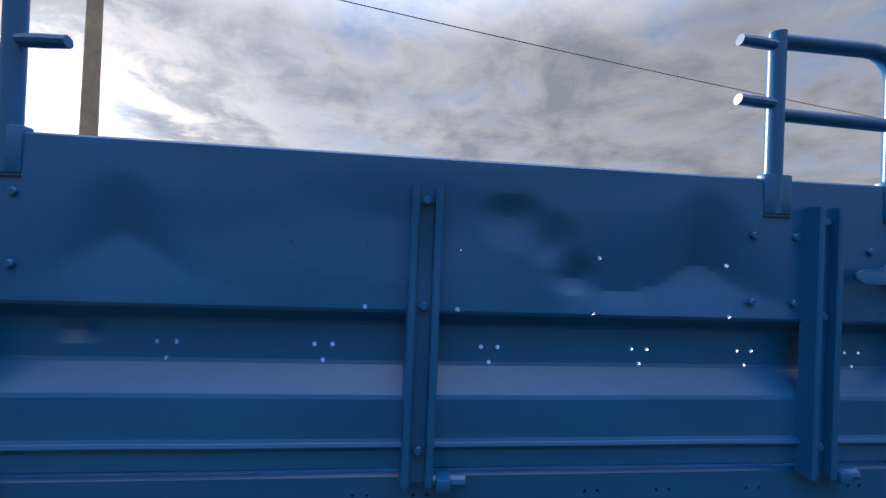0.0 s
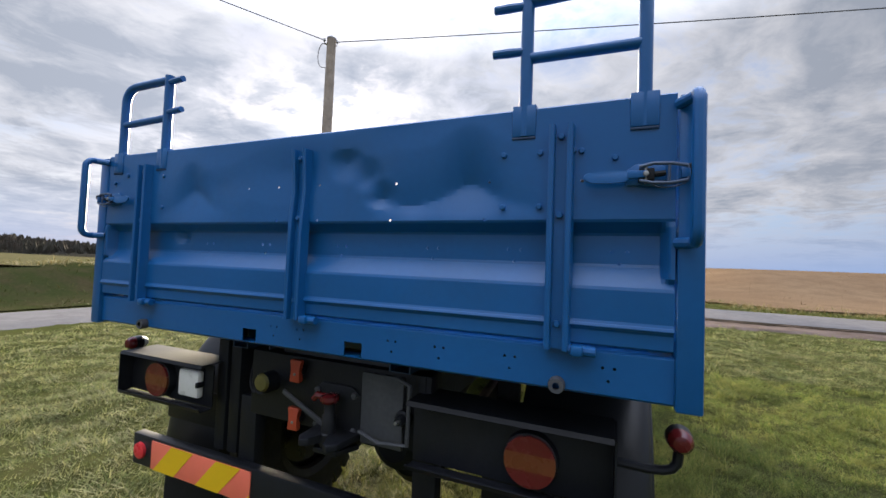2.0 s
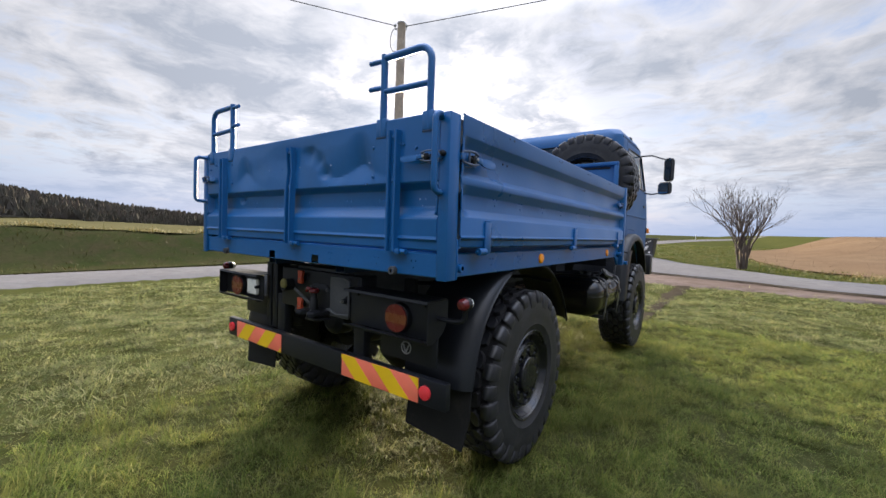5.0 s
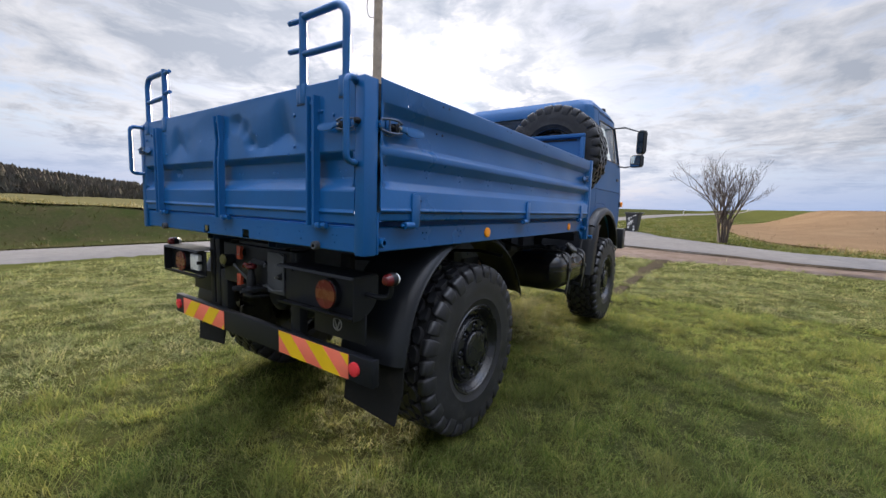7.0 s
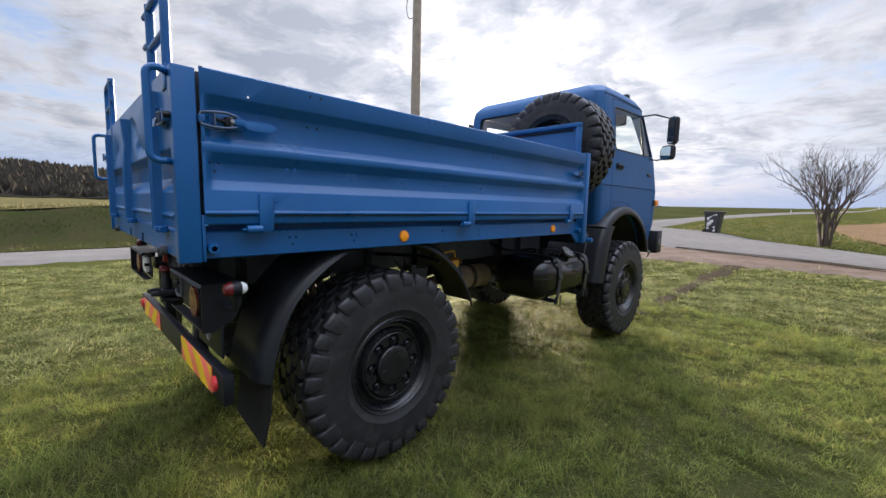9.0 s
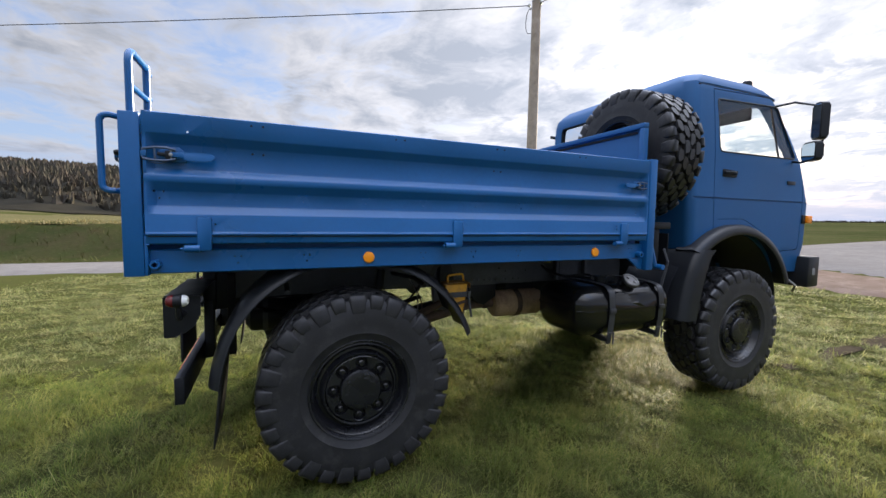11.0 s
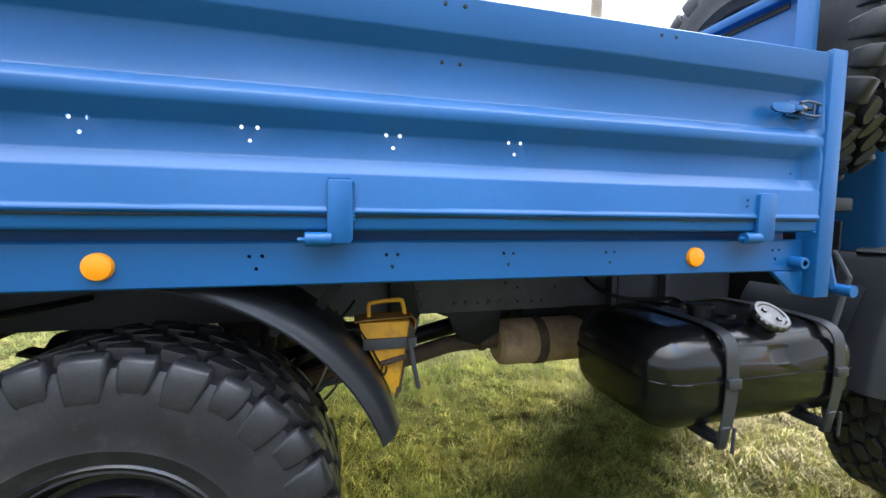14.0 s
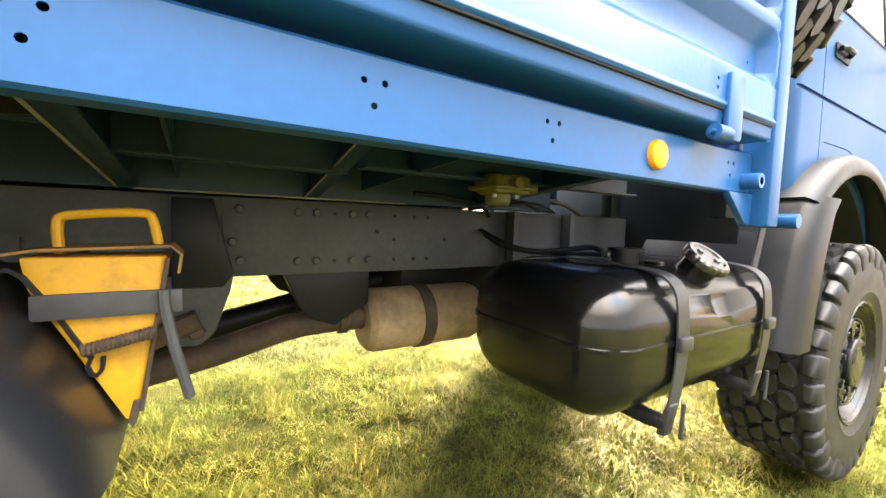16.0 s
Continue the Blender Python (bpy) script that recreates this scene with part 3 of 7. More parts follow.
def blades(name, spots, height, width, lean, material, label, category, seed, aim=None, tall=None, simple=False):
    """Many narrow blades on the land, as one mesh; simple: one triangle a blade."""
    rng = np.random.default_rng(seed)
    n = len(spots)
    h = height * (0.5 + 0.9 * rng.random(n) ** 1.6) * (1.0 if tall is None else tall)
    px, py = spots[:, 0], spots[:, 1]
    h = h * np.clip(1.0 + 0.38 * np.sin(2.1 * px + 1.6 * np.sin(1.7 * py)) * np.sin(2.6 * py + 1.4 * np.sin(1.3 * px)) + 0.30 * np.sin(8.3 * px + 2 * np.sin(5.1 * py)) * np.sin(7.4 * py + 2 * np.sin(6.2 * px)), 0.6, 1.8)
    w = width * (0.7 + 0.6 * rng.random(n))
    a = lay(px, py) + 1.1 * rng.standard_normal(n) if aim is None else aim + 0.7 * rng.standard_normal(n)
    t = lean * (0.34 + 0.66 * rng.random(n) ** 0.7)
    side = np.stack([-np.sin(a), np.cos(a), np.zeros(n)], -1) * w[:, None] / 2
    way = np.stack([np.cos(a), np.sin(a), np.zeros(n)], -1)
    foot = np.column_stack([spots, rise(spots[:, 0], spots[:, 1]) + lump(spots[:, 0], spots[:, 1]) - 0.012])
    mid = foot + way * (0.35 * h * np.sin(t))[:, None] + np.array([0, 0, 1.0]) * (0.55 * h * np.cos(t * 0.6))[:, None]
    tip = foot + way * (h * 0.95 * np.sin(np.minimum(t, 1.5)))[:, None] + np.array([0, 0, 1.0]) * (h * np.maximum(0.12, np.cos(t * 1.15)))[:, None]
    v = np.stack([foot - side, foot + side, mid + side * 0.75, mid - side * 0.75, tip], 1).reshape(-1, 3)
    loops = (np.arange(n)[:, None] * 5 + np.array([[0, 1, 2, 3, 3, 2, 4]])).reshape(-1)
    starts = (np.arange(n)[:, None] * 7 + np.array([[0, 4]])).reshape(-1)
    if simple:
        v = np.stack([foot - side, foot + side, 0.5 * (mid + tip)], 1).reshape(-1, 3)
        loops, starts = np.arange(3 * n), np.arange(n) * 3
    me = bpy.data.meshes.new(name)
    me.vertices.add(len(v))
    me.vertices.foreach_set("co", v.astype(np.float32).reshape(-1))
    me.loops.add(len(loops))
    me.loops.foreach_set("vertex_index", loops.astype(np.int32))
    me.polygons.add(len(starts))
    me.polygons.foreach_set("loop_start", starts.astype(np.int32))
    me.update(calc_edges=True)
    me.materials.append(material)
    return tagged(new(name, me), label, category, kind="stuff")


def scatter(x0, x1, y0, y1, per_m2, seed, clump=1.6, skip=None):
    """Random spots in a rectangle, thinned in patches."""
    rng = np.random.default_rng(seed)
    n = int((x1 - x0) * (y1 - y0) * per_m2 * 1.5)
    p = np.column_stack([rng.uniform(x0, x1, n), rng.uniform(y0, y1, n)])
    u = np.sin(p[:, 0] * clump * 3.1 + 1.3 * np.sin(p[:, 1] * clump * 2.3)) + np.sin(p[:, 1] * clump * 3.7 + 1.7 * np.sin(p[:, 0] * clump * 1.9))
    p = p[rng.random(n) < 0.62 + 0.2 * u]
    return p if skip is None else p[~skip(p[:, 0], p[:, 1])]


def tufts(x0, x1, y0, y1, per_m2, each, spread, seed, skip=None):
    """Spots gathered in tufts, with the way each blade falls and how tall its tuft is."""
    rng = np.random.default_rng(seed)
    n = int((x1 - x0) * (y1 - y0) * per_m2)
    c = np.column_stack([rng.uniform(x0, x1, n), rng.uniform(y0, y1, n)])
    if skip is not None:
        c = c[~skip(c[:, 0], c[:, 1])]
        n = len(c)
    size = 0.42 + 1.15 * rng.random(n) ** 2.6
    fall = lay(c[:, 0], c[:, 1]) + 0.5 * rng.standard_normal(n)
    k = np.repeat(np.arange(n), np.maximum(3, (each * size).astype(int)))
    off = rng.standard_normal((len(k), 2)) * (spread * size[k])[:, None]
    aim = np.where(rng.random(len(k)) < 0.62, np.arctan2(off[:, 1], off[:, 0]), fall[k])
    return c[k] + off, aim, size[k]


LAWN_END_X = [-10, -4, 0, 1.5, 4, 8, 16]
LAWN_END_Y = [13.5, 12.2, 12.7, 13.4, 13.2, 12.8, 11.4]


def off_lawn(x, y):
    ragged = 0.3 * np.sin(x * 3.1) + 0.25 * np.sin(x * 7.7 + y)
    lane = (x < -10.2 + 0.2 * np.sin(y * 2)) | (y > np.interp(x, LAWN_END_X, LAWN_END_Y) + ragged)
    track = np.abs(x - 1.0 - 0.05 * np.sin(y * 2.3)) < 0.07 + 0.018 * (y - 7) + 0.05 * np.sin(y * 5) + 0.04 * np.sin(y * 13 + x * 9)
    return lane | (track & (y > 7.5) & (y < 15))


def near_zone(x, y):
    return (x > -1.6) & (x < 5.5) & (y > -1.8) & (y < 7.5)


def middle_zone(x, y):
    return (x > -6.5) & (x < 8.5) & (y > -2.8) & (y < 10.5)


def grass(name, patch_of, height, width, lean, material, label, seed, simple=False):
    spots, aim, tall = patch_of
    blades(name, spots, height, width, lean, material, label, "grass", seed, aim, tall, simple)


blades("grass_near", scatter(-1.6, 5.5, -1.8, 7.5, 2600, 1), 0.052, 0.0050, 1.85, LOW_GRASS, "matted green and straw grass round the truck", "grass", 1, simple=True)
grass("grass_tufts", tufts(-1.6, 5.5, -1.8, 7.5, 150, 46, 0.034, 7), 0.112, 0.0033, 1.80, GRASS, "loose grass tufts in the lawn round the truck", 7)
grass("grass_under", tufts(-1.4, 1.8, 2.5, 6.0, 80, 70, 0.046, 15), 0.125, 0.0030, 1.85, GRASS, "longer soft grass in the shade of the truck", 15)
grass("grass_middle", tufts(-6.5, 8.5, -2.8, 10.5, 150, 22, 0.045, 2, lambda x, y: near_zone(x, y) | off_lawn(x, y)), 0.105, 0.0085, 1.75, GRASS_FAR, "green and straw lawn grass further off", 2, True)
blades("grass_short", scatter(-6.5, 8.5, -2.8, 10.5, 1500, 8, 1.1, lambda x, y: near_zone(x, y) | off_lawn(x, y)), 0.070, 0.0095, 1.9, LOW_GRASS, "short matted lawn grass further off", "grass", 8, simple=True)
grass("grass_outer", tufts(-11, 11, -4, 14.2, 75, 17, 0.060, 12, lambda x, y: middle_zone(x, y) | off_lawn(x, y)), 0.100, 0.0150, 1.75, GRASS_FAR, "lawn grass towards the road", 12, True)
blades("grass_edge", scatter(-11, 11, -4, 14.2, 500, 18, 1.1, lambda x, y: middle_zone(x, y) | off_lawn(x, y)), 0.065, 0.0170, 1.9, LOW_GRASS, "short matted grass towards the road", "grass", 18, simple=True)
grass("grass_beyond", tufts(-4.2, 14, 15.8, 46, 62, 7, 0.16, 3, lambda x, y: (y < lane_edge(x) + 0.15) | (x < -4.3 + 0.03 * (y - 30)) | ((y > field_edge(x)) & (y < field_back(x)))), 0.125, 0.030, 1.6, VERGE, "short verge grass beyond the lane", 3, True)
grass("grass_bank", tufts(-24, -14.6, -45, 26, 26, 8, 0.20, 4), 0.20, 0.030, 1.7, BANK_GRASS, "rough grass on the roadside bank, coloured dark for its shade", 4, True)
blades("dry_bank_grass", scatter(-23.5, -19.9, -45, 26, 40, 5, 0.35), 0.30, 0.024, 1.3, DRY, "pale dry grass along the top of the bank", "grass", 5)
blades("brown_reeds", scatter(2.2, 48, 14, 56, 50, 6, 0.3, lambda x, y: (y < field_edge(x) + 0.4 * np.sin(3.1 * x)) | (y > field_back(x))), 0.16, 0.040, 1.5, REEDS, "dense dry brown grass covering the raised field", "grass", 6, simple=True)
blades("dry_field_edge", scatter(2.2, 48, 9, 30, 130, 16, 0.6, lambda x, y: (y < field_edge(x) - 0.7 + 0.5 * np.sin(1.7 * x)) | (y > field_edge(x) + 1.3 + 0.5 * np.sin(2.3 * x))), 0.22, 0.030, 1.2, DRY, "pale dry grass along the edge of the brown field", "grass", 16, simple=True)


def far_woods():
    """Dense woods over the far hill: slim conifers and bare broadleaf trees of many upright twigs."""
    rng = random.Random(11)
    verts, faces = [], []

    def spike(x, y, z, h, r, lean_x, lean_y, sides):
        base = len(verts)
        spin = rng.uniform(0, 6)
        for j in range(sides):
            t = spin + 2 * math.pi * j / sides
            verts.append((x + r * math.cos(t), y + r * math.sin(t), z + rng.uniform(0, 0.15) * h))
        verts.append((x + lean_x, y + lean_y, z + h))
        for j in range(sides):
            faces.append((base + j, base + (j + 1) % sides, base + sides))

    def conifer(x, y, h):
        z = float(rise(x, y)) - 0.3
        spike(x, y, z, h * 0.72, h * 0.42, 0, 0, 5)
        spike(x, y, z + h * 0.30, h * 0.70, h * 0.27, rng.uniform(-0.1, 0.1), 0, 4)

    def broadleaf(x, y, h):
        z = float(rise(x, y)) - 0.3
        for _ in range(6):
            a, out = rng.uniform(0, 2 * math.pi), rng.uniform(0.1, 0.42) * h
            spike(x + 0.4 * out * math.cos(a), y + 0.4 * out * math.sin(a), z, h * rng.uniform(0.7, 1.05), h * 0.24, out * math.cos(a), out * math.sin(a), 3)

    for _ in range(8600):
        y = rng.uniform(-190, 100)
        x = -108 - rng.uniform(0, 118) + 6 * math.sin(y * 0.05) - max(0, y) * 0.25
        low = x > -150 + 15 * math.sin(y * 0.08)
        if rng.random() < (0.85 if low else 0.35):
            broadleaf(x, y, rng.uniform(1.8, 3.0))
        else:
            conifer(x, y, rng.uniform(2.2, 3.6))
    for _ in range(60):
        broadleaf(-70 + rng.uniform(-3, 3), rng.uniform(14, 42), rng.uniform(0.8, 1.5))
    for _ in range(160):
        broadleaf(rng.triangular(-170, -95, -130), rng.uniform(330, 360), rng.uniform(0.8, 2.0))
    me = bpy.data.meshes.new("far_woods")
    me.from_pydata(verts, [], faces)
    me.materials.append(WOODS)
    tagged(new("far_woods", me), "dark conifer and bare woods along the far ridge", "woods", kind="stuff")


far_woods()


# ---- pole, cables, tree, bin ----
def utility_pole():
    root = empty("utility_pole", -5.8, 7.93, float(rise(-5.8, 7.93)))
    part("pole_shaft", tube([(-5.8, 7.93, -0.5), (-5.8, 7.93, 3.0), (-5.79, 7.94, 7.42)], [0.155, 0.14, 0.115], 14), WOOD, root)
    part("pole_cap", lathe([(0, 7.47), (0.06, 7.46), (0.125, 7.41), (0.125, 7.38), (0, 7.38)], (-5.79, 7.94, 0), "z", 14), STEEL, root)
    for dx, dy in ((0.16, 0.03), (-0.1, -0.16)):
        b = tube([(-5.79, 7.94, 7.2), (-5.79 + dx, 7.94 + dy, 7.2), (-5.79 + dx, 7.94 + dy, 7.3)], 0.012, 6)
        lathe([(0, 7.36), (0.03, 7.34), (0.04, 7.29), (0.02, 7.26), (0, 7.26)], (-5.79 + dx, 7.94 + dy, 0), "z", 10, b)
        part("insulator", b, STEEL, root)
    loop = [(-5.68, 7.95, 7.3)] + [(-5.98 - 0.16 * math.sin(t), 7.85, 6.95 + 0.32 * math.cos(t)) for t in np.linspace(0.2, 2.9, 9)] + [(-5.88, 7.85, 6.6)]
    part("jumper_cable", tube(loop, 0.010, 5), CABLE, root)
    tagged(root, "weathered wooden utility pole behind the truck", "utility pole")


def span(a, b, sag, r=0.011):
    a, b = Vector(a), Vector(b)
    pts = [a.lerp(b, t) - Vector((0, 0, 4 * sag * t * (1 - t))) for t in np.linspace(0, 1, 40)]
    ob = new("overhead_cable", meshed("overhead_cable", tube(pts, r, 6), CABLE))
    tagged(ob, "thin dark overhead cable strung from the wooden pole", "cable", "overhead cables")


utility_pole()
span((-5.63, 7.97, 7.3), (49, 17.6, 7.9), 0.7)
span((-5.89, 7.78, 7.3), (-25.0, -33.0, 7.2), 0.5)


def bare_tree(x, y, height, name, label, seed, stems=6, depth=5):
    rng = random.Random(seed)
    z = float(rise(x, y))
    root = empty(name, x, y, z)
    trunk, crown = bmesh.new(), bmesh.new()

    def limb(p, d, length, r, level):
        pts, q = [p.copy()], p.copy()
        for _ in range(3):
            d = (d + Vector((rng.uniform(-0.16, 0.16), rng.uniform(-0.16, 0.16), rng.uniform(-0.02, 0.16)))).normalized()
            q = q + d * (length / 3)
            pts.append(q.copy())
        tube(pts, [r, r * 0.88, r * 0.76, r * 0.62], 7 if level < 1 else 5 if level < 2 else 4 if level < 3 else 3, trunk if level < 1 else crown)
        if level < depth:
            for _ in range(rng.choice((3, 3, 4)) if level < 2 else rng.choice((2, 2, 3)) if level < 5 else 2):
                side, other = ring_frame(d)
                a = rng.uniform(0, 2 * math.pi)
                spread = rng.uniform(0.25, 0.66)
                nd = (d + spread * (math.cos(a) * side + math.sin(a) * other)).normalized()
                limb(pts[rng.choice((2, 3, 3))], nd, length * rng.uniform(0.62, 0.82), r * 0.58, level + 1)

    for k in range(stems):
        a = 2 * math.pi * k / stems + rng.uniform(-0.3, 0.3)
        out = rng.uniform(0.03, 0.26)
        limb(Vector((x + 0.12 * math.cos(a), y + 0.12 * math.sin(a), z - 0.05)), Vector((out * math.cos(a), out * math.sin(a), 1)).normalized(), height * rng.uniform(0.24, 0.33), height * rng.uniform(0.010, 0.017), 0)
    part("trunk", trunk, BARK, root)
    part("crown", crown, BARK, root)
    tagged(root, label, "tree")


bare_tree(2.5, 20.15, 4.1, "bare_tree", "leafless many-stemmed tree beside the lane", 8, 6, 6)


def wheelie_bin(x, y, turn):
    z = float(rise(x, y))
    root = empty("wheelie_bin", x, y, z)
    m = pose(x, y, z, 0, 0, turn)
    b = bmesh.new()
    lo = [b.verts.new(p) for p in ((-0.22, -0.24, 0.04), (0.22, -0.24, 0.04), (0.22, 0.24, 0.04), (-0.22, 0.24, 0.04))]
    hi = [b.verts.new(p) for p in ((-0.29, -0.34, 1.0), (0.29, -0.34, 1.0), (0.29, 0.34, 1.0), (-0.29, 0.34, 1.0))]
    b.faces.new(lo)
    b.faces.new(hi)
    for i in range(4):
        b.faces.new((lo[i], lo[(i + 1) % 4], hi[(i + 1) % 4], hi[i]))
    bmesh.ops.bevel(b, geom=list(b.edges), offset=0.025, segments=2, affect="EDGES")
    box(-0.31, 0.31, -0.36, 0.36, 0.96, 1.0, 0.01, bm=b)
    part("bin_body", b, BIN, root, "", m)
    part("bin_lid", box(-0.31, 0.31, -0.43, 0.38, 1.003, 1.06, 0.022), BIN, root, "", m)
    part("bin_handle", tube([(-0.2, 0.38, 1.0), (-0.2, 0.44, 1.0), (0.2, 0.44, 1.0), (0.2, 0.38, 1.0)], 0.016, 8), BIN, root, "", m)
    for s in (-1, 1):
        part("bin_wheel", lathe([(0, 0), (0.09, 0), (0.1, 0.01), (0.1, 0.04), (0.09, 0.05), (0, 0.05)], (0.24 * s - 0.025, 0.30, 0.1), "x", 20), TYRE, root, "", m)
    rng = random.Random(4)
    for k in range(17):
        u, h = rng.uniform(-0.19, 0.19), 0.14 + 0.047 * k + rng.uniform(-0.03, 0.03)
        r = rng.uniform(0.028, 0.062)
        xx = -0.222 - 0.073 * (h - 0.04) / 0.96
        part("sticker", lathe([(0, xx - 0.006), (r, xx - 0.004), (r, xx + 0.004)], (0, u, h), "x", 14), STICKER, root, "pale round sticker", m)
        if r > 0.045:
            part("sticker", lathe([(0, xx - 0.009), (r * 0.35, xx - 0.008), (r * 0.35, xx)], (0, u, h), "x", 10), BIN, root, "dark round sticker", m)
    tagged(root, "dark wheelie bin with pale stickers on the verge", "wheelie bin")


wheelie_bin(-1.57, 23.4, 82)


def marker_post(x, y):
    z = float(rise(x, y))
    root = empty("marker_post", x, y, z)
    part("post_body", prism([(-0.06, -0.03), (0.06, -0.03), (0.04, 0.05), (-0.04, 0.05)], "z", -0.2, 1.0, 0.006), WHITE_LENS, root, "", pose(x, y, z))
    part("post_band", prism([(-0.062, -0.032), (0.062, -0.032), (0.042, 0.052), (-0.042, 0.052)], "z", 0.72, 0.86), BLACK, root, "black band", pose(x, y, z))
    tagged(root, "white roadside marker post with a black band", "marker post", "marker posts")


marker_post(-4.95, 99.8)
marker_post(8.1, 161.0)


# ---- the truck ----
CX = 0.088           # middle of the load bed
BACK, FRONT = 0.755, 4.19
SIDE = 1.289         # outer face of the right drop side
truck = empty("truck", CX, 3.5, GROUND)
tagged(truck, "blue four-wheel-drive flatbed truck parked on the grass", "truck")


def flip(x):
    return 2 * CX - x


def dent(x, z, x0, z0, w, up, down, depth):
    """A small pit, steepest at its middle."""
    dz = np.where(z > z0, (z - z0) / up, (z0 - z) / down)
    r = np.sqrt(((x - x0) / w) ** 2 + dz ** 2)
    return depth * np.clip(1 - r, 0, 1)


def kink(x, z, xs, zs, deep, up, foot=1.724):
    """A long dent folded along a crease: it falls gently from above and runs straight out below."""
    zc, d = np.interp(x, xs, zs), np.interp(x, xs, deep)
    above = np.clip(1 - (z - zc) / up, 0, 1)
    below = np.clip((z - foot) / np.maximum(zc - foot, 0.004), 0, 1)
    return d * np.where(z > zc, above * (0.75 + 0.25 * above), below) * (z > foot)


def tailgate_dents(x, z):
    d = kink(x, z, [-0.70, -0.58, -0.50, -0.46, -0.36, -0.20], [1.735, 1.785, 1.845, 1.845, 1.78, 1.74], [0.0, 0.004, 0.019, 0.019, 0.006, 0.0], 0.12)
    d = d + kink(x, z, [0.36, 0.45, 0.52, 0.60, 0.67, 0.72, 0.80, 0.95], [1.75, 1.772, 1.766, 1.785, 1.825, 1.825, 1.775, 1.735], [0.0, 0.014, 0.018, 0.018, 0.034, 0.034, 0.011, 0.0], 0.17)
    d = d + dent(x, z, 0.265, 1.918, 0.075, 0.045, 0.075, 0.017) + dent(x, z, 0.355, 1.86, 0.06, 0.07, 0.05, 0.015)
    d = d + dent(x, z, 0.40, 1.792, 0.06, 0.06, 0.035, 0.020) + dent(x, z, -0.57, 1.66, 0.05, 0.045, 0.03, 0.020)
    d = d + dent(x, z, 0.0, 1.90, 0.25, 0.10, 0.12, 0.008) + dent(x, z, -0.30, 1.86, 0.16, 0.08, 0.10, 0.005)
    return d + 0.0025 * np.sin(x * 5.1 + 1) * np.sin(z * 11) + 0.0010 * np.sin(x * 13 + 2) * np.sin(z * 19 + x * 3)


TAIL_PROFILE = [(2.026, 0.012), (2.026, 0.0), (1.716, 0.0), (1.686, 0.042), (1.604, 0.042), (1.548, 0.0), (1.462, 0.0), (1.456, -0.006), (1.448, -0.006), (1.444, 0.004), (1.402, 0.004), (1.402, 0.02)]
SIDE_PROFILE = [(2.026, 0.03), (2.026, 0.0), (1.930, 0.0), (1.890, 0.038), (1.772, 0.038), (1.742, 0.002), (1.710, 0.002), (1.670, 0.038), (1.598, 0.038), (1.560, 0.0), (1.476, 0.0), (1.471, -0.006), (1.461, -0.006), (1.456, 0.003), (1.423, 0.003), (1.417, 0.010), (1.416, 0.112)]


def board(profile, a, b, step, fine, bulge=None, ramp=0.0):
    """A pressed sheet-steel board in its own plane: u along, v up, w inwards; closed, 5 mm thick. ramp: how far the pressing fades out at both ends."""
    # ease the folds
    soft = [profile[0]]
    for p, c, q in zip(profile, profile[1:], profile[2:]):
        for o in (p, q):
            d = math.hypot(o[0] - c[0], o[1] - c[1])
            k = min(0.4, 0.0045 / d)
            soft.append((c[0] + (o[0] - c[0]) * k, c[1] + (o[1] - c[1]) * k))
    profile = soft + [profile[-1]]
    rows = [profile[0]]
    for p, q in zip(profile, profile[1:]):
        n = max(1, int(abs(q[0] - p[0]) / fine))
        rows += [(p[0] + (q[0] - p[0]) * k / n, p[1] + (q[1] - p[1]) * k / n) for k in range(1, n + 1)]
    us = np.linspace(a, b, max(2, int((b - a) / step)) + 1)
    if ramp:
        us = np.unique(np.concatenate([us, [a + ramp * 0.3, a + ramp * 0.65, a + ramp, b - ramp, b - ramp * 0.65, b - ramp * 0.3]]))
    bm = bmesh.new()
    front, back = [], []
    for z, w in rows:
        fr, bk = [], []
        for u in us:
            t = 1.0 if not ramp else float(smooth(ramp * 0.3, ramp, min(u - a, b - u)))
            ww = (w * t if w > 0.02 else w) + (float(bulge(u, z)) if bulge and z < 2.015 else 0.0)
            fr.append(bm.verts.new((u, ww, z)))
            # the top and bottom returns keep their thickness too
            shut = -0.005 if z > rows[0][0] - 0.002 else 0.005 if z < rows[-1][0] + 0.002 else 0.0
            bk.append(bm.verts.new((u, ww + 0.005, z + shut)))
        front.append(fr)
        back.append(bk)
    n, m = len(rows), len(us)
    for i in range(n - 1):
        for j in range(m - 1):
            bm.faces.new((front[i][j], front[i][j + 1], front[i + 1][j + 1], front[i + 1][j]))
            bm.faces.new((back[i][j], back[i + 1][j], back[i + 1][j + 1], back[i][j + 1]))
    for i in range(n - 1):
        for j in (0, m - 1):
            bm.faces.new((front[i][j], front[i + 1][j], back[i + 1][j], back[i][j]))
    for j in range(m - 1):
        for i in (0, n - 1):
            bm.faces.new((front[i][j], front[i][j + 1], back[i][j + 1], back[i][j]))
    return bm


def trio(u, v, d=0.018):
    return [(u - d, v + 0.012), (u + d, v + 0.012), (u, v - 0.02)]


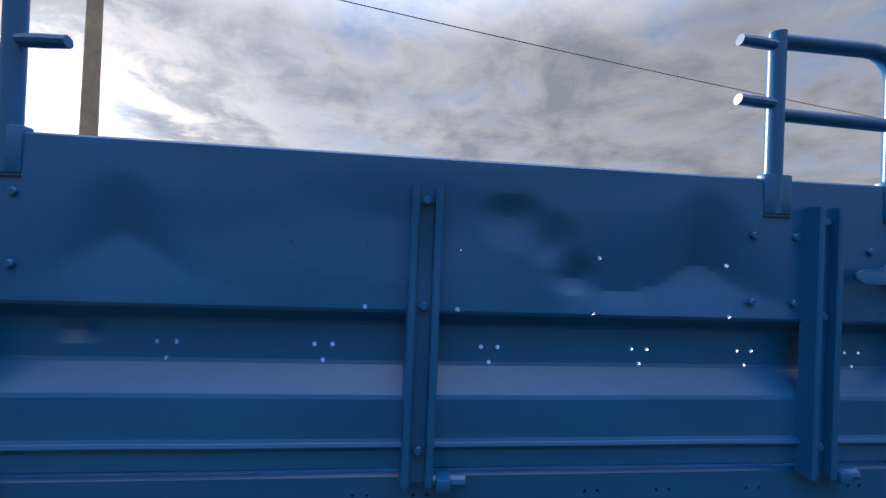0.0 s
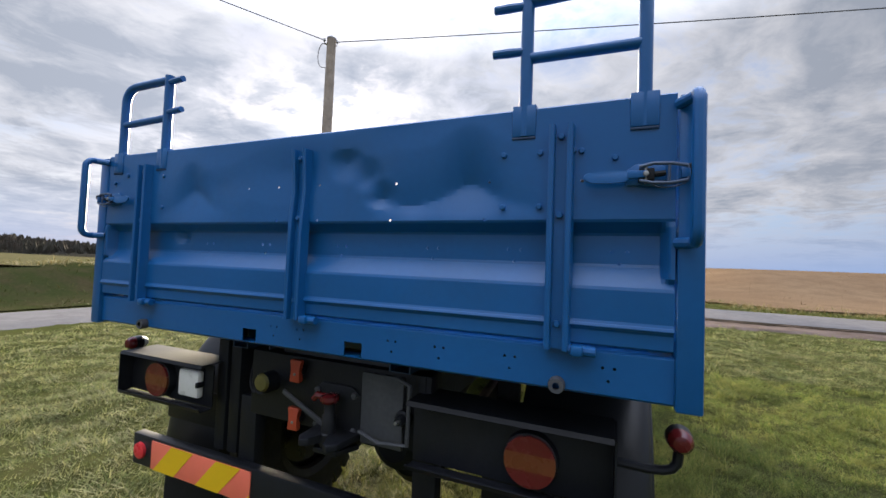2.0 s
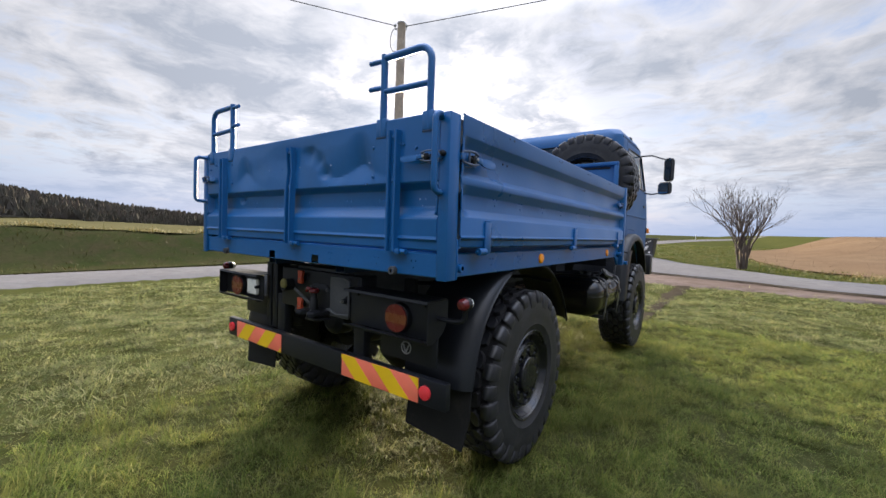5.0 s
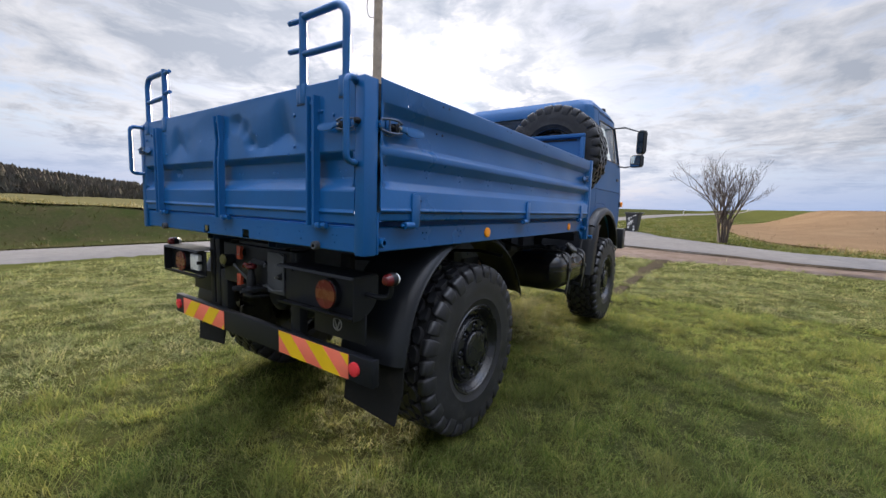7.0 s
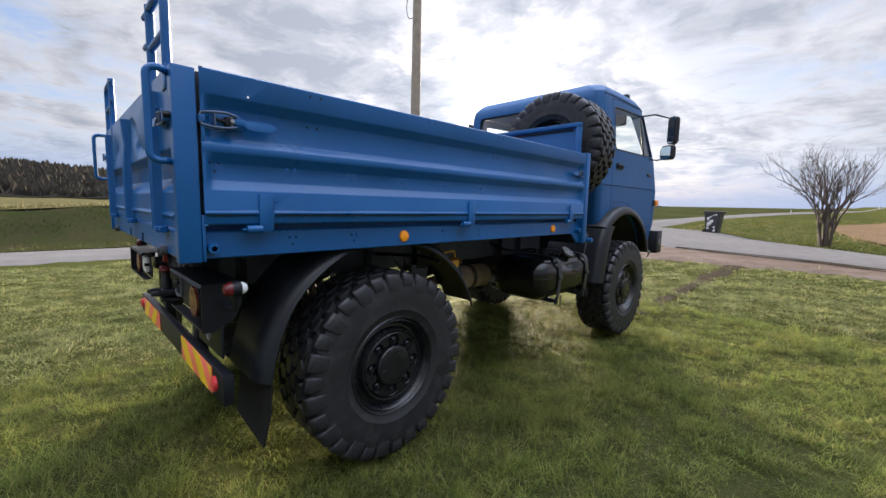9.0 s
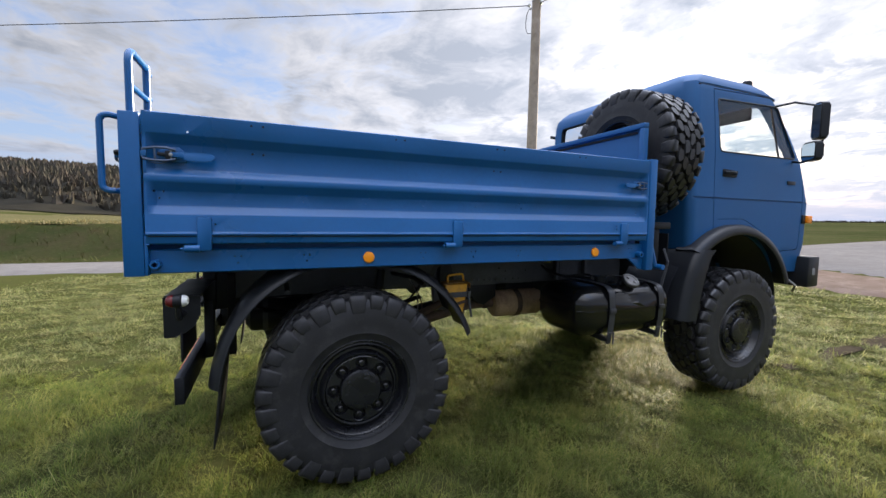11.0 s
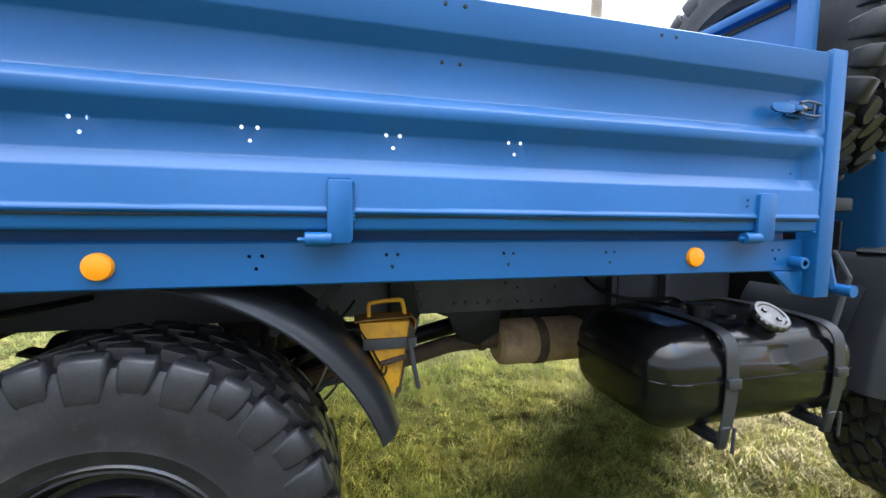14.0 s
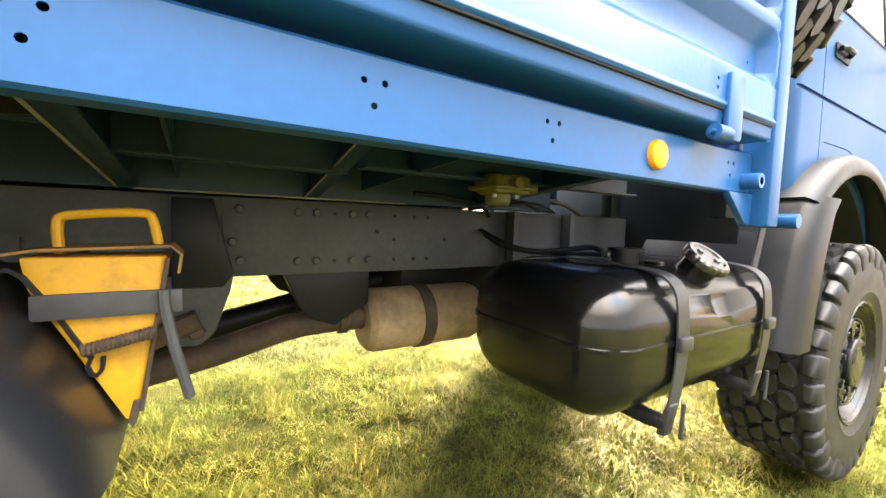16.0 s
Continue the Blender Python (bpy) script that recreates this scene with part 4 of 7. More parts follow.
def latch_parts(parent, m):
    """A drop-side catch: hook lug, wire loop, pivot with its pin, and an oval paddle lever; drawn along u, standing off by -w."""
    base = prism([(-0.035, -0.026), (0.05, -0.030), (0.062, -0.02), (0.062, 0.022), (0.05, 0.032), (-0.01, 0.036), (-0.045, 0.012)], "y", -0.001, -0.007, 0.002)
    part("latch_plate", base, BLUE, parent, "", m)
    pad = []
    for k in range(22):
        a = 2 * math.pi * k / 22
        c, n = math.cos(a), math.sin(a)
        pad.append((-0.085 + 0.066 * math.copysign(abs(c) ** 0.8, c), -0.004 + 0.019 * math.copysign(abs(n) ** 0.8, n)))
    lever = prism(pad, "y", -0.030, -0.038, 0.003)
    prism([(-0.035, -0.013), (0.012, -0.010), (0.016, 0.010), (-0.035, 0.011)], "y", -0.026, -0.040, 0.003, lever)
    part("latch_lever", lever, BLUE, parent, "flat oval blue latch lever", m)
    loop = [(-0.004, -0.034, 0.020), (0.03, -0.036, 0.028), (0.075, -0.034, 0.026), (0.112, -0.030, 0.020), (0.116, -0.028, 0.0), (0.112, -0.030, -0.020), (0.075, -0.034, -0.027), (0.03, -0.036, -0.026), (-0.004, -0.034, -0.018)]
    wire = tube(loop, 0.0052, 8)
    tube([(0.070, -0.034, 0.026), (0.068, -0.035, -0.026)], 0.0040, 8, wire)
    part("latch_loop", wire, LATCH, parent, "worn blue-grey wire loop", m)
    block = box(-0.006, 0.034, -0.034, -0.006, -0.017, 0.017, 0.004)
    tube([(0.03, -0.022, 0.0), (0.062, -0.028, 0.002)], [0.009, 0.007], 8, block)
    part("latch_block", block, BLACK, parent, "dark latch block", m)
    pin = lathe([(0, -0.046), (0.007, -0.044), (0.008, -0.040), (0.006, -0.038), (0.006, -0.006), (0, -0.006)], (0.012, 0, 0), "y", 10)
    tube([(0.012, -0.030, -0.026), (0.012, -0.030, 0.028)], 0.0048, 8, pin)
    part("latch_pin", pin, STEEL, parent, "bare steel latch pin", m)
    lug = prism([(0.098, -0.014), (0.119, -0.014), (0.120, 0.013), (0.098, 0.014)], "y", -0.001, -0.034, 0.003)
    part("latch_hook", lug, BLUE, parent, "", m)
    part("release_wire", tube([(0.02, -0.020, -0.022), (0.05, -0.024, -0.040), (0.09, -0.020, -0.034), (0.112, -0.014, -0.024)], 0.0022, 6, smooth_bends=2), LATCH, parent, "", m)


# tailgate
tail_x0, tail_x1 = CX - 1.132, CX + 1.132
tail_me = meshed("tailgate", board(TAIL_PROFILE, tail_x0, tail_x1, 0.014, 0.012, tailgate_dents, 0.03), BLUE, 15)
for vtx in tail_me.vertices:
    vtx.co.y += BACK
tail_holes = [(-0.17, 1.845), (0.456, 1.838), (0.159, 1.724), (-0.024, 1.724), (-0.027, 1.845), (0.158, 1.845), (0.755, 1.832), (0.442, 1.722), (0.750, 1.722), (1.008, 1.820)]
for u in (-0.41, -0.108, 0.236, 0.574, 0.828, 1.10):
    tail_holes += trio(u, 1.628)
tail_me = carve(tail_me, holes(tail_holes, 0.0048, "y", BACK - 0.1, BACK + 0.15, 8))
tailgate = part("tailgate", tail_me, None, truck, "dented blue pressed-steel tailgate")


def stiffener(x, top, bottom):
    bm = sheet_along([(x - 0.034, BACK + 0.003), (x - 0.031, BACK - 0.008), (x - 0.030, BACK - 0.030), (x - 0.026, BACK - 0.033), (x - 0.020, BACK - 0.033), (x - 0.016, BACK - 0.030), (x - 0.014, BACK - 0.012), (x + 0.014, BACK - 0.012), (x + 0.016, BACK - 0.030), (x + 0.020, BACK - 0.033), (x + 0.026, BACK - 0.033), (x + 0.030, BACK - 0.030), (x + 0.031, BACK - 0.008), (x + 0.034, BACK + 0.003)], "z", bottom, top, 0.004, 8)
    for v in bm.verts:
        if abs(x - 0.09) < 0.05:
            v.co.y += 0.012 * math.exp(-((v.co.z - 1.83) / 0.08) ** 2)
    for z in (top - 0.03, 1.73, 1.45):
        bolt((x, BACK - 0.012, z), 0.010, 0.010, "y", -1, bm)
    part("stiffener", bm, BLUE, tailgate)
    k = box(x + 0.036, x + 0.066, BACK - 0.035, BACK + 0.012, 1.375, 1.402, 0.006)
    tube([(x + 0.03, BACK - 0.012, 1.388), (x + 0.095, BACK - 0.012, 1.388)], 0.013, 10, k)
    part("tail_hinge", k, BLUE, tailgate)


for x in (-0.762, 0.090, 0.955):
    stiffener(x, 1.966, 1.386)

for x, z in ((-0.655, 1.915), (-0.655, 1.785), (0.80, 1.90), (0.80, 1.755), (0.90, 1.90), (0.90, 1.755), (0.985, 1.90), (1.005, 1.898), (1.085, 1.875), (-0.90, 1.93), (-0.99, 1.90)):
    part("rivet", bolt((x, BACK, z), 0.0082, 0.007), BLUE, tailgate)


def ladder_rail(s):
    """Tube grab ladder standing on the tailgate; s = 1 right, -1 left."""
    x0, x1 = CX + s * 0.765, CX + s * 1.062
    y = BACK + 0.012
    bend = [(x1 - s * 0.07 * (1 - math.sin(a)), y, 2.27 + 0.065 * math.cos(a)) for a in np.linspace(0.0, math.pi / 2, 6)]
    bm = tube([(x0, y, 2.335), *bend, (x1, y, 2.2), (x1, y, 1.95)], 0.017, 12)
    tube([(x0, y, 1.95), (x0, y, 2.352)], 0.018, 12, bm)
    tube([(x0, y, 2.172), (x1, y, 2.166)], 0.015, 12, bm)
    part("ladder_rail", bm, BLUE, tailgate, "blue tube grab rail")
    for z in (2.322, 2.192):
        part("rail_hook", tube([(x0, y - 0.004, z), (x0 - s * 0.05, y - 0.006, z + 0.002), (x0 - s * 0.095, y - 0.006, z + 0.004)], [0.011, 0.013, 0.012], 10), BLUE, tailgate)
    for x in (x0, x1):
        part("rail_plate", box(x - 0.033, x + 0.033, BACK - 0.004, BACK + 0.022, 1.948, 2.036, 0.004), BLUE, tailgate)
        # dark bar on the tailgate, painted shade below the rail plate
        part("plate_shadow", box(x - 0.032, x + 0.032, BACK - 0.004, BACK + 0.001, 1.941, 1.947, 0.001), TEAL, tailgate, "dark strip painted as the shade under the rail foot")


for s in (1, -1):
    ladder_rail(s)
latch_parts(tailgate, pose(1.142, BACK, 1.824) @ Matrix.Scale(0.86, 4))
latch_parts(tailgate, pose(flip(1.142), BACK, 1.824) @ Matrix.Diagonal((-0.86, 0.86, 0.86, 1)))


# drop sides
def drop_side(s):
    y0, y1 = 0.842, 4.036
    me = meshed("drop_side", board(SIDE_PROFILE, y0, y1, 0.09, 0.045, lambda u, z: 0.0025 * np.sin(u * 4.3) * np.sin(z * 9) + 0.0015 * np.sin(u * 11 + z * 17), 0.04), BLUE, 30)
    spots = []
    for u in (0.892, 1.212, 1.53, 1.866, 2.214, 2.562, 2.908):
        spots += trio(u, 1.655)
    pits = []
    for u in (1.318, 2.057, 2.718, 3.38):
        pits += [(u - 0.026, 2.0), (u + 0.026, 2.0), (u - 0.025, 1.868), (u + 0.025, 1.867)]
    spots += [(1.124, 1.514), (3.72, 1.52), (3.72, 1.50), (3.95, 1.62), (1.02, 1.945)]
    me = carve(me, holes(spots, 0.0052, "y", -0.1, 0.2, 8))
    m = Matrix(((0, -1, 0, SIDE), (1, 0, 0, 0), (0, 0, 1, 0), (0, 0, 0, 1)))
    if s < 0:
        m = Matrix(((0, 1, 0, flip(SIDE)), (1, 0, 0, 0), (0, 0, 1, 0), (0, 0, 0, 1)))
    for v in me.vertices:
        v.co = m @ v.co
    if s < 0:
        me.flip_normals()
    ob = part("drop_side", me, None, truck, "blue ribbed steel drop side with drilled holes")
    xo = SIDE if s > 0 else flip(SIDE)
    # black strip on the board, painted shade for the seam below the lip
    part("lip_shadow", box(*sorted((xo - s * 0.006, xo + s * 0.0024)), y0 + 0.01, y1 - 0.01, 1.4530, 1.4572, 0.0005), RUBBER, ob, "dark strip painted as the shaded seam under the lip")
    rivet = meshed("plug_rivet", lathe([(0, s * 0.002), (0.0055, s * 0.001), (0.006, -s * 0.002)], (0, 0, 0), "x", 10), BLACK)
    for u, z in pits:
        part("plug_rivet", rivet, None, ob, "", pose(xo - s * (0.038 if z < 1.93 else 0.0), u, z))
    for k, y in enumerate((1.078, 2.425, 3.795)):
        w = (0.030, 0.031, 0.036)[k]
        b = prism([(y - w, 1.395), (y - w, 1.539), (y - w + 0.006, 1.545), (y + w - 0.006, 1.545), (y + w, 1.539), (y + w, 1.395), (y + w - 0.008, 1.386), (y - w + 0.008, 1.386)], "x", xo - s * 0.002, xo + s * 0.012, 0.003)
        if k < 2:
            for i in range(11):
                lathe([(0, -0.005), (0.005, -0.002), (0.005, 0.004), (0, 0.006)], (xo + s * 0.006, y + w + 0.001, 1.445 + 0.0092 * i), "z", 6, b)
                lathe([(0, -0.005), (0.004, -0.002), (0.004, 0.003), (0, 0.005)], (xo + s * 0.006, y - w + 0.006 + 0.0048 * i, 1.546), "z", 6, b)
        part("side_hinge", b, BLUE, ob)
        t = tube([(xo + s * 0.006, y - w - 0.052, 1.397), (xo + s * 0.006, y - w + 0.01, 1.397)], 0.018, 12)
        tube([(xo + s * 0.006, y - w - 0.070, 1.396), (xo + s * 0.006, y - w - 0.05, 1.396)], 0.006, 8, t)
        part("hinge_pin", t, BLUE, ob)
    for y, d, big in ((0.966, -1, 1.10), (3.928, 1, 0.86)):
        latch_parts(ob, Matrix(((0, -s, 0, xo - s * 0.034), (d, 0, 0, y), (0, 0, 1, 1.834), (0, 0, 0, 1))) @ Matrix.Scale(big, 4))


drop_side(1)
drop_side(-1)


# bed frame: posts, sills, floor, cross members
bed = part("load_floor", box(CX - 1.085, CX + 1.085, BACK + 0.065, 4.05, 1.362, 1.44, 0.003), FLOOR, truck, "blue steel load floor")

for s in (1, -1):
    part("floor_lip", box(*sorted((CX + s * 1.03, CX + s * 1.083)), 0.86, 4.04, 1.438, 1.446, 0.001), BLUE, bed)


def rear_post(s):
    a, b = CX + s * 1.136, CX + s * 1.193
    part("rear_post", box(min(a, b), max(a, b), BACK - 0.004, 0.832, 1.268, 2.018, 0.006), BLUE, truck)
    part("post_foot", box(min(a, b), max(a, b), 0.833, 0.846, 1.270, 1.458, 0.004), BLUE, truck)
    # added black strip: blocks daylight and paints the gap's shade
    part("gap_shadow", box(*sorted((CX + s * 1.09, CX + s * 1.155)), 0.833, 0.925, 1.43, 2.016, 0.001), BLACK, truck, "black strip put in as the shade between post and drop side")
    part("post_flange", box(*sorted((CX + s * 1.085, CX + s * 1.142)), BACK + 0.056, BACK + 0.062, 1.40, 2.03, 0.001), BLUE, truck)
    x = CX + s * 1.164
    y = BACK - 0.075
    bar = [(x - s * 0.03, BACK + 0.0, 1.995), (x, BACK - 0.035, 1.998)] + [(x, y + 0.03 * (1 - math.sin(t)), 1.968 + 0.03 * math.cos(t)) for t in np.linspace(0.1, 1.57, 5)] + [(x, y, 1.83)] + [(x, y + 0.03 * (1 - math.cos(t)), 1.692 - 0.03 * math.sin(t)) for t in np.linspace(0, 1.47, 5)] + [(x - s * 0.0, BACK - 0.03, 1.662), (x - s * 0.03, BACK + 0.0, 1.662)]
    part("grab_handle", tube(bar, 0.0135, 10), BLUE, truck, "bent blue tube grab handle")
    part("post_bolt", lathe([(0, -0.03), (0.009, -0.028), (0.013, -0.02), (0.013, 0.0), (0, 0.0)], (CX + s * 1.16, BACK, 1.835), "y", 8), BLACK, truck, "dark catch bolt")


for s in (1, -1):
    rear_post(s)

sill_me = meshed("rear_sill", sheet_along([(BACK + 0.075, 1.278), (BACK + 0.018, 1.276), (BACK + 0.012, 1.282), (BACK + 0.012, 1.384), (BACK + 0.018, 1.39), (BACK + 0.08, 1.39)], "x", CX - 1.138, CX + 1.138, -0.004, 1), BLUE)
cut = bmesh.new()
for x in (-0.137, 0.318):
    box(x - 0.034, x + 0.034, BACK - 0.05, BACK + 0.05, 1.281, 1.328, 0, bm=cut)
sill_me = carve(sill_me, cut)
small = []
for u in (-0.02, 0.10, 0.46, 0.62, 0.83, 1.08):
    small += trio(u, 1.335, 0.014)
sill_me = carve(sill_me, holes(small, 0.0042, "y", BACK - 0.05, BACK + 0.05, 8))
rear_sill = part("rear_sill", sill_me, None, truck, "blue steel rear sill with two square holes")
for x in (-0.735, 0.957):
    b = lathe([(0.009, -0.028), (0.019, -0.028), (0.021, -0.022), (0.021, 0.0), (0.009, 0.0)], (x, BACK + 0.014, 1.292), "y", 16)
    part("pivot_bush", b, FRAME, rear_sill, "dark pivot bush")


def side_sill(s):
    x = CX + s * 1.157
    pr = [(x - s * 0.06, 1.278), (x - s * 0.006, 1.275), (x, 1.280), (x, 1.384), (x - s * 0.006, 1.390), (x - s * 0.05, 1.384), (x - s * 0.075, 1.372)]
    me = meshed("side_sill", sheet_along(pr, "y", 0.846, 4.06, 0.004 * s, 1), BLUE)
    spots = []
    for u in (1.217, 1.549, 2.22, 2.561, 2.90, 3.241, 3.918):
        spots += trio(u, 1.340, 0.015)
    me = carve(me, holes(spots, 0.005, "x", x - 0.03, x + 0.03, 8))
    ob = part("side_sill", me, None, truck, "blue steel side sill with bolt holes")
    for y in (1.886, 3.565):
        part("side_reflector", lathe([(0, s * 0.016), (0.018, s * 0.0155), (0.030, s * 0.012), (0.033, s * 0.006), (0.033, -s * 0.002), (0, -s * 0.002)], (x, y, 1.332), "x", 24), ORANGE_LAMP, ob, "round orange reflector")
    for y, z in ((0.872, 1.322), (3.995, 1.308)):
        part("sill_bush", lathe([(0.011, s * 0.045), (0.020, s * 0.045), (0.022, s * 0.038), (0.022, 0.0), (0.011, 0.0)], (x, y, z), "x", 16), BLUE, ob)


side_sill(1)
side_sill(-1)
for s in (1, -1):
    a, b = CX + s * 1.13, CX + s * 1.207
    part("front_post", box(min(a, b), max(a, b), 4.042, 4.112, 1.185, 2.038, 0.006), BLUE, truck)
    part("post_gusset", prism([(3.90, 1.276), (4.05, 1.276), (4.05, 1.19), (4.01, 1.19)], "x", CX + s * 1.145, CX + s * 1.165, 0.003), BLUE, truck)
    part("post_brace", tube([(CX + s * 1.15, 4.12, 1.40), (CX + s * 1.16, 4.19, 1.21)], [0.03, 0.02], 8), BLUE, truck)
    k = tube([(CX + s * 1.12, 4.205, 1.205), (CX + s * 1.225, 4.205, 1.205)], 0.022, 12)
    part("brace_bush", k, BLUE, truck)

headboard = part("headboard", box(CX - 1.10, CX + 1.10, 4.092, 4.106, 1.41, 2.33, 0.003), CAB_BLUE, truck, "blue steel headboard behind the cab")
for x0, x1, z0, z1 in ((CX - 1.11, CX + 1.11, 2.295, 2.335), (CX - 1.12, CX - 1.07, 1.41, 2.295), (CX + 1.065, CX + 1.11, 1.41, 2.295)):
    part("headboard_frame", box(x0, x1, 4.058, 4.110, z0, z1, 0.006), CAB_BLUE, headboard)
# black bar on the panel, its colour stands for a slot's shade
part("rail_shadow", box(CX - 1.0, CX + 1.02, 4.086, 4.0915, 2.262, 2.284, 0.001), BLACK, headboard, "black strip painted as the slot's shade below the top rail")

for k, y in enumerate((0.98, 1.52, 2.2, 2.62, 3.12, 3.62, 4.06)):
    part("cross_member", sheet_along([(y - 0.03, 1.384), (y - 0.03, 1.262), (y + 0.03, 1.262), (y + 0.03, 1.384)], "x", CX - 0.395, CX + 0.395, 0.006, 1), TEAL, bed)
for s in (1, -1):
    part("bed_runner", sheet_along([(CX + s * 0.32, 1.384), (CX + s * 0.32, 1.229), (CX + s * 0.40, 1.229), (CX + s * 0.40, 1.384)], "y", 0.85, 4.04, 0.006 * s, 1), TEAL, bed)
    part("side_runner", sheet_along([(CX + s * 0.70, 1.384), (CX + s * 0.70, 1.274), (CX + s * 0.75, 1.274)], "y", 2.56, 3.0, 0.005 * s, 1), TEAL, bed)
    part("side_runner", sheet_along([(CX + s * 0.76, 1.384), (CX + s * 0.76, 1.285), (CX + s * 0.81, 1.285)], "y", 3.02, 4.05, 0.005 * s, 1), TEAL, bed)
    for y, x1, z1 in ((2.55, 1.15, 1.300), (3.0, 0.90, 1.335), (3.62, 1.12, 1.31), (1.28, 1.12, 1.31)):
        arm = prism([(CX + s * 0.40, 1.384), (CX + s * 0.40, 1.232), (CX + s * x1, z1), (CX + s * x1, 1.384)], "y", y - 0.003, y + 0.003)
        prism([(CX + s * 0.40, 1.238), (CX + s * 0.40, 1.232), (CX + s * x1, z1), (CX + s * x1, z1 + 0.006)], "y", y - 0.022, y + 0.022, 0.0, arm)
        part("outrigger", arm, TEAL, bed, "shade-darkened steel outrigger with a worn pale edge")
    for pts in ([(0.405, 2.56, 1.228), (0.405, 3.32, 1.228)], [(0.40, 2.528, 1.229), (1.15, 2.528, 1.297)], [(0.40, 2.978, 1.229), (0.90, 2.978, 1.332)]):
        part("worn_edge", tube([(CX + s * x, y, z) for x, y, z in pts], 0.0028, 6), WORN, bed, "pale worn steel edge")
    part("fender_bracket", prism([(2.315, 1.13), (2.345, 1.12), (2.47, 1.29), (2.56, 1.30), (2.585, 1.38), (2.46, 1.38), (2.44, 1.31)], "x", *sorted((CX + s * 0.905, CX + s * 0.911)), 0.0), BLACK, bed)
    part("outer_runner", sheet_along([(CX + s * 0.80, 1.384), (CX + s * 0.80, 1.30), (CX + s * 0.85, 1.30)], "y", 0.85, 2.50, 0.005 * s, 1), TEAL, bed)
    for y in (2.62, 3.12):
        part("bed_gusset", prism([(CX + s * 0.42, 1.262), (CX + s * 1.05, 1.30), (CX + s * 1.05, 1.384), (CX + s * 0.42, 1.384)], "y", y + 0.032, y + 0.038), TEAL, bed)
part("brake_hose", tube([(0.44, 3.70, 1.14), (0.56, 3.70, 1.10), (0.66, 3.76, 1.065), (0.78, 3.86, 1.085), (0.84, 3.90, 1.10), (0.90, 3.885, 1.078)], 0.010, 8, smooth_bends=2), BLACK, bed)
part("brake_hose", tube([(0.44, 3.72, 1.12), (0.55, 3.73, 1.075), (0.66, 3.80, 1.062), (0.80, 3.84, 1.072), (0.90, 3.87, 1.076)], 0.008, 8, smooth_bends=2), BLACK, bed)
part("air_line", tube([(0.60, 3.3, 1.26), (0.58, 3.5, 1.255), (0.50, 3.66, 1.235), (0.44, 3.74, 1.20)], 0.008, 8, smooth_bends=2), BLACK, bed)
valve = box(0.83, 0.93, 3.37, 3.50, 1.250, 1.305, 0.014)
lathe([(0, 1.218), (0.030, 1.220), (0.036, 1.228), (0.036, 1.250), (0, 1.252)], (0.88, 3.42, 0), "z", 18, valve)
box(0.815, 0.945, 3.36, 3.51, 1.262, 1.272, 0.003, bm=valve)
tube([(0.88, 3.50, 1.275), (0.88, 3.56, 1.275)], [0.018, 0.014], 10, valve)
tube([(0.93, 3.43, 1.28), (0.955, 3.43, 1.28)], 0.014, 8, valve)
air_valve = part("air_valve", valve, VALVE, bed, "olive yellow air valve under the bed")
for dy in (-0.03, 0.05):
    part("valve_bolt", bolt((0.90, 3.42 + dy, 1.250), 0.008, 0.010, "z", -1), STEEL, air_valve)
part("hose_union", lathe([(0, 0.895), (0.012, 0.895), (0.013, 0.925), (0.009, 0.930), (0, 0.930)], (0, 3.876, 1.078), "x", 10), STEEL, bed, "bright steel hose union")


for r, pts in ((0.007, [(0.42, 3.60, 1.225), (0.46, 3.70, 1.265), (0.50, 3.86, 1.272), (0.48, 3.98, 1.228)]), (0.006, [(0.40, 3.66, 1.225), (0.44, 3.80, 1.258), (0.47, 3.96, 1.255), (0.46, 4.08, 1.226)]), (0.006, [(0.45, 3.64, 1.225), (0.52, 3.76, 1.25), (0.54, 3.92, 1.262), (0.50, 4.06, 1.226)])):
    part("coiled_hose", tube(pts, r, 8, smooth_bends=2), BLACK, bed)
part("pipe_bow", tube([(0.40, 3.78, 1.222), (0.42, 3.80, 1.275), (0.46, 3.98, 1.285), (0.50, 4.10, 1.275), (0.52, 4.22, 1.222)], 0.010, 8, smooth_bends=1), STRAP, bed)


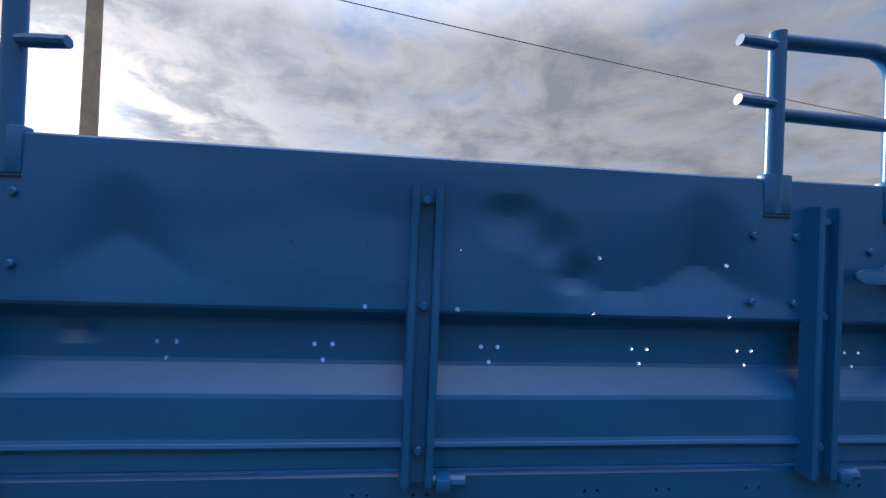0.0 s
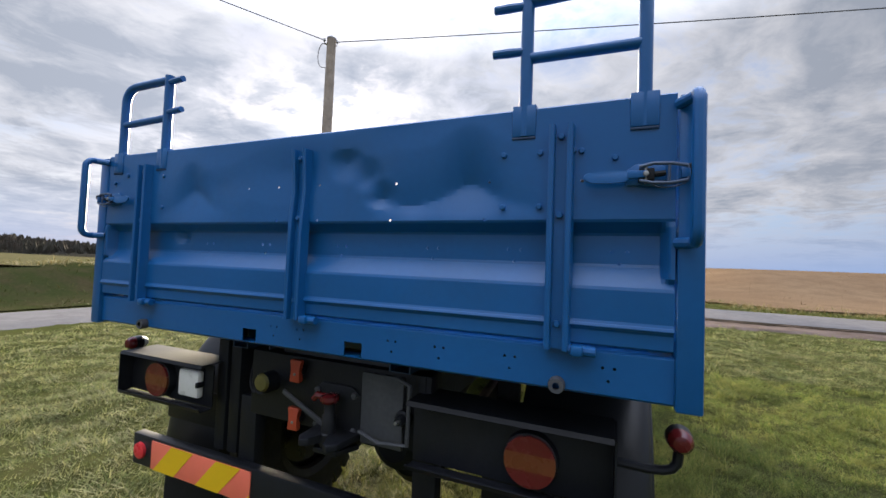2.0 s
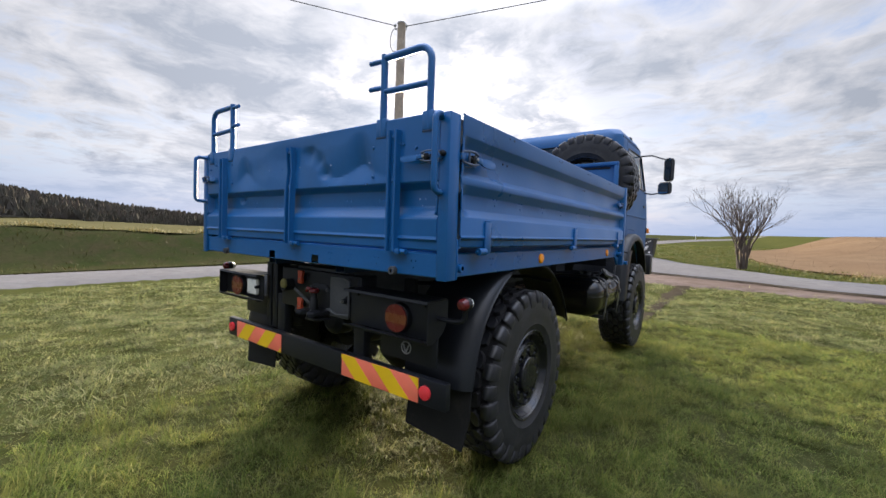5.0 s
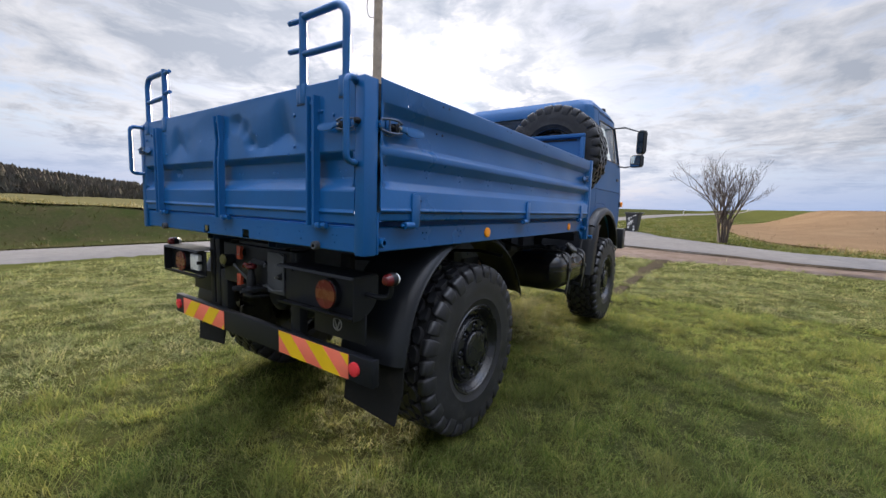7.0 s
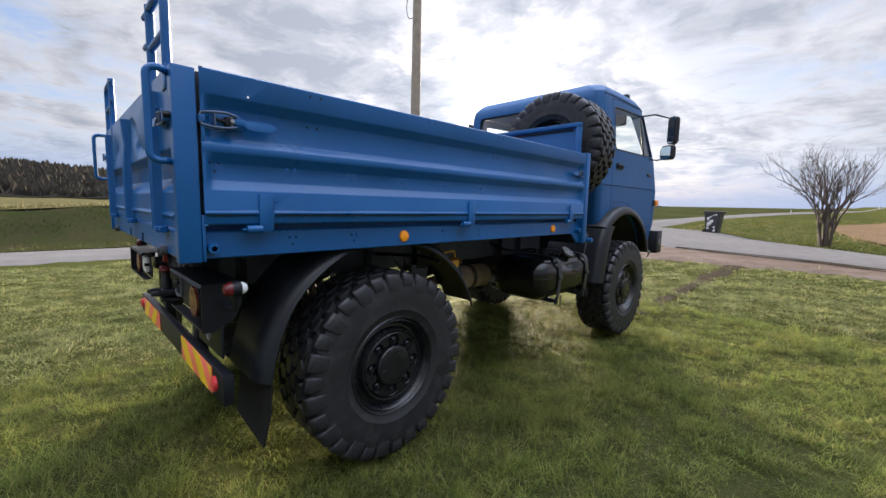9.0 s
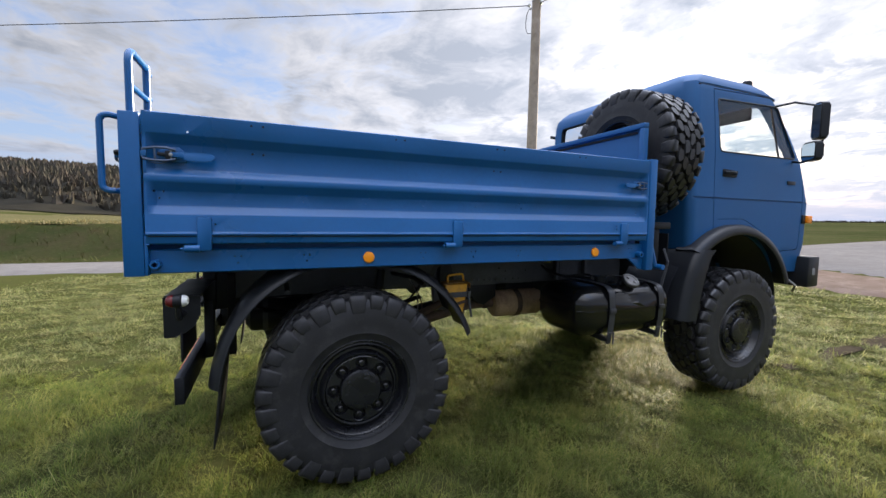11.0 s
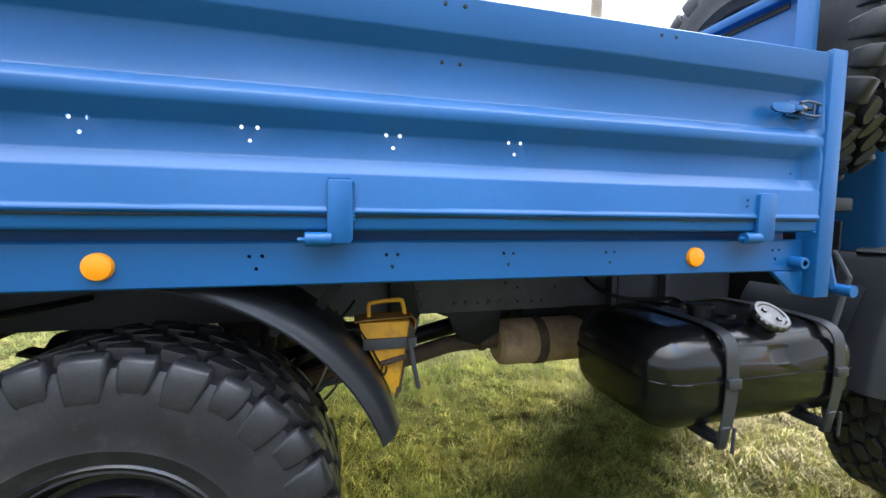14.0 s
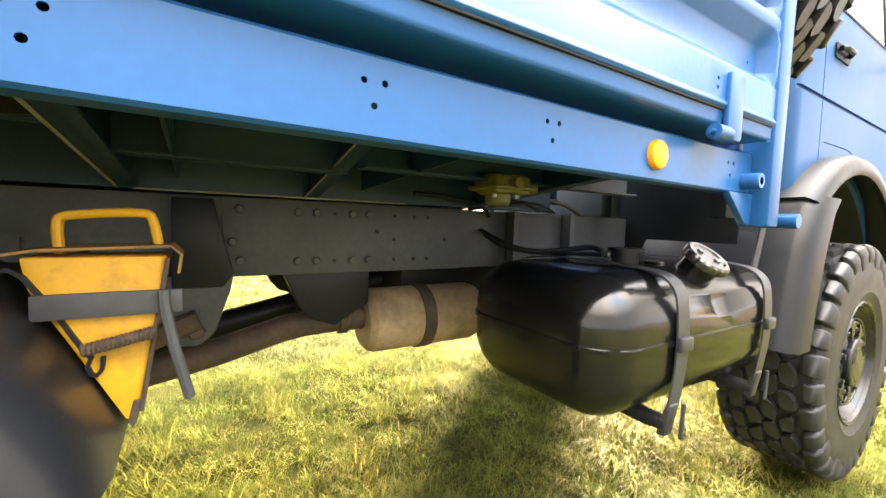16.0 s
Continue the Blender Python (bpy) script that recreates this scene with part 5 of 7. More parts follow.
# chassis
def frame_rail(s):
    xo = CX + s * 0.345
    pr = [(xo - s * 0.075, 1.220), (xo, 1.220), (xo, 0.988), (xo - s * 0.075, 0.988)]
    rail = part("frame_rail", sheet_along(pr, "y", 0.98, 6.45, -0.008 * s, 1), FRAME, truck, "grey-black ladder frame rail")
    part("splice_plate", box(min(xo, xo + s * 0.008), max(xo, xo + s * 0.008), 2.76, 3.60, 0.986, 1.222, 0.003), FRAME, rail)
    for y, z in [(y, z) for y in (2.970, 3.028, 3.148, 3.206) for z in (1.029, 1.185)] + [(2.804, 1.187), (2.785, 1.09), (2.806, 1.033)]:
        part("frame_bolt", bolt((xo + s * 0.008, y, z), 0.014, 0.012, "x", s), FRAME, rail)
    hole = meshed("frame_hole", lathe([(0, s * 0.0095), (0.007, s * 0.0095), (0.007, s * 0.002)], (0, 0, 0), "x", 8), BLACK)
    for y, z in [(y, z) for y in (3.088, 3.305, 3.385, 3.443) for z in (1.028, 1.184)] + [(3.236, 1.129), (3.24, 1.126), (3.304, 1.10), (3.52, 1.10)]:
        part("frame_hole", hole, None, rail, "", pose(xo, y, z))
    for y in (3.83, 4.17):
        part("frame_bracket", sheet_along([(xo, y + 0.07), (xo + s * 0.004, y + 0.012), (xo + s * 0.075, y + 0.010), (xo + s * 0.075, y - 0.016)], "z", 1.0, 1.224, 0.005, 1), FRAME, rail)
        # black plate on the rail, drawn as the shaded recess beside the bracket
        part("bracket_shadow", box(*sorted((xo + s * 0.001, xo + s * 0.0035)), y + 0.008, y + 0.085, 1.0, 1.222, 0.001), BLACK, rail)
        part("frame_bolt", bolt((xo + s * 0.0035, y + 0.045, 1.15), 0.010, 0.010, "x", s), FRAME, rail)
    part("spring_hanger", prism([(2.64, 1.212), (2.735, 1.212), (2.785, 1.0), (2.76, 0.965), (2.64, 0.965)], "x", xo, xo + s * 0.065, 0.006), BLACK, rail)
    eye = prism([(2.58, 1.0), (2.787, 1.0), (2.778, 0.955), (2.74, 0.835), (2.70, 0.80), (2.65, 0.803), (2.60, 0.86)], "x", xo + s * 0.004, xo + s * 0.055, 0.008)
    part("hanger_foot", eye, FRAME, rail)
    part("hanger_bolt", bolt((xo + s * 0.055, 2.694, 0.845), 0.024, 0.022, "x", s), RUST, rail)
    part("shackle_bracket", prism([(2.93, 0.992), (3.22, 0.992), (3.22, 0.87), (3.10, 0.80), (3.02, 0.83), (2.985, 0.87)], "x", xo - s * 0.06, xo - s * 0.01, 0.006), BLACK, rail)
    leaf = bmesh.new()
    for i in range(9):
        half = 0.62 - 0.062 * i
        sheet_along([(1.86 + half * t, 0.82 + 0.10 * t * t - 0.018 * i) for t in np.linspace(-1, 1, 9)], "x", xo + s * 0.01, xo + s * 0.085, 0.015, 1, leaf)
    part("leaf_spring", leaf, BLACK, truck)


for s in (1, -1):
    frame_rail(s)
for y in (0.99, 2.3, 4.3):
    part("frame_cross", box(CX - 0.27, CX + 0.27, y, y + 0.10, 1.0, 1.22, 0.008), FRAME, truck)


def brake_lines(s):
    """Thin hoses and wires round the rear axle."""
    for k, (r, pts) in enumerate(((0.007, [(0.72, 2.05, 0.62), (0.70, 2.18, 0.78), (0.66, 2.30, 0.92), (0.60, 2.42, 1.02), (0.52, 2.48, 1.08)]), (0.005, [(0.78, 2.10, 0.60), (0.80, 2.26, 0.70), (0.76, 2.36, 0.84), (0.64, 2.40, 0.98), (0.50, 2.36, 1.10)]), (0.006, [(0.66, 2.02, 0.70), (0.74, 2.22, 0.66), (0.70, 2.40, 0.74), (0.60, 2.46, 0.90), (0.52, 2.40, 1.04)]))):
        part("brake_line", tube([(CX + s * (x - CX), y, z) for x, y, z in pts], r, 6, smooth_bends=2), (BLACK, STEEL, RUST)[k], truck)
    part("brake_chamber", lathe([(0, 2.02), (0.05, 2.02), (0.085, 2.05), (0.09, 2.10), (0.085, 2.15), (0.04, 2.18), (0, 2.18)], (CX + s * 0.56, 0, 0.70), "y", 20), RUST, truck, "rusty brake chamber")
    part("brake_rod", tube([(CX + s * 0.56, 2.18, 0.70), (CX + s * 0.56, 2.40, 0.78)], 0.014, 8), FRAME, truck)


# unseen drum under the bed, added to stop low sun passing below
def drum_blocker(x):
    ob = part("drum_blocker", lathe([(0, 1.18), (0.07, 1.185), (0.115, 1.22), (0.12, 1.25), (0.12, 1.68), (0.115, 1.71), (0.07, 1.745), (0, 1.75)], (x, 0, 0.82), "y", 22), BLACK, truck)
    for y in (1.32, 1.60):
        part("drum_strap", lathe([(0.120, y - 0.018), (0.126, y - 0.018), (0.126, y + 0.018), (0.120, y + 0.018)], (x, 0, 0.82), "y", 22), FRAME, ob)


def axle(y, z):
    b = tube([(CX - 0.78, y, z), (CX - 0.25, y, z), (CX + 0.25, y, z), (CX + 0.78, y, z)], [0.075, 0.085, 0.085, 0.075], 14)
    lathe([(0, -0.22), (0.10, -0.20), (0.19, -0.10), (0.20, 0.0), (0.17, 0.12), (0.09, 0.2), (0, 0.21)], (CX, y, z), "y", 20, b)
    for s in (1, -1):
        lathe([(0, 0), (0.16, 0), (0.16, s * 0.10), (0.12, s * 0.12), (0, s * 0.12)], (CX + s * 0.68, y, z), "x", 20, b)
    part("axle", b, BLACK, truck)
    for s in (1, -1):
        part("shock_absorber", tube([(CX + s * 0.5, y + 0.18, z), (CX + s * 0.42, y + 0.26, z + 0.36), (CX + s * 0.41, y + 0.30, z + 0.62)], [0.04, 0.04, 0.03], 10), BLACK, truck)


REAR_AXLE, FRONT_AXLE = (1.848, 0.542), (5.365, 0.560)
axle(*REAR_AXLE)
axle(*FRONT_AXLE)
for s in (1, -1):
    brake_lines(s)
    drum_blocker(CX + 0.16 * s)
part("prop_shaft", tube([(CX, 2.06, 0.57), (CX, 2.5, 0.70), (CX, 3.5, 0.92)], 0.05, 12), BLACK, truck)
part("gearbox", box(CX - 0.24, CX + 0.2, 3.4, 4.6, 0.78, 1.2, 0.09), BLACK, truck)

# exhaust
muffler = part("muffler", lathe([(0, 3.225), (0.095, 3.228), (0.118, 3.25), (0.122, 3.27), (0.122, 3.70), (0.11, 3.735), (0, 3.74)], (0.335, 0, 0.785), "y", 28), MUFFLER, truck, "dusty brown exhaust muffler")
part("muffler_strap", lathe([(0.1225, 3.44), (0.129, 3.44), (0.129, 3.49), (0.1225, 3.49)], (0.335, 0, 0.785), "y", 28), RUST, muffler)
part("exhaust_pipe", tube([(0.335, 3.24, 0.80), (0.33, 3.12, 0.80), (0.32, 2.98, 0.79), (0.31, 2.86, 0.755), (0.30, 2.72, 0.715), (0.28, 2.45, 0.66), (0.27, 2.2, 0.62)], 0.045, 14, smooth_bends=1), RUST, truck, "rusty exhaust pipe")
part("pipe_clamp", lathe([(0.044, 3.13), (0.054, 3.135), (0.054, 3.165), (0.044, 3.17)], (0.333, 0, 0.80), "y", 16), RUST, truck)
part("axle_link", tube([(0.42, 1.95, 0.66), (0.50, 2.45, 0.78), (0.50, 2.70, 0.88)], 0.03, 8), RUST, truck)


# fuel tank
def fuel_tank():
    x0, x1, y0, y1, z0, z1 = 0.61, 1.205, 3.495, 4.515, 0.645, 1.05
    b = box(x0, x1, y0, y1, z0, z1, 0.135, 8)
    cz, cx, cy = 0.865, (x0 + x1) / 2, (y0 + y1) / 2
    for v in b.verts:
        k = 1 - 0.10 * ((v.co.z - cz) / 0.22) ** 2
        v.co.x = cx + (v.co.x - cx) * k
        v.co.y = cy + (v.co.y - cy) * (1 - 0.04 * ((v.co.z - cz) / 0.22) ** 2)
    me = meshed("tank_shell", b, TANK, 50)
    press = box(-0.06, 0.06, -0.085, 0.085, -0.07, 0.07, 0.054, 5)
    turned(press, 0, pose(1.243, 4.05, 0.965, 0, -22, 0))
    me = carve(me, press)
    me.shade_smooth()
    me.set_sharp_from_angle(angle=radians(50))
    tank = part("fuel_tank", me, None, truck, "glossy black steel fuel tank")
    rim = bmesh.new()
    loop = []
    r = 0.135
    for (sx, sy, a0) in ((1, 1, 0), (-1, 1, 90), (-1, -1, 180), (1, -1, 270)):
        ccx = (x1 - r if sx > 0 else x0 + r)
        ccy = (y1 - r if sy > 0 else y0 + r)
        for t in range(0, 91, 10):
            a = radians(a0 + t)
            loop.append((ccx + (r + 0.004) * math.cos(a), ccy + (r + 0.004) * math.sin(a)))
    prism(loop, "z", cz - 0.006, cz + 0.006, 0.003, rim)
    part("tank_seam", rim, TANK, tank)
    for y in (3.80, 4.335):
        pts = [(x1 - 0.004, y, 0.68), (x1 + 0.012, y, 0.80), (x1 + 0.012, y, 0.93), (x1 - 0.005, y, 1.03), (x1 - 0.10, y, 1.062), (x0 + 0.1, y, 1.062), (x0 + 0.0, y, 1.04)]
        for _ in range(2):
            pts = [pts[0]] + [tuple(p + (q - p) * k for p, q in zip(a, c)) for a, c in zip(pts, pts[1:]) for k in (0.25, 0.75)] + [pts[-1]]
        s = bmesh.new()
        ribs = [[s.verts.new((p[0], p[1] + d, p[2])) for d in (-0.028, 0.028)] + [s.verts.new((p[0] - 0.005, p[1] + d, p[2] - 0.004)) for d in (0.028, -0.028)] for p in pts]
        for a, c in zip(ribs, ribs[1:]):
            for i in range(4):
                s.faces.new((a[i], a[(i + 1) % 4], c[(i + 1) % 4], c[i]))
        s.faces.new(ribs[0])
        s.faces.new(ribs[-1])
        part("tank_strap", s, STRAP, tank, "worn grey steel strap")
        k = prism([(0.42, 0.66), (0.72, 0.63), (1.14, 0.612), (1.19, 0.618), (1.19, 0.642), (0.42, 0.70)], "y", y - 0.022, y + 0.022, 0.004)
        part("tank_bracket", k, BLACK, tank)
        part("strap_buckle", prism([(x1 - 0.035, 0.60), (x1 - 0.012, 0.60), (x1 + 0.002, 0.69), (x1 - 0.010, 0.70), (x1 - 0.03, 0.64)], "y", y - 0.02, y + 0.02, 0.004), STRAP, tank)
        part("strap_clamp", box(x1 + 0.008, x1 + 0.026, y - 0.03, y + 0.03, 0.845, 0.885, 0.006), STRAP, tank)
        part("strap_bolt", tube([(x1 + 0.016, y + 0.012, 0.60), (x1 + 0.018, y + 0.012, 0.70)], 0.006, 8), STRAP, tank)
    m = pose(1.090, 4.065, 1.022, 0, 38, 0) @ Matrix.Scale(0.90, 4)
    part("filler_neck", lathe([(0, 0), (0.062, 0), (0.062, 0.075), (0, 0.075)], (0, 0, 0), "z", 24), TANK, tank, "", m)
    c = lathe([(0.060, 0.062), (0.074, 0.064), (0.078, 0.070), (0.078, 0.090), (0.072, 0.097), (0.060, 0.097), (0.055, 0.091), (0.030, 0.091), (0, 0.093)], (0, 0, 0), "z", 72)
    for v in c.verts:
        if math.hypot(v.co.x, v.co.y) > 0.0735:
            k = 1.0 + 0.025 * math.copysign(1, math.sin(18 * math.atan2(v.co.y, v.co.x) + 0.3))
            v.co.x, v.co.y = v.co.x * k, v.co.y * k
    for u in (-0.026, 0.026):
        lathe([(0, 0.091), (0.012, 0.091), (0.011, 0.099), (0, 0.101)], (u, 0.6 * u, 0), "z", 12, c)
    part("filler_cap", c, CHROME, tank, "scuffed metal filler cap", m)
    part("tank_sender", lathe([(0, 1.05), (0.042, 1.05), (0.042, 1.092), (0.056, 1.092), (0.056, 1.103), (0, 1.106)], (0.965, 3.90, 0), "z", 18), BLACK, tank)
    part("tank_pad", box(0.98, 1.02, 3.98, 4.04, 1.045, 1.06, 0.004), TANK, tank)


fuel_tank()


def side_blocker():
    """An unseen box opposite the fuel tank, added to block low sun."""
    x0, x1 = flip(1.205), flip(0.70)
    ob = part("side_blocker", box(x0, x1, 3.88, 4.74, 0.62, 1.06, 0.02), BLACK, truck)
    part("blocker_lid", box(x0 - 0.006, x1, 3.87, 4.75, 1.062, 1.085, 0.006), BLACK, ob)


side_blocker()


# wheels
def tyre_meshes(R=0.572, half=0.198, rim_r=0.290):
    """Carcass, the four shoulder lugs that wrap on to the sidewall, and rounded tread blocks; pieces lie at angle 0."""
    side = [(rim_r, 0.80), (rim_r + 0.012, 0.92), (rim_r + 0.05, 0.985), (rim_r + 0.055, 1.0), (rim_r + 0.065, 0.99), (R - 0.17, 1.0), (R - 0.125, 0.985), (R - 0.085, 0.965), (R - 0.05, 0.92), (R - 0.034, 0.84), (R - 0.030, 0.5), (R - 0.029, 0.05)]
    carcass = meshed("tyre", lathe([(r, -h * half) for r, h in side] + [(r, h * half) for r, h in side[::-1]], (0, 0, 0), "x", 96), TYRE, 38)
    rng = random.Random(3)

    def spot(bm, r, h, a):
        return bm.verts.new((h, r * math.cos(a), r * math.sin(a)))

    def lug(s, wide):
        bm = bmesh.new()
        w = 0.049 if wide else 0.041
        end = 0.66 if wide else 0.72
        low = R - (0.115 if wide else 0.085)
        path = [(low, 0.972, w * 0.72), (low + 0.02, 0.995, w * 0.86), (R - 0.035, 0.985, w * 0.95), (R - 0.010, 0.93, w), (R, 0.85, w), (R + 0.001, end + 0.05, w * 0.88), (R - 0.006, end, w * 0.76), (R - 0.034, end - 0.02, w * 0.72)]
        rows = []
        for r, h, ww in path:
            da = ww / R
            deep = 0.034 if r > R - 0.03 else 0.016
            hh = h * half * s
            inn = hh * (0.965 if r < R - 0.012 else 1.0)
            rows.append([spot(bm, r - deep, inn, -da * 1.10), spot(bm, r - 0.006, hh * 0.995, -da), spot(bm, r, hh, -da * 0.86), spot(bm, r, hh, da * 0.86), spot(bm, r - 0.006, hh * 0.995, da), spot(bm, r - deep, inn, da * 1.10)])
        for k, (p, q) in enumerate(zip(rows, rows[1:])):
            for i in range(5):
                f = bm.faces.new((p[i], p[i + 1], q[i + 1], q[i]))
                if i == 2 and k in (3, 4):
                    f.material_index = 1
        return meshed("tread_lug", bm, [TYRE, TREAD], 38)

    def block(lx, lu, skew):
        bm = bmesh.new()
        rings = []
        bulge = [rng.uniform(0.80, 1.10) for _ in range(10)]
        turn = rng.uniform(-0.15, 0.15)
        for r, k in ((R - 0.034, 1.08), (R - 0.006, 1.0), (R, 0.95)):
            ring = []
            for i in range(10):
                t = 2 * math.pi * i / 10 + turn
                c, sn = math.cos(t), math.sin(t)
                u = lu * k * math.copysign(abs(c) ** 0.7, c) * bulge[i]
                x = lx * k * math.copysign(abs(sn) ** 0.7, sn) * bulge[i]
                ring.append(spot(bm, r, x, (u + skew * x) / R))
            rings.append(ring)
        for p, q in zip(rings, rings[1:]):
            for i in range(10):
                bm.faces.new((p[i], p[(i + 1) % 10], q[(i + 1) % 10], q[i]))
        bm.faces.new(rings[-1]).material_index = 1
        return meshed("tread_block", bm, [TYRE, TREAD], 38)

    return carcass, [[lug(s, w) for w in (True, False)] for s in (1, -1)], [block(0.029 + 0.0015 * math.sin(5 * k), 0.049 + 0.004 * math.cos(9 * k), k) for k in (-0.3, -0.45, -0.1, 0.3, 0.5, 0.05, -0.6)]


def rim_mesh():
    out = 0.176
    prof = [(0.270, -0.12), (0.303, -0.115), (0.295, -0.09), (0.262, -0.08), (0.262, out - 0.04), (0.284, out - 0.02), (0.297, out - 0.004), (0.303, out + 0.006), (0.298, out + 0.012), (0.288, out + 0.008), (0.281, out - 0.006), (0.274, out - 0.003), (0.267, out - 0.012), (0.258, out - 0.040), (0.246, out - 0.052), (0.232, out - 0.050), (0.222, out - 0.026), (0.214, out - 0.012), (0.207, out - 0.014), (0.200, out - 0.034), (0.13, out - 0.038), (0, out - 0.038)]
    bm = lathe(prof, (0, 0, 0), "x", 72)
    lathe([(0.270, -0.12), (0.18, -0.10), (0, -0.10)], (0, 0, 0), "x", 40, bm)
    # disc with a pocket round each nut, open towards the middle
    rings = []
    for k in range(192):
        a = 2 * math.pi * k / 192
        d = (a - math.pi / 8) % (math.pi / 4)
        d = min(d, math.pi / 4 - d)
        side = 0.036 ** 2 - (0.155 * math.sin(d)) ** 2
        r = 0.155 * math.cos(d) + math.sqrt(side) if side > 0 else 0.129
        row = [(r, out - 0.038), (r, out - 0.016), (r + 0.003, out - 0.013), (0.195, out - 0.013), (0.198, out - 0.016), (0.200, out - 0.038)]
        rings.append([bm.verts.new((h, q * math.cos(a), q * math.sin(a))) for q, h in row])
    for p, q in zip(rings, rings[1:] + rings[:1]):
        for u in range(5):
            bm.faces.new((p[u], p[u + 1], q[u + 1], q[u]))
    return meshed("rim", bm, RIM, 30)


def nut_mesh():
    b = lathe([(0.034, 0.0), (0.036, 0.006), (0.031, 0.009), (0.026, 0.004), (0.024, 0.0)], (0, 0, 0), "x", 18)
    lathe([(0.019, 0.0), (0.018, 0.020), (0.013, 0.024), (0.013, 0.034), (0, 0.036)], (0, 0, 0), "x", 6, b)
    return meshed("wheel_nut", b, RIM, 35)


def hub_mesh():
    """A flat cap with two kidney-shaped pads."""
    b = lathe([(0, 0.046), (0.05, 0.046), (0.106, 0.045), (0.115, 0.042), (0.119, 0.036), (0.119, 0.0)], (0, 0, 0), "x", 48)
    for mid in (35, 145):
        loop = []
        for t, r in [(t, 0.100) for t in range(-22, 23, 4)] + [(26, 0.088)] + [(t, 0.074) for t in range(22, -23, -4)] + [(-26, 0.088), (-22, 0.100)]:
            a = radians(mid + t)
            loop.append((0.046, r * math.cos(a), r * math.sin(a)))
        tube(loop, 0.0028, 6, b)
    return meshed("hub", b, RIM, 32)


(TYRE_ME, LUGS, BLOCKS), RIM_ME, NUT_ME, HUB_ME = tyre_meshes(), rim_mesh(), nut_mesh(), hub_mesh()


def wheel(m, name="wheel", label=""):
    """A wheel about the local x axis; its outer side is at +x."""
    tyre = part(name, TYRE_ME, None, truck, label, m)
    part("rim", RIM_ME, None, tyre, "black painted steel rim", m)
    part("hub", HUB_ME, None, tyre, "", m @ pose(0.140, 0, 0))
    for k in range(8):
        a = 2 * math.pi * (k + 0.5) / 8
        part("wheel_nut", NUT_ME, None, tyre, "", m @ pose(0.139, 0.155 * math.cos(a), 0.155 * math.sin(a)))
    rng = random.Random(9)
    for p in range(30):
        part("tread_lug", LUGS[0][p % 2], None, tyre, "", m @ pose(0, 0, 0, 12 * p, 0, 0))
        part("tread_lug", LUGS[1][1 - p % 2], None, tyre, "", m @ pose(0, 0, 0, 12 * p + 6, 0, 0))
        for h, shift in ((0.092, 0.5), (0.031, 0.05), (-0.031, 0.55), (-0.092, 0.0)):
            part("tread_block", rng.choice(BLOCKS), None, tyre, "", m @ pose(h, 0, 0, 12 * (p + shift + rng.uniform(-0.04, 0.04)), 0, 0))


for (y, z), turn, WX in ((REAR_AXLE, 20, CX + 0.952), ((FRONT_AXLE[0] + 0.03, FRONT_AXLE[1]), 5, CX + 0.955)):
    wheel(pose(WX, y, z, turn, 0, 0), "wheel", "chunky off-road tyre on a black steel rim")
    wheel(pose(flip(WX), y, z, turn + 13, 0, 180), "wheel", "chunky off-road tyre on a black steel rim")
wheel(pose(0.755, 4.42, 2.150, 0, 0, -90), "spare_wheel", "spare off-road tyre stood behind the cab")
part("spare_carrier", box(0.45, 1.06, 4.33, 4.60, 1.50, 1.56, 0.01), BLACK, truck)
for x in (0.5, 1.0):
    part("carrier_leg", box(x - 0.03, x + 0.03, 4.42, 4.50, 1.22, 1.52, 0.006), BLACK, truck)


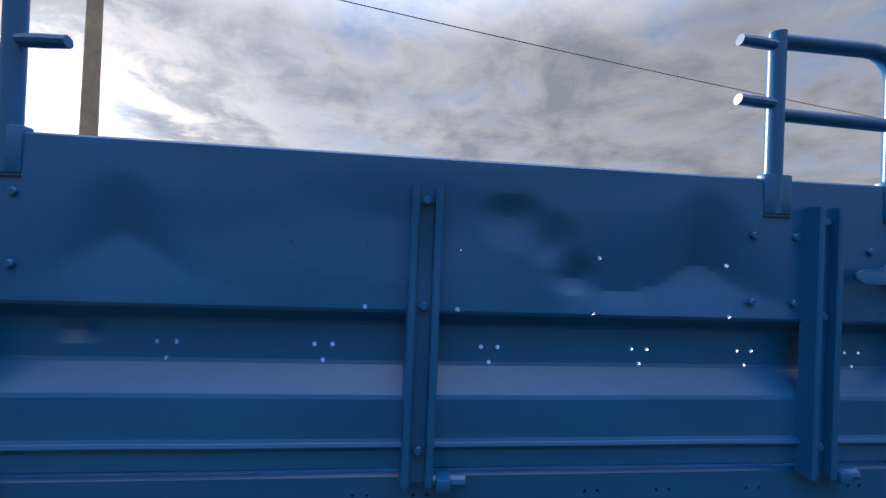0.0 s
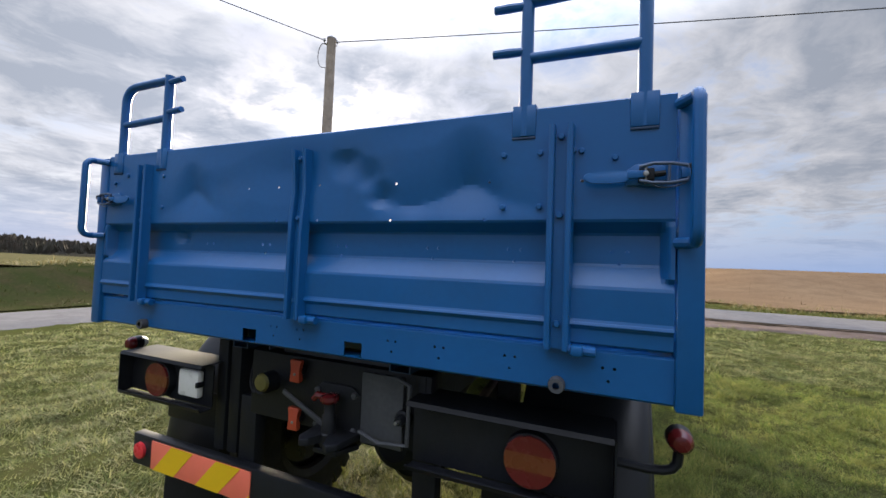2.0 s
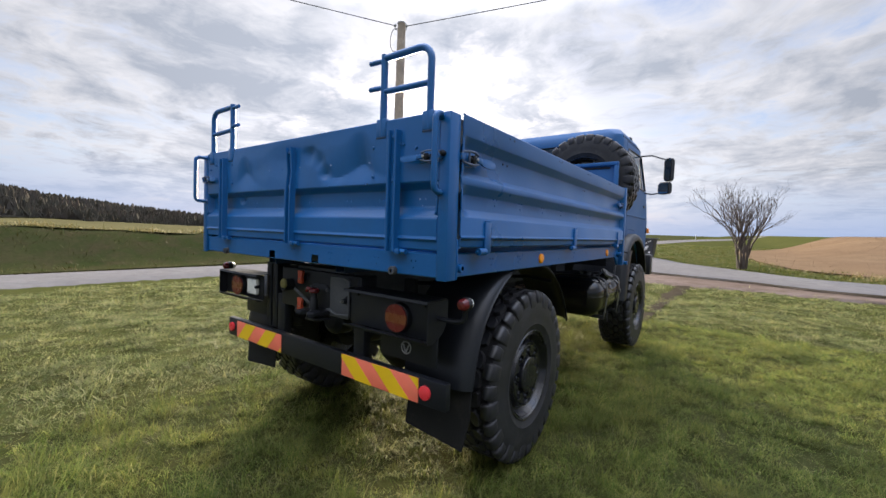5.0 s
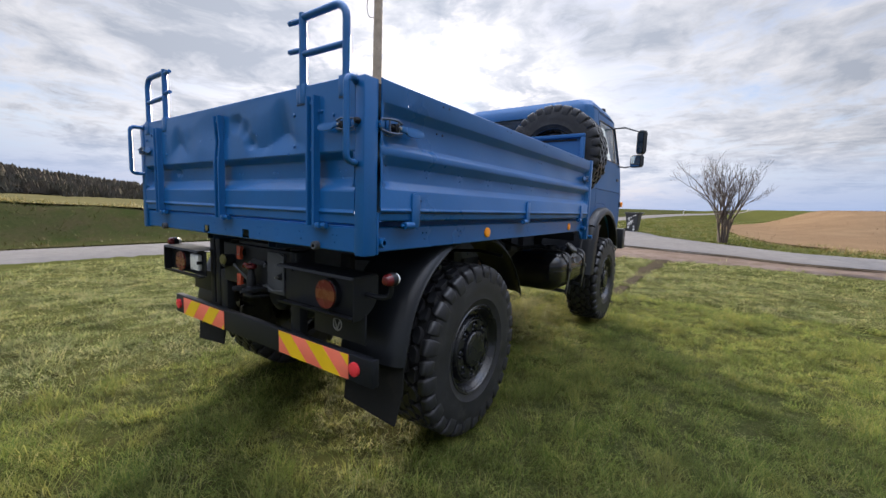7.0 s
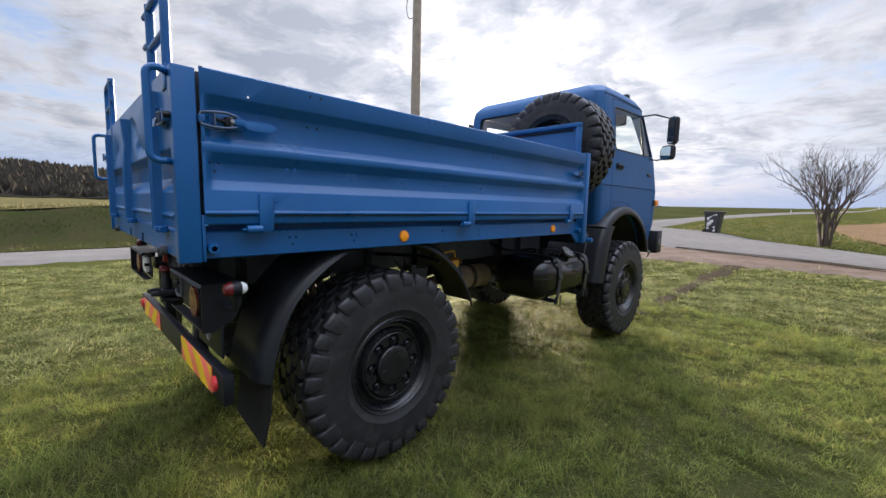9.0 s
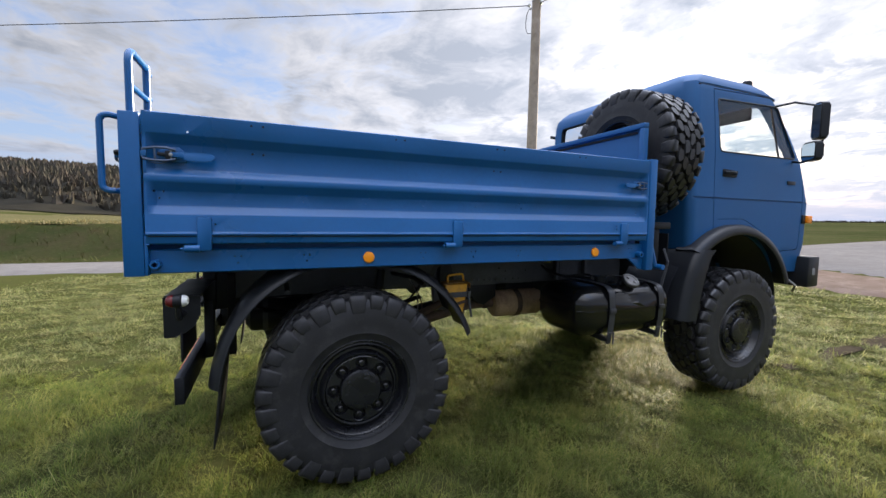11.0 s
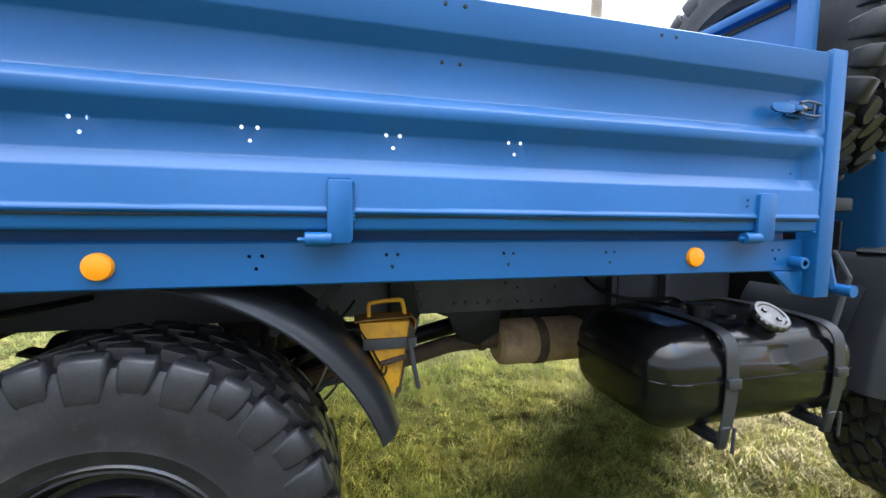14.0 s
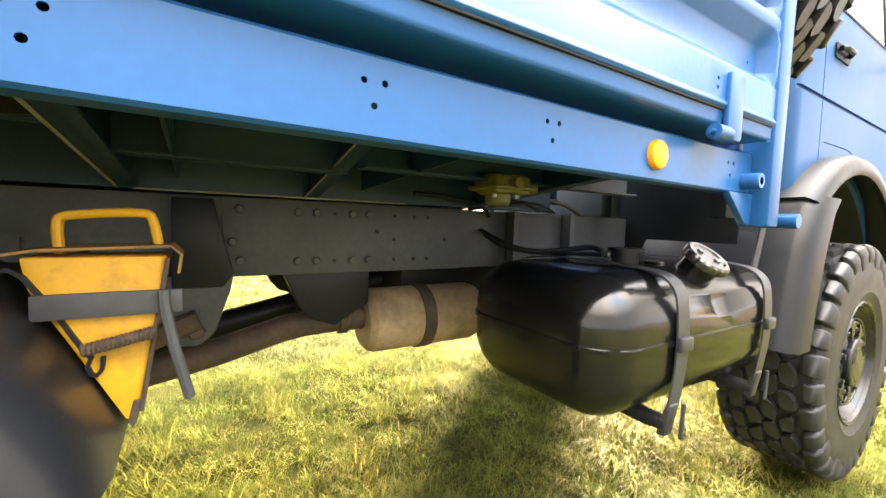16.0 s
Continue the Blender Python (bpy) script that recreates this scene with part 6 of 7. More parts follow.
# wheel arches and flaps
def rear_fender(s):
    cy, cz, R = 1.845, 0.545, 0.803
    xi, xo = CX + s * 0.70, CX + s * 1.132
    over = [(0.125, 0.0), (0.098, 0.001), (0.072, 0.005), (0.048, 0.012), (0.028, 0.023), (0.013, 0.036), (0.003, 0.049), (0.0, 0.057)]
    lip = [(xi, R - 0.004)] + [(xo - s * d, R - h) for d, h in over] + [(xo + s * 0.006, R - 0.060), (xo + s * 0.005, R - 0.064)]
    lip += [(xo - s * (d + 0.006), R - h - 0.006) for d, h in over[::-1]] + [(xi, R - 0.011)]
    b = bmesh.new()
    rings = []
    for t in np.linspace(20, 172, 52):
        a = radians(t)
        inner = CX + s * (0.80 - 0.10 * float(smooth(75, 110, t)))
        swell = 0.032 * float(smooth(88, 118, t) * smooth(172, 135, t))
        rings.append([b.verts.new((inner if x == xi else x, cy + (r + swell) * math.cos(a), cz + (r + swell) * math.sin(a))) for x, r in lip])
    n = len(lip)
    for p, q in zip(rings, rings[1:]):
        for i in range(n):
            b.faces.new((p[i], p[(i + 1) % n], q[(i + 1) % n], q[i]))
    b.faces.new(rings[0])
    b.faces.new(rings[-1][::-1])
    fender = part("rear_fender", b, GUARD, truck, "rounded black plastic rear mudguard", angle=45)
    for y in (1.45, 2.25):
        part("fender_stay", tube([(CX + s * 0.36, y, 1.12), (CX + s * 0.9, y, 1.16), (CX + s * 1.1, y, 1.14)], 0.014, 8), BLACK, fender)
    x0, x1 = CX + s * 0.70, CX + s * 1.10
    f = bmesh.new()
    front = [(x0, 1.125, 0.82), (x1 + s * 0.02, 1.125, 0.82), (x1 + s * 0.03, 1.10, 0.50), (x1, 1.075, 0.325), (x0, 1.08, 0.36), (x0, 1.10, 0.52)]
    fa = [f.verts.new(p) for p in front]
    fb = [f.verts.new((p[0], p[1] + 0.008, p[2])) for p in front]
    f.faces.new(fa)
    f.faces.new(fb[::-1])
    for i in range(6):
        f.faces.new((fa[i], fa[(i + 1) % 6], fb[(i + 1) % 6], fb[i]))
    part("mudflap", f, RUBBER, truck, "slanted black rubber mudflap")


for s in (1, -1):
    rear_fender(s)

# rear lamps and underrun bar
YR = 0.905


def round_lamp(x, z, parent, y):
    """A round three-part lens with its dark rim; y: the plane that it is fixed to."""
    r = 0.075
    for lo, hi, mt in ((-1.0, -0.36, RED), (-0.36, 0.30, DIM_AMBER), (0.30, 1.0, RED)):
        outline = []
        for h in np.linspace(lo, hi, 9):
            outline.append((x + r * math.sqrt(max(0, 1 - h * h)) + 1e-4, z + r * h))
        for h in np.linspace(hi, lo, 9):
            outline.append((x - r * math.sqrt(max(0, 1 - h * h)) - 1e-4, z + r * h))
        part("lens", prism(outline, "y", y - 0.042, y - 0.01, 0.0), mt, parent, "amber middle lens" if mt is DIM_AMBER else "red lens")
    part("lamp_rim", lathe([(r - 0.002, y - 0.034), (r + 0.004, y - 0.030), (r + 0.006, y), (r, y)], (x, 0, z), "y", 32), BLACK, parent)


def lamp_carrier(x0, x1, end, lamp_x, z0, z1, name):
    """An open-backed steel box: rear plate, top and bottom lips and a rounded end plate."""
    y0, y1 = YR - 0.045, YR + 0.012
    ob = part("lamp_panel", box(x0, x1, y1, y1 + 0.006, z0 + 0.005, z1 - 0.005, 0.001), BLACK, truck, name)
    part("panel_top", sheet_along([(y0, z1 - 0.010), (y0 + 0.004, z1), (YR + 0.12, z1 + 0.002)], "x", x0, x1, 0.005, 1), BLACK, ob)
    part("panel_lip", sheet_along([(y1, z0), (y0 + 0.004, z0), (y0, z0 + 0.012)], "x", x0, x1, 0.005, 1), BLACK, ob)
    plate = [(y0 - 0.002, z1), (YR + 0.12, z1), (YR + 0.12, z1 - 0.10), (YR + 0.09, z0 + 0.05), (YR + 0.04, z0 + 0.012), (y0 + 0.03, z0 - 0.002), (y0 - 0.002, z0)]
    part("panel_end", prism(plate, "x", end - 0.003, end + 0.003), BLACK, ob)
    round_lamp(lamp_x, (z0 + z1) / 2 - 0.006, ob, y1)
    for dx in (0.06, x1 - x0 - 0.06):
        part("panel_bolt", bolt((x0 + dx, y1, z1 - 0.03), 0.009, 0.008), BLACK, ob)
    return ob


lamp_carrier(0.475, 1.10, 1.104, 0.873, 0.925, 1.135, "black steel lamp carrier")
left_box = lamp_carrier(-1.055, -0.50, -1.058, -0.815, 0.930, 1.118, "black steel lamp carrier with a white reversing lamp")
lamp = box(-0.682, -0.552, YR - 0.020, YR + 0.012, 0.968, 1.086, 0.012)
part("reverse_lamp", lamp, WHITE_LENS, left_box, "square white reversing lamp")
part("reverse_clip", box(-0.562, -0.546, YR - 0.026, YR + 0.006, 1.016, 1.040, 0.004), BLACK, left_box)


def position_marker(x, z, s):
    arm = tube([(x - s * 0.16, 0.945, 1.05), (x - s * 0.05, 0.95, 1.045), (x - s * 0.005, 0.955, 1.06), (x, 0.955, z - 0.03)], 0.013, 10, smooth_bends=1)
    ob = part("marker_arm", arm, BLACK, truck)
    part("marker_body", lathe([(0, -0.022), (0.03, -0.022), (0.034, -0.005), (0.034, 0.012), (0.028, 0.02), (0, 0.02)], (x, 0.955, z), "y", 18), BLACK, ob)
    part("marker_lens", lathe([(0.032, -0.018), (0.030, -0.034), (0.02, -0.048), (0, -0.054)], (x, 0.955, z), "y", 18), RED, ob, "red marker lens")
    part("marker_lens", lathe([(0.029, 0.018), (0.027, 0.03), (0.018, 0.042), (0, 0.046)], (x, 0.955, z), "y", 18), WHITE_LENS, ob, "white marker lens")


position_marker(1.262, 1.142, 1)
position_marker(-1.10, 1.142, -1)

bar = part("underrun_bar", box(-1.005, 1.19, YR + 0.006, YR + 0.052, 0.592, 0.734, 0.006), BLACK, truck, "black underrun bar with warning plates")


def warning_plate(x0, x1, z0, z1, lean, start):
    y = YR + 0.004
    base = part("warning_plate", box(x0, x1, y - 0.003, y + 0.003, z0, z1, 0.001), PLATE_ORANGE, bar, "salmon and yellow striped warning plate")
    h, pitch = z1 - z0, 0.283
    k = -2
    while k < 5:
        a = x0 + start + k * pitch
        b = a + pitch * 0.5
        quad = [(a, z0), (b, z0), (b + lean * h, z1), (a + lean * h, z1)]
        for edge, keep in ((x0, 1), (x1, -1)):
            out = []
            for i in range(len(quad)):
                p, q = quad[i], quad[(i + 1) % len(quad)]
                pin, qin = (p[0] - edge) * keep >= 0, (q[0] - edge) * keep >= 0
                if pin:
                    out.append(p)
                if pin != qin:
                    t = (edge - p[0]) / (q[0] - p[0])
                    out.append((edge, p[1] + t * (q[1] - p[1])))
            quad = out
            if len(quad) < 3:
                break
        if len(quad) > 2:
            part("stripe", prism(quad, "y", y - 0.0045, y - 0.002), PLATE_YELLOW, base, "yellow diagonal stripe")
        k += 1


warning_plate(-0.863, -0.243, 0.596, 0.722, 0.95, 0.02)
warning_plate(0.412, 1.018, 0.598, 0.728, -1.15, 0.125)
for x in (1.063, -0.945):
    part("round_reflector", lathe([(0, YR - 0.012), (0.02, YR - 0.011), (0.036, YR - 0.006), (0.038, YR + 0.01), (0, YR + 0.01)], (x, 0, 0.662), "y", 24), REFLEX, bar, "round red reflector")
for x in (-0.33, 0.50):
    part("bar_bracket", box(x - 0.045, x + 0.045, YR + 0.0525, YR + 0.11, 0.62, 1.0, 0.006), BLACK, bar)
part("bar_apron", box(-0.95, -0.42, 1.03, 1.042, 0.78, 0.94, 0.004), BLACK, truck)
apron = part("lamp_apron", box(0.715, 1.115, 0.930, 0.942, 0.790, 0.945, 0.004), BLACK, truck, "black plate with a round grey badge")
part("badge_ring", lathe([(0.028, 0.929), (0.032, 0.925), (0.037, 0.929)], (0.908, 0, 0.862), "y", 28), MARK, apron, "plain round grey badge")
part("badge_mark", prism([(0.886, 0.878), (0.893, 0.878), (0.908, 0.843), (0.923, 0.878), (0.930, 0.878), (0.912, 0.834), (0.904, 0.834)], "y", 0.926, 0.931), MARK, apron)
for k in range(4):
    part("marking_bar", box(0.846 + 0.032 * k, 0.870 + 0.032 * k, 0.926, 0.931, 0.905, 0.919, 0.001), MARK, apron)

# hitch and rear of the frame
part("rear_crossbeam", box(-0.32, 0.52, 0.955, 1.03, 0.93, 1.20, 0.01), BLACK, truck)
part("hitch_plate", box(0.245, 0.42, 0.938, 0.956, 0.93, 1.185, 0.006), FRAME, truck)
part("hitch_frame", tube([(0.25, 0.925, 0.975), (0.34, 0.915, 0.955), (0.452, 0.915, 0.968), (0.455, 0.915, 1.17), (0.40, 0.918, 1.188)], 0.008, 8), FRAME, truck)
plug = lathe([(0, 0.895), (0.014, 0.895), (0.018, 0.905), (0.018, 0.922), (0.028, 0.926), (0.030, 0.945), (0, 0.945)], (0.425, 0, 1.05), "y", 14)
part("cable_plug", plug, BLACK, truck)
part("plug_pin", lathe([(0, 0.875), (0.006, 0.877), (0.007, 0.897), (0, 0.897)], (0.425, 0, 1.05), "y", 8), STEEL, truck, "bare metal plug pin")
hitch = part("tow_hitch", lathe([(0, 0.905), (0.026, 0.905), (0.034, 0.925), (0.032, 0.96), (0.026, 0.965), (0.026, 1.02), (0.020, 1.03), (0.020, 1.075), (0, 1.08)], (0.14, 0.895, 0), "z", 18), BLACK, truck, "black tow coupling")
jaw = prism([(0.05, 0.955), (0.25, 0.955), (0.232, 0.83), (0.205, 0.80), (0.178, 0.815), (0.165, 0.87), (0.135, 0.88), (0.115, 0.815), (0.088, 0.80), (0.062, 0.83)], "z", 0.935, 0.962, 0.006)
part("hitch_jaw", jaw, BLACK, hitch)
part("hitch_jaw", prism([(0.06, 0.955), (0.24, 0.955), (0.20, 0.86), (0.10, 0.86)], "z", 0.895, 0.915, 0.006), BLACK, hitch)
part("hitch_knob", lathe([(0, 1.068), (0.030, 1.070), (0.036, 1.080), (0.034, 1.094), (0.016, 1.10), (0, 1.102)], (0.14, 0.895, 0), "z", 16), RED, hitch, "faded red hitch knob")
part("knob_ear", tube([(0.14, 0.895, 1.085), (0.09, 0.885, 1.092), (0.075, 0.885, 1.075)], [0.012, 0.014, 0.012], 8), RED, hitch, "faded red knob ear")
part("hitch_rod", prism([(-0.10, 1.062), (-0.092, 1.078), (0.115, 0.985), (0.108, 0.965)], "y", 0.905, 0.914, 0.002), FRAME, hitch)
part("hitch_flange", prism([(0.03, 0.93), (0.21, 0.93), (0.24, 0.97), (0.24, 1.09), (0.20, 1.12), (0.06, 1.12), (0.02, 1.08)], "y", 0.945, 0.956, 0.004), BLACK, hitch)
for bx, bz in ((0.045, 0.96), (0.215, 0.96), (0.045, 1.09), (0.215, 1.09)):
    part("hitch_bolt", bolt((bx, 0.945, bz), 0.013, 0.012), FRAME, hitch)
for z in (1.15, 0.965):
    bone = [(-0.027, -0.044), (0.020, -0.044), (0.024, -0.034), (0.014, -0.006), (0.016, 0.012), (0.028, 0.036), (0.024, 0.044), (-0.028, 0.044), (-0.030, 0.034), (-0.018, 0.010), (-0.018, -0.010), (-0.029, -0.034)]
    cap = part("hose_cap", prism([(-0.05 + a, z + b) for a, b in bone], "y", 0.918, 0.938, 0.004), TAG_ORANGE, truck, "orange-red hose cap")
    part("cap_screw", bolt((-0.052, 0.918, z - 0.012), 0.006, 0.004), STEEL, cap)
    part("hose_coupling", lathe([(0, 0.936), (0.022, 0.936), (0.024, 0.96), (0, 0.96)], (-0.05, 0, z), "y", 14), BLACK, truck)
socket = part("trailer_socket", lathe([(0.030, 0.890), (0.038, 0.888), (0.042, 0.90), (0.042, 0.96), (0, 0.96), (0, 0.905), (0.030, 0.905)], (-0.20, 0, 1.085), "y", 18), BLACK, truck)
part("socket_lid", lathe([(0, 0.872), (0.030, 0.876), (0.036, 0.886), (0.033, 0.890), (0, 0.890)], (-0.185, 0, 1.095), "y", 16), VALVE, socket, "dull olive socket lid")
part("socket_cable", tube([(-0.22, 0.93, 1.06), (-0.28, 0.94, 1.02), (-0.34, 0.97, 1.06), (-0.36, 1.02, 1.16)], 0.009, 8, smooth_bends=2), BLACK, socket)
for x in (-0.5, -0.42):
    part("lamp_bracket", box(x - 0.03, x + 0.03, 0.96, 1.10, 0.74, 1.22, 0.006), BLACK, truck)
part("lamp_bracket", box(0.46, 0.50, 0.95, 1.10, 0.93, 1.2, 0.006), BLACK, truck)
for s in (1, -1):
    part("inner_guard", box(*sorted((CX + s * 0.62, CX + s * 0.70)), 1.12, 1.16, 0.70, 1.2, 0.006), RUBBER, truck)

# chock bracket
br = box(0.988, 0.998, 2.495, 2.675, 1.008, 1.045, 0.002)
part("chock_bracket", br, FRAME, truck)
channel = sheet_along([(2.425, 1.098), (2.432, 1.082), (2.445, 1.076), (2.474, 1.078), (2.486, 1.068), (2.515, 1.02), (2.548, 0.955), (2.556, 0.945), (2.551, 0.932), (2.556, 0.918), (2.566, 0.914), (2.574, 0.925), (2.576, 0.945)], "x", 0.885, 0.990, 0.006, 1)
part("chock_channel", channel, BLACK, truck, "folded black chock channel")
part("channel_web", prism([(2.44, 1.072), (2.48, 1.06), (2.545, 0.945), (2.545, 0.90), (2.50, 0.93)], "x", 0.885, 0.893, 0.0), BLACK, truck)
part("chock_latch", tube([(1.003, 2.650, 1.045), (1.006, 2.652, 1.02), (1.003, 2.664, 0.95), (0.992, 2.684, 0.862)], 0.0085, 8), FRAME, truck)
coil = [(1.005 + 0.008 * math.sin(a), 2.552 + 0.0009 * a, 0.962 + 0.0002 * a + 0.008 * math.cos(a)) for a in np.arange(0, 96, 0.7)]
part("bracket_spring", tube(coil, 0.0028, 5), RUST, truck, "rusty coil spring")


def wheel_chock():
    root = empty("wheel_chock", 0.945, 2.58, 0.83)
    b = prism([(2.482, 1.098), (2.655, 1.098), (2.65, 1.06), (2.616, 0.845), (2.606, 0.828), (2.598, 0.84), (2.49, 1.05)], "x", 0.90, 0.983, 0.005)
    part("chock_body", b, YELLOW, root)
    part("chock_top", sheet_along([(2.468, 1.10), (2.50, 1.106), (2.66, 1.112), (2.672, 1.10), (2.668, 1.07)], "x", 0.893, 0.99, 0.004, 1), CHIPPED, root, "rusty rolled lip")
    part("chock_handle", tube([(0.945, 2.518, 1.10), (0.945, 2.515, 1.15), (0.945, 2.525, 1.16), (0.945, 2.625, 1.168), (0.945, 2.634, 1.158), (0.945, 2.642, 1.11)], 0.0075, 10, smooth_bends=2), YELLOW, root)
    part("chock_tip", prism([(2.608, 0.868), (2.619, 0.868), (2.612, 0.832), (2.606, 0.822), (2.601, 0.836)], "x", 0.897, 0.986, 0.002), RUST, root, "rusty worn tip")
    part("chock_edge", tube([(0.987, 2.655, 1.094), (0.987, 2.650, 1.06), (0.987, 2.618, 0.85)], 0.004, 6), RUST, root, "rusty folded edge")
    tagged(root, "chipped yellow steel wheel chock held in its bracket", "wheel chock")


wheel_chock()


# ---- the cab ----
CABX = 0.105


def cab_loft(inset=0.0):
    """Closed cab body: rounded outlines stacked from the sill to the roof."""
    # height, half width, rear, front, corner radius
    rows = [(1.06, 0.955, 5.98, 6.60, 0.06), (1.30, 0.975, 4.83, 6.65, 0.07), (1.34, 0.98, 4.81, 6.655, 0.07), (1.78, 0.985, 4.79, 6.665, 0.08), (1.80, 0.983, 4.79, 6.66, 0.08), (2.18, 0.985, 4.78, 6.50, 0.09), (2.50, 0.975, 4.78, 6.24, 0.09), (2.74, 0.958, 4.78, 6.04, 0.10), (2.82, 0.945, 4.79, 5.97, 0.11), (2.865, 0.92, 4.82, 5.92, 0.13), (2.908, 0.88, 4.86, 5.86, 0.15), (2.94, 0.74, 4.98, 5.72, 0.2)]
    rows[0] = (1.06, 0.955, 4.85, 6.60, 0.06)
    bm = bmesh.new()
    rings = []
    for i, (z, w, y0, y1, r) in enumerate(rows):
        z = z + (inset if i == 0 else -inset if i > 7 else 0)
        w, y0, y1, r = w - inset, y0 + inset, y1 - inset, max(0.02, r - inset * 0.5)
        ring = []
        for cx, cy, a0 in ((w - r, y1 - r, 0), (-w + r, y1 - r, 90), (-w + r, y0 + r, 180), (w - r, y0 + r, 270)):
            for t in range(0, 91, 15):
                a = radians(a0 + t)
                ring.append(bm.verts.new((CABX + cx + r * math.cos(a), cy + r * math.sin(a), z)))
        rings.append(ring)
    n = len(rings[0])
    for a, b in zip(rings, rings[1:]):
        for k in range(n):
            bm.faces.new((a[k], a[(k + 1) % n], b[(k + 1) % n], b[k]))
    bm.faces.new(rings[0][::-1])
    bm.faces.new(rings[-1])
    return bm


def rounded(poly, r, steps=4):
    """A flat outline with its corners rounded."""
    out = []
    n = len(poly)
    for i in range(n):
        p, c, q = (Vector(poly[(i - 1) % n]), Vector(poly[i]), Vector(poly[(i + 1) % n]))
        a, b = c + (p - c).normalized() * r, c + (q - c).normalized() * r
        for k in range(steps + 1):
            t = k / steps
            out.append(tuple((1 - t) ** 2 * a + 2 * t * (1 - t) * c + t * t * b))
    return out


SIDE_WINDOW = rounded([(5.15, 2.215), (6.33, 2.225), (6.005, 2.715), (5.10, 2.685)], 0.045)
DOOR = rounded([(5.13, 1.42), (5.05, 2.765), (6.03, 2.79), (6.47, 2.18), (6.52, 1.80), (6.50, 1.30), (6.06, 1.28), (5.84, 1.50), (5.55, 1.605), (5.16, 1.60)], 0.03)


def arch_outline(R):
    return [(5.385 + R * math.cos(radians(t)), 0.62 + R * math.sin(radians(t))) for t in range(0, 360, 9)]


def build_cab():
    shell = meshed("cab", cab_loft(), CAB_BLUE)
    shell.materials.append(INSIDE)
    shell = carve(shell, cab_loft(0.045))
    cuts = bmesh.new()
    prism(SIDE_WINDOW, "x", -2, 2, bm=cuts)
    shell = carve(shell, cuts)
    shell = carve(shell, prism(rounded([(CABX - 0.80, 2.33), (CABX + 0.80, 2.33), (CABX + 0.78, 2.72), (CABX - 0.78, 2.72)], 0.06), "y", 4.5, 5.2))
    shell = carve(shell, prism(rounded([(CABX - 0.86, 2.24), (CABX + 0.86, 2.24), (CABX + 0.80, 2.76), (CABX - 0.80, 2.76)], 0.06), "y", 5.9, 7.0))
    shell = carve(shell, prism(arch_outline(0.86), "x", -2, 2))
    grown = [((y - 5.8) * 1.012 + 5.8, (z - 2.05) * 1.010 + 2.05) for y, z in DOOR]
    body = carve(shell.copy(), prism(grown, "x", CABX + 0.86, CABX + 1.2))
    body = carve(body, prism(grown, "x", CABX - 1.2, CABX - 0.86))
    # swage line along the side
    groove = bmesh.new()
    for s in (1, -1):
        box(CABX + s * 0.972, CABX + s * 1.05, 4.70, 6.62, 1.777, 1.797, 0, bm=groove)
    body = carve(body, groove)
    for me in (body,):
        me.shade_smooth()
        me.set_sharp_from_angle(angle=radians(28))
    cab = part("cab", body, None, truck, "blue forward-control truck cab")
    for s in (1, -1):
        a, b = sorted((CABX + s * 0.86, CABX + s * 1.2))
        door_me = carve(shell.copy(), prism(DOOR, "x", a, b), "INTERSECT")
        g = bmesh.new()
        box(CABX + s * 0.972, CABX + s * 1.05, 4.70, 6.62, 1.777, 1.797, 0, bm=g)
        door_me = carve(door_me, g)
        door_me.shade_smooth()
        door_me.set_sharp_from_angle(angle=radians(28))
        part("cab_door", door_me, None, cab, "closed blue cab door")
        x = CABX + s * 0.985
        # glass leans with the upper cab side
        pane = bmesh.new()
        vs = [pane.verts.new((CABX + s * (0.975 - 0.05 * (z - 2.22)), y, z)) for y, z in SIDE_WINDOW]
        pane.faces.new(vs)
        ob = part("side_window", pane, GLASS, cab, "clear side window")
        ob.visible_shadow = False
        rim = bmesh.new()
        tube([(CABX + s * (0.983 - 0.05 * (z - 2.22)), y, z) for y, z in SIDE_WINDOW + SIDE_WINDOW[:1]], 0.007, 6, rim)
        part("window_seal", rim, GUARD, cab, "black rubber window seal")
        part("window_divider", tube([(CABX + s * 0.972, 6.06, 2.23), (CABX + s * 0.945, 5.93, 2.70)], 0.010, 6), GUARD, cab)
        h = prism(rounded([(5.20, 1.99), (5.40, 1.99), (5.42, 2.05), (5.20, 2.06)], 0.015), "x", x - s * 0.003, x + s * 0.006, 0.002)
        part("handle_cup", h, BLACK, cab, "dark recessed handle cup")
        part("door_handle", tube([(x + s * 0.018, 5.215, 2.025), (x + s * 0.03, 5.24, 2.028), (x + s * 0.03, 5.34, 2.03), (x + s * 0.012, 5.37, 2.025)], 0.013, 8), GUARD, cab, "black door handle")
        part("side_badge", box(*sorted((x + s * 0.0, x + s * 0.006)), 6.22, 6.36, 1.965, 2.0, 0.002), GUARD, cab, "small dark badge")
        part("indicator", box(*sorted((x - s * 0.03, x + s * 0.03)), 6.58, 6.68, 1.575, 1.655, 0.012), AMBER, cab, "orange turn indicator")
        part("indicator_base", box(*sorted((x - s * 0.05, x + s * 0.01)), 6.53, 6.59, 1.57, 1.66, 0.006), GUARD, cab)
        # arch trim
        arch = bmesh.new()
        R = 0.89
        lip = [(x - s * 0.12, R), (x + s * 0.06, R + 0.005), (x + s * 0.098, R - 0.02), (x + s * 0.11, R - 0.07), (x + s * 0.10, R - 0.09), (x + s * 0.085, R - 0.06), (x + s * 0.05, R - 0.03), (x - s * 0.12, R - 0.03)]
        rings = []
        for t in np.linspace(22, 132, 34):
            a = radians(t)
            yy, zz = 5.385 + 0.0, 0.655
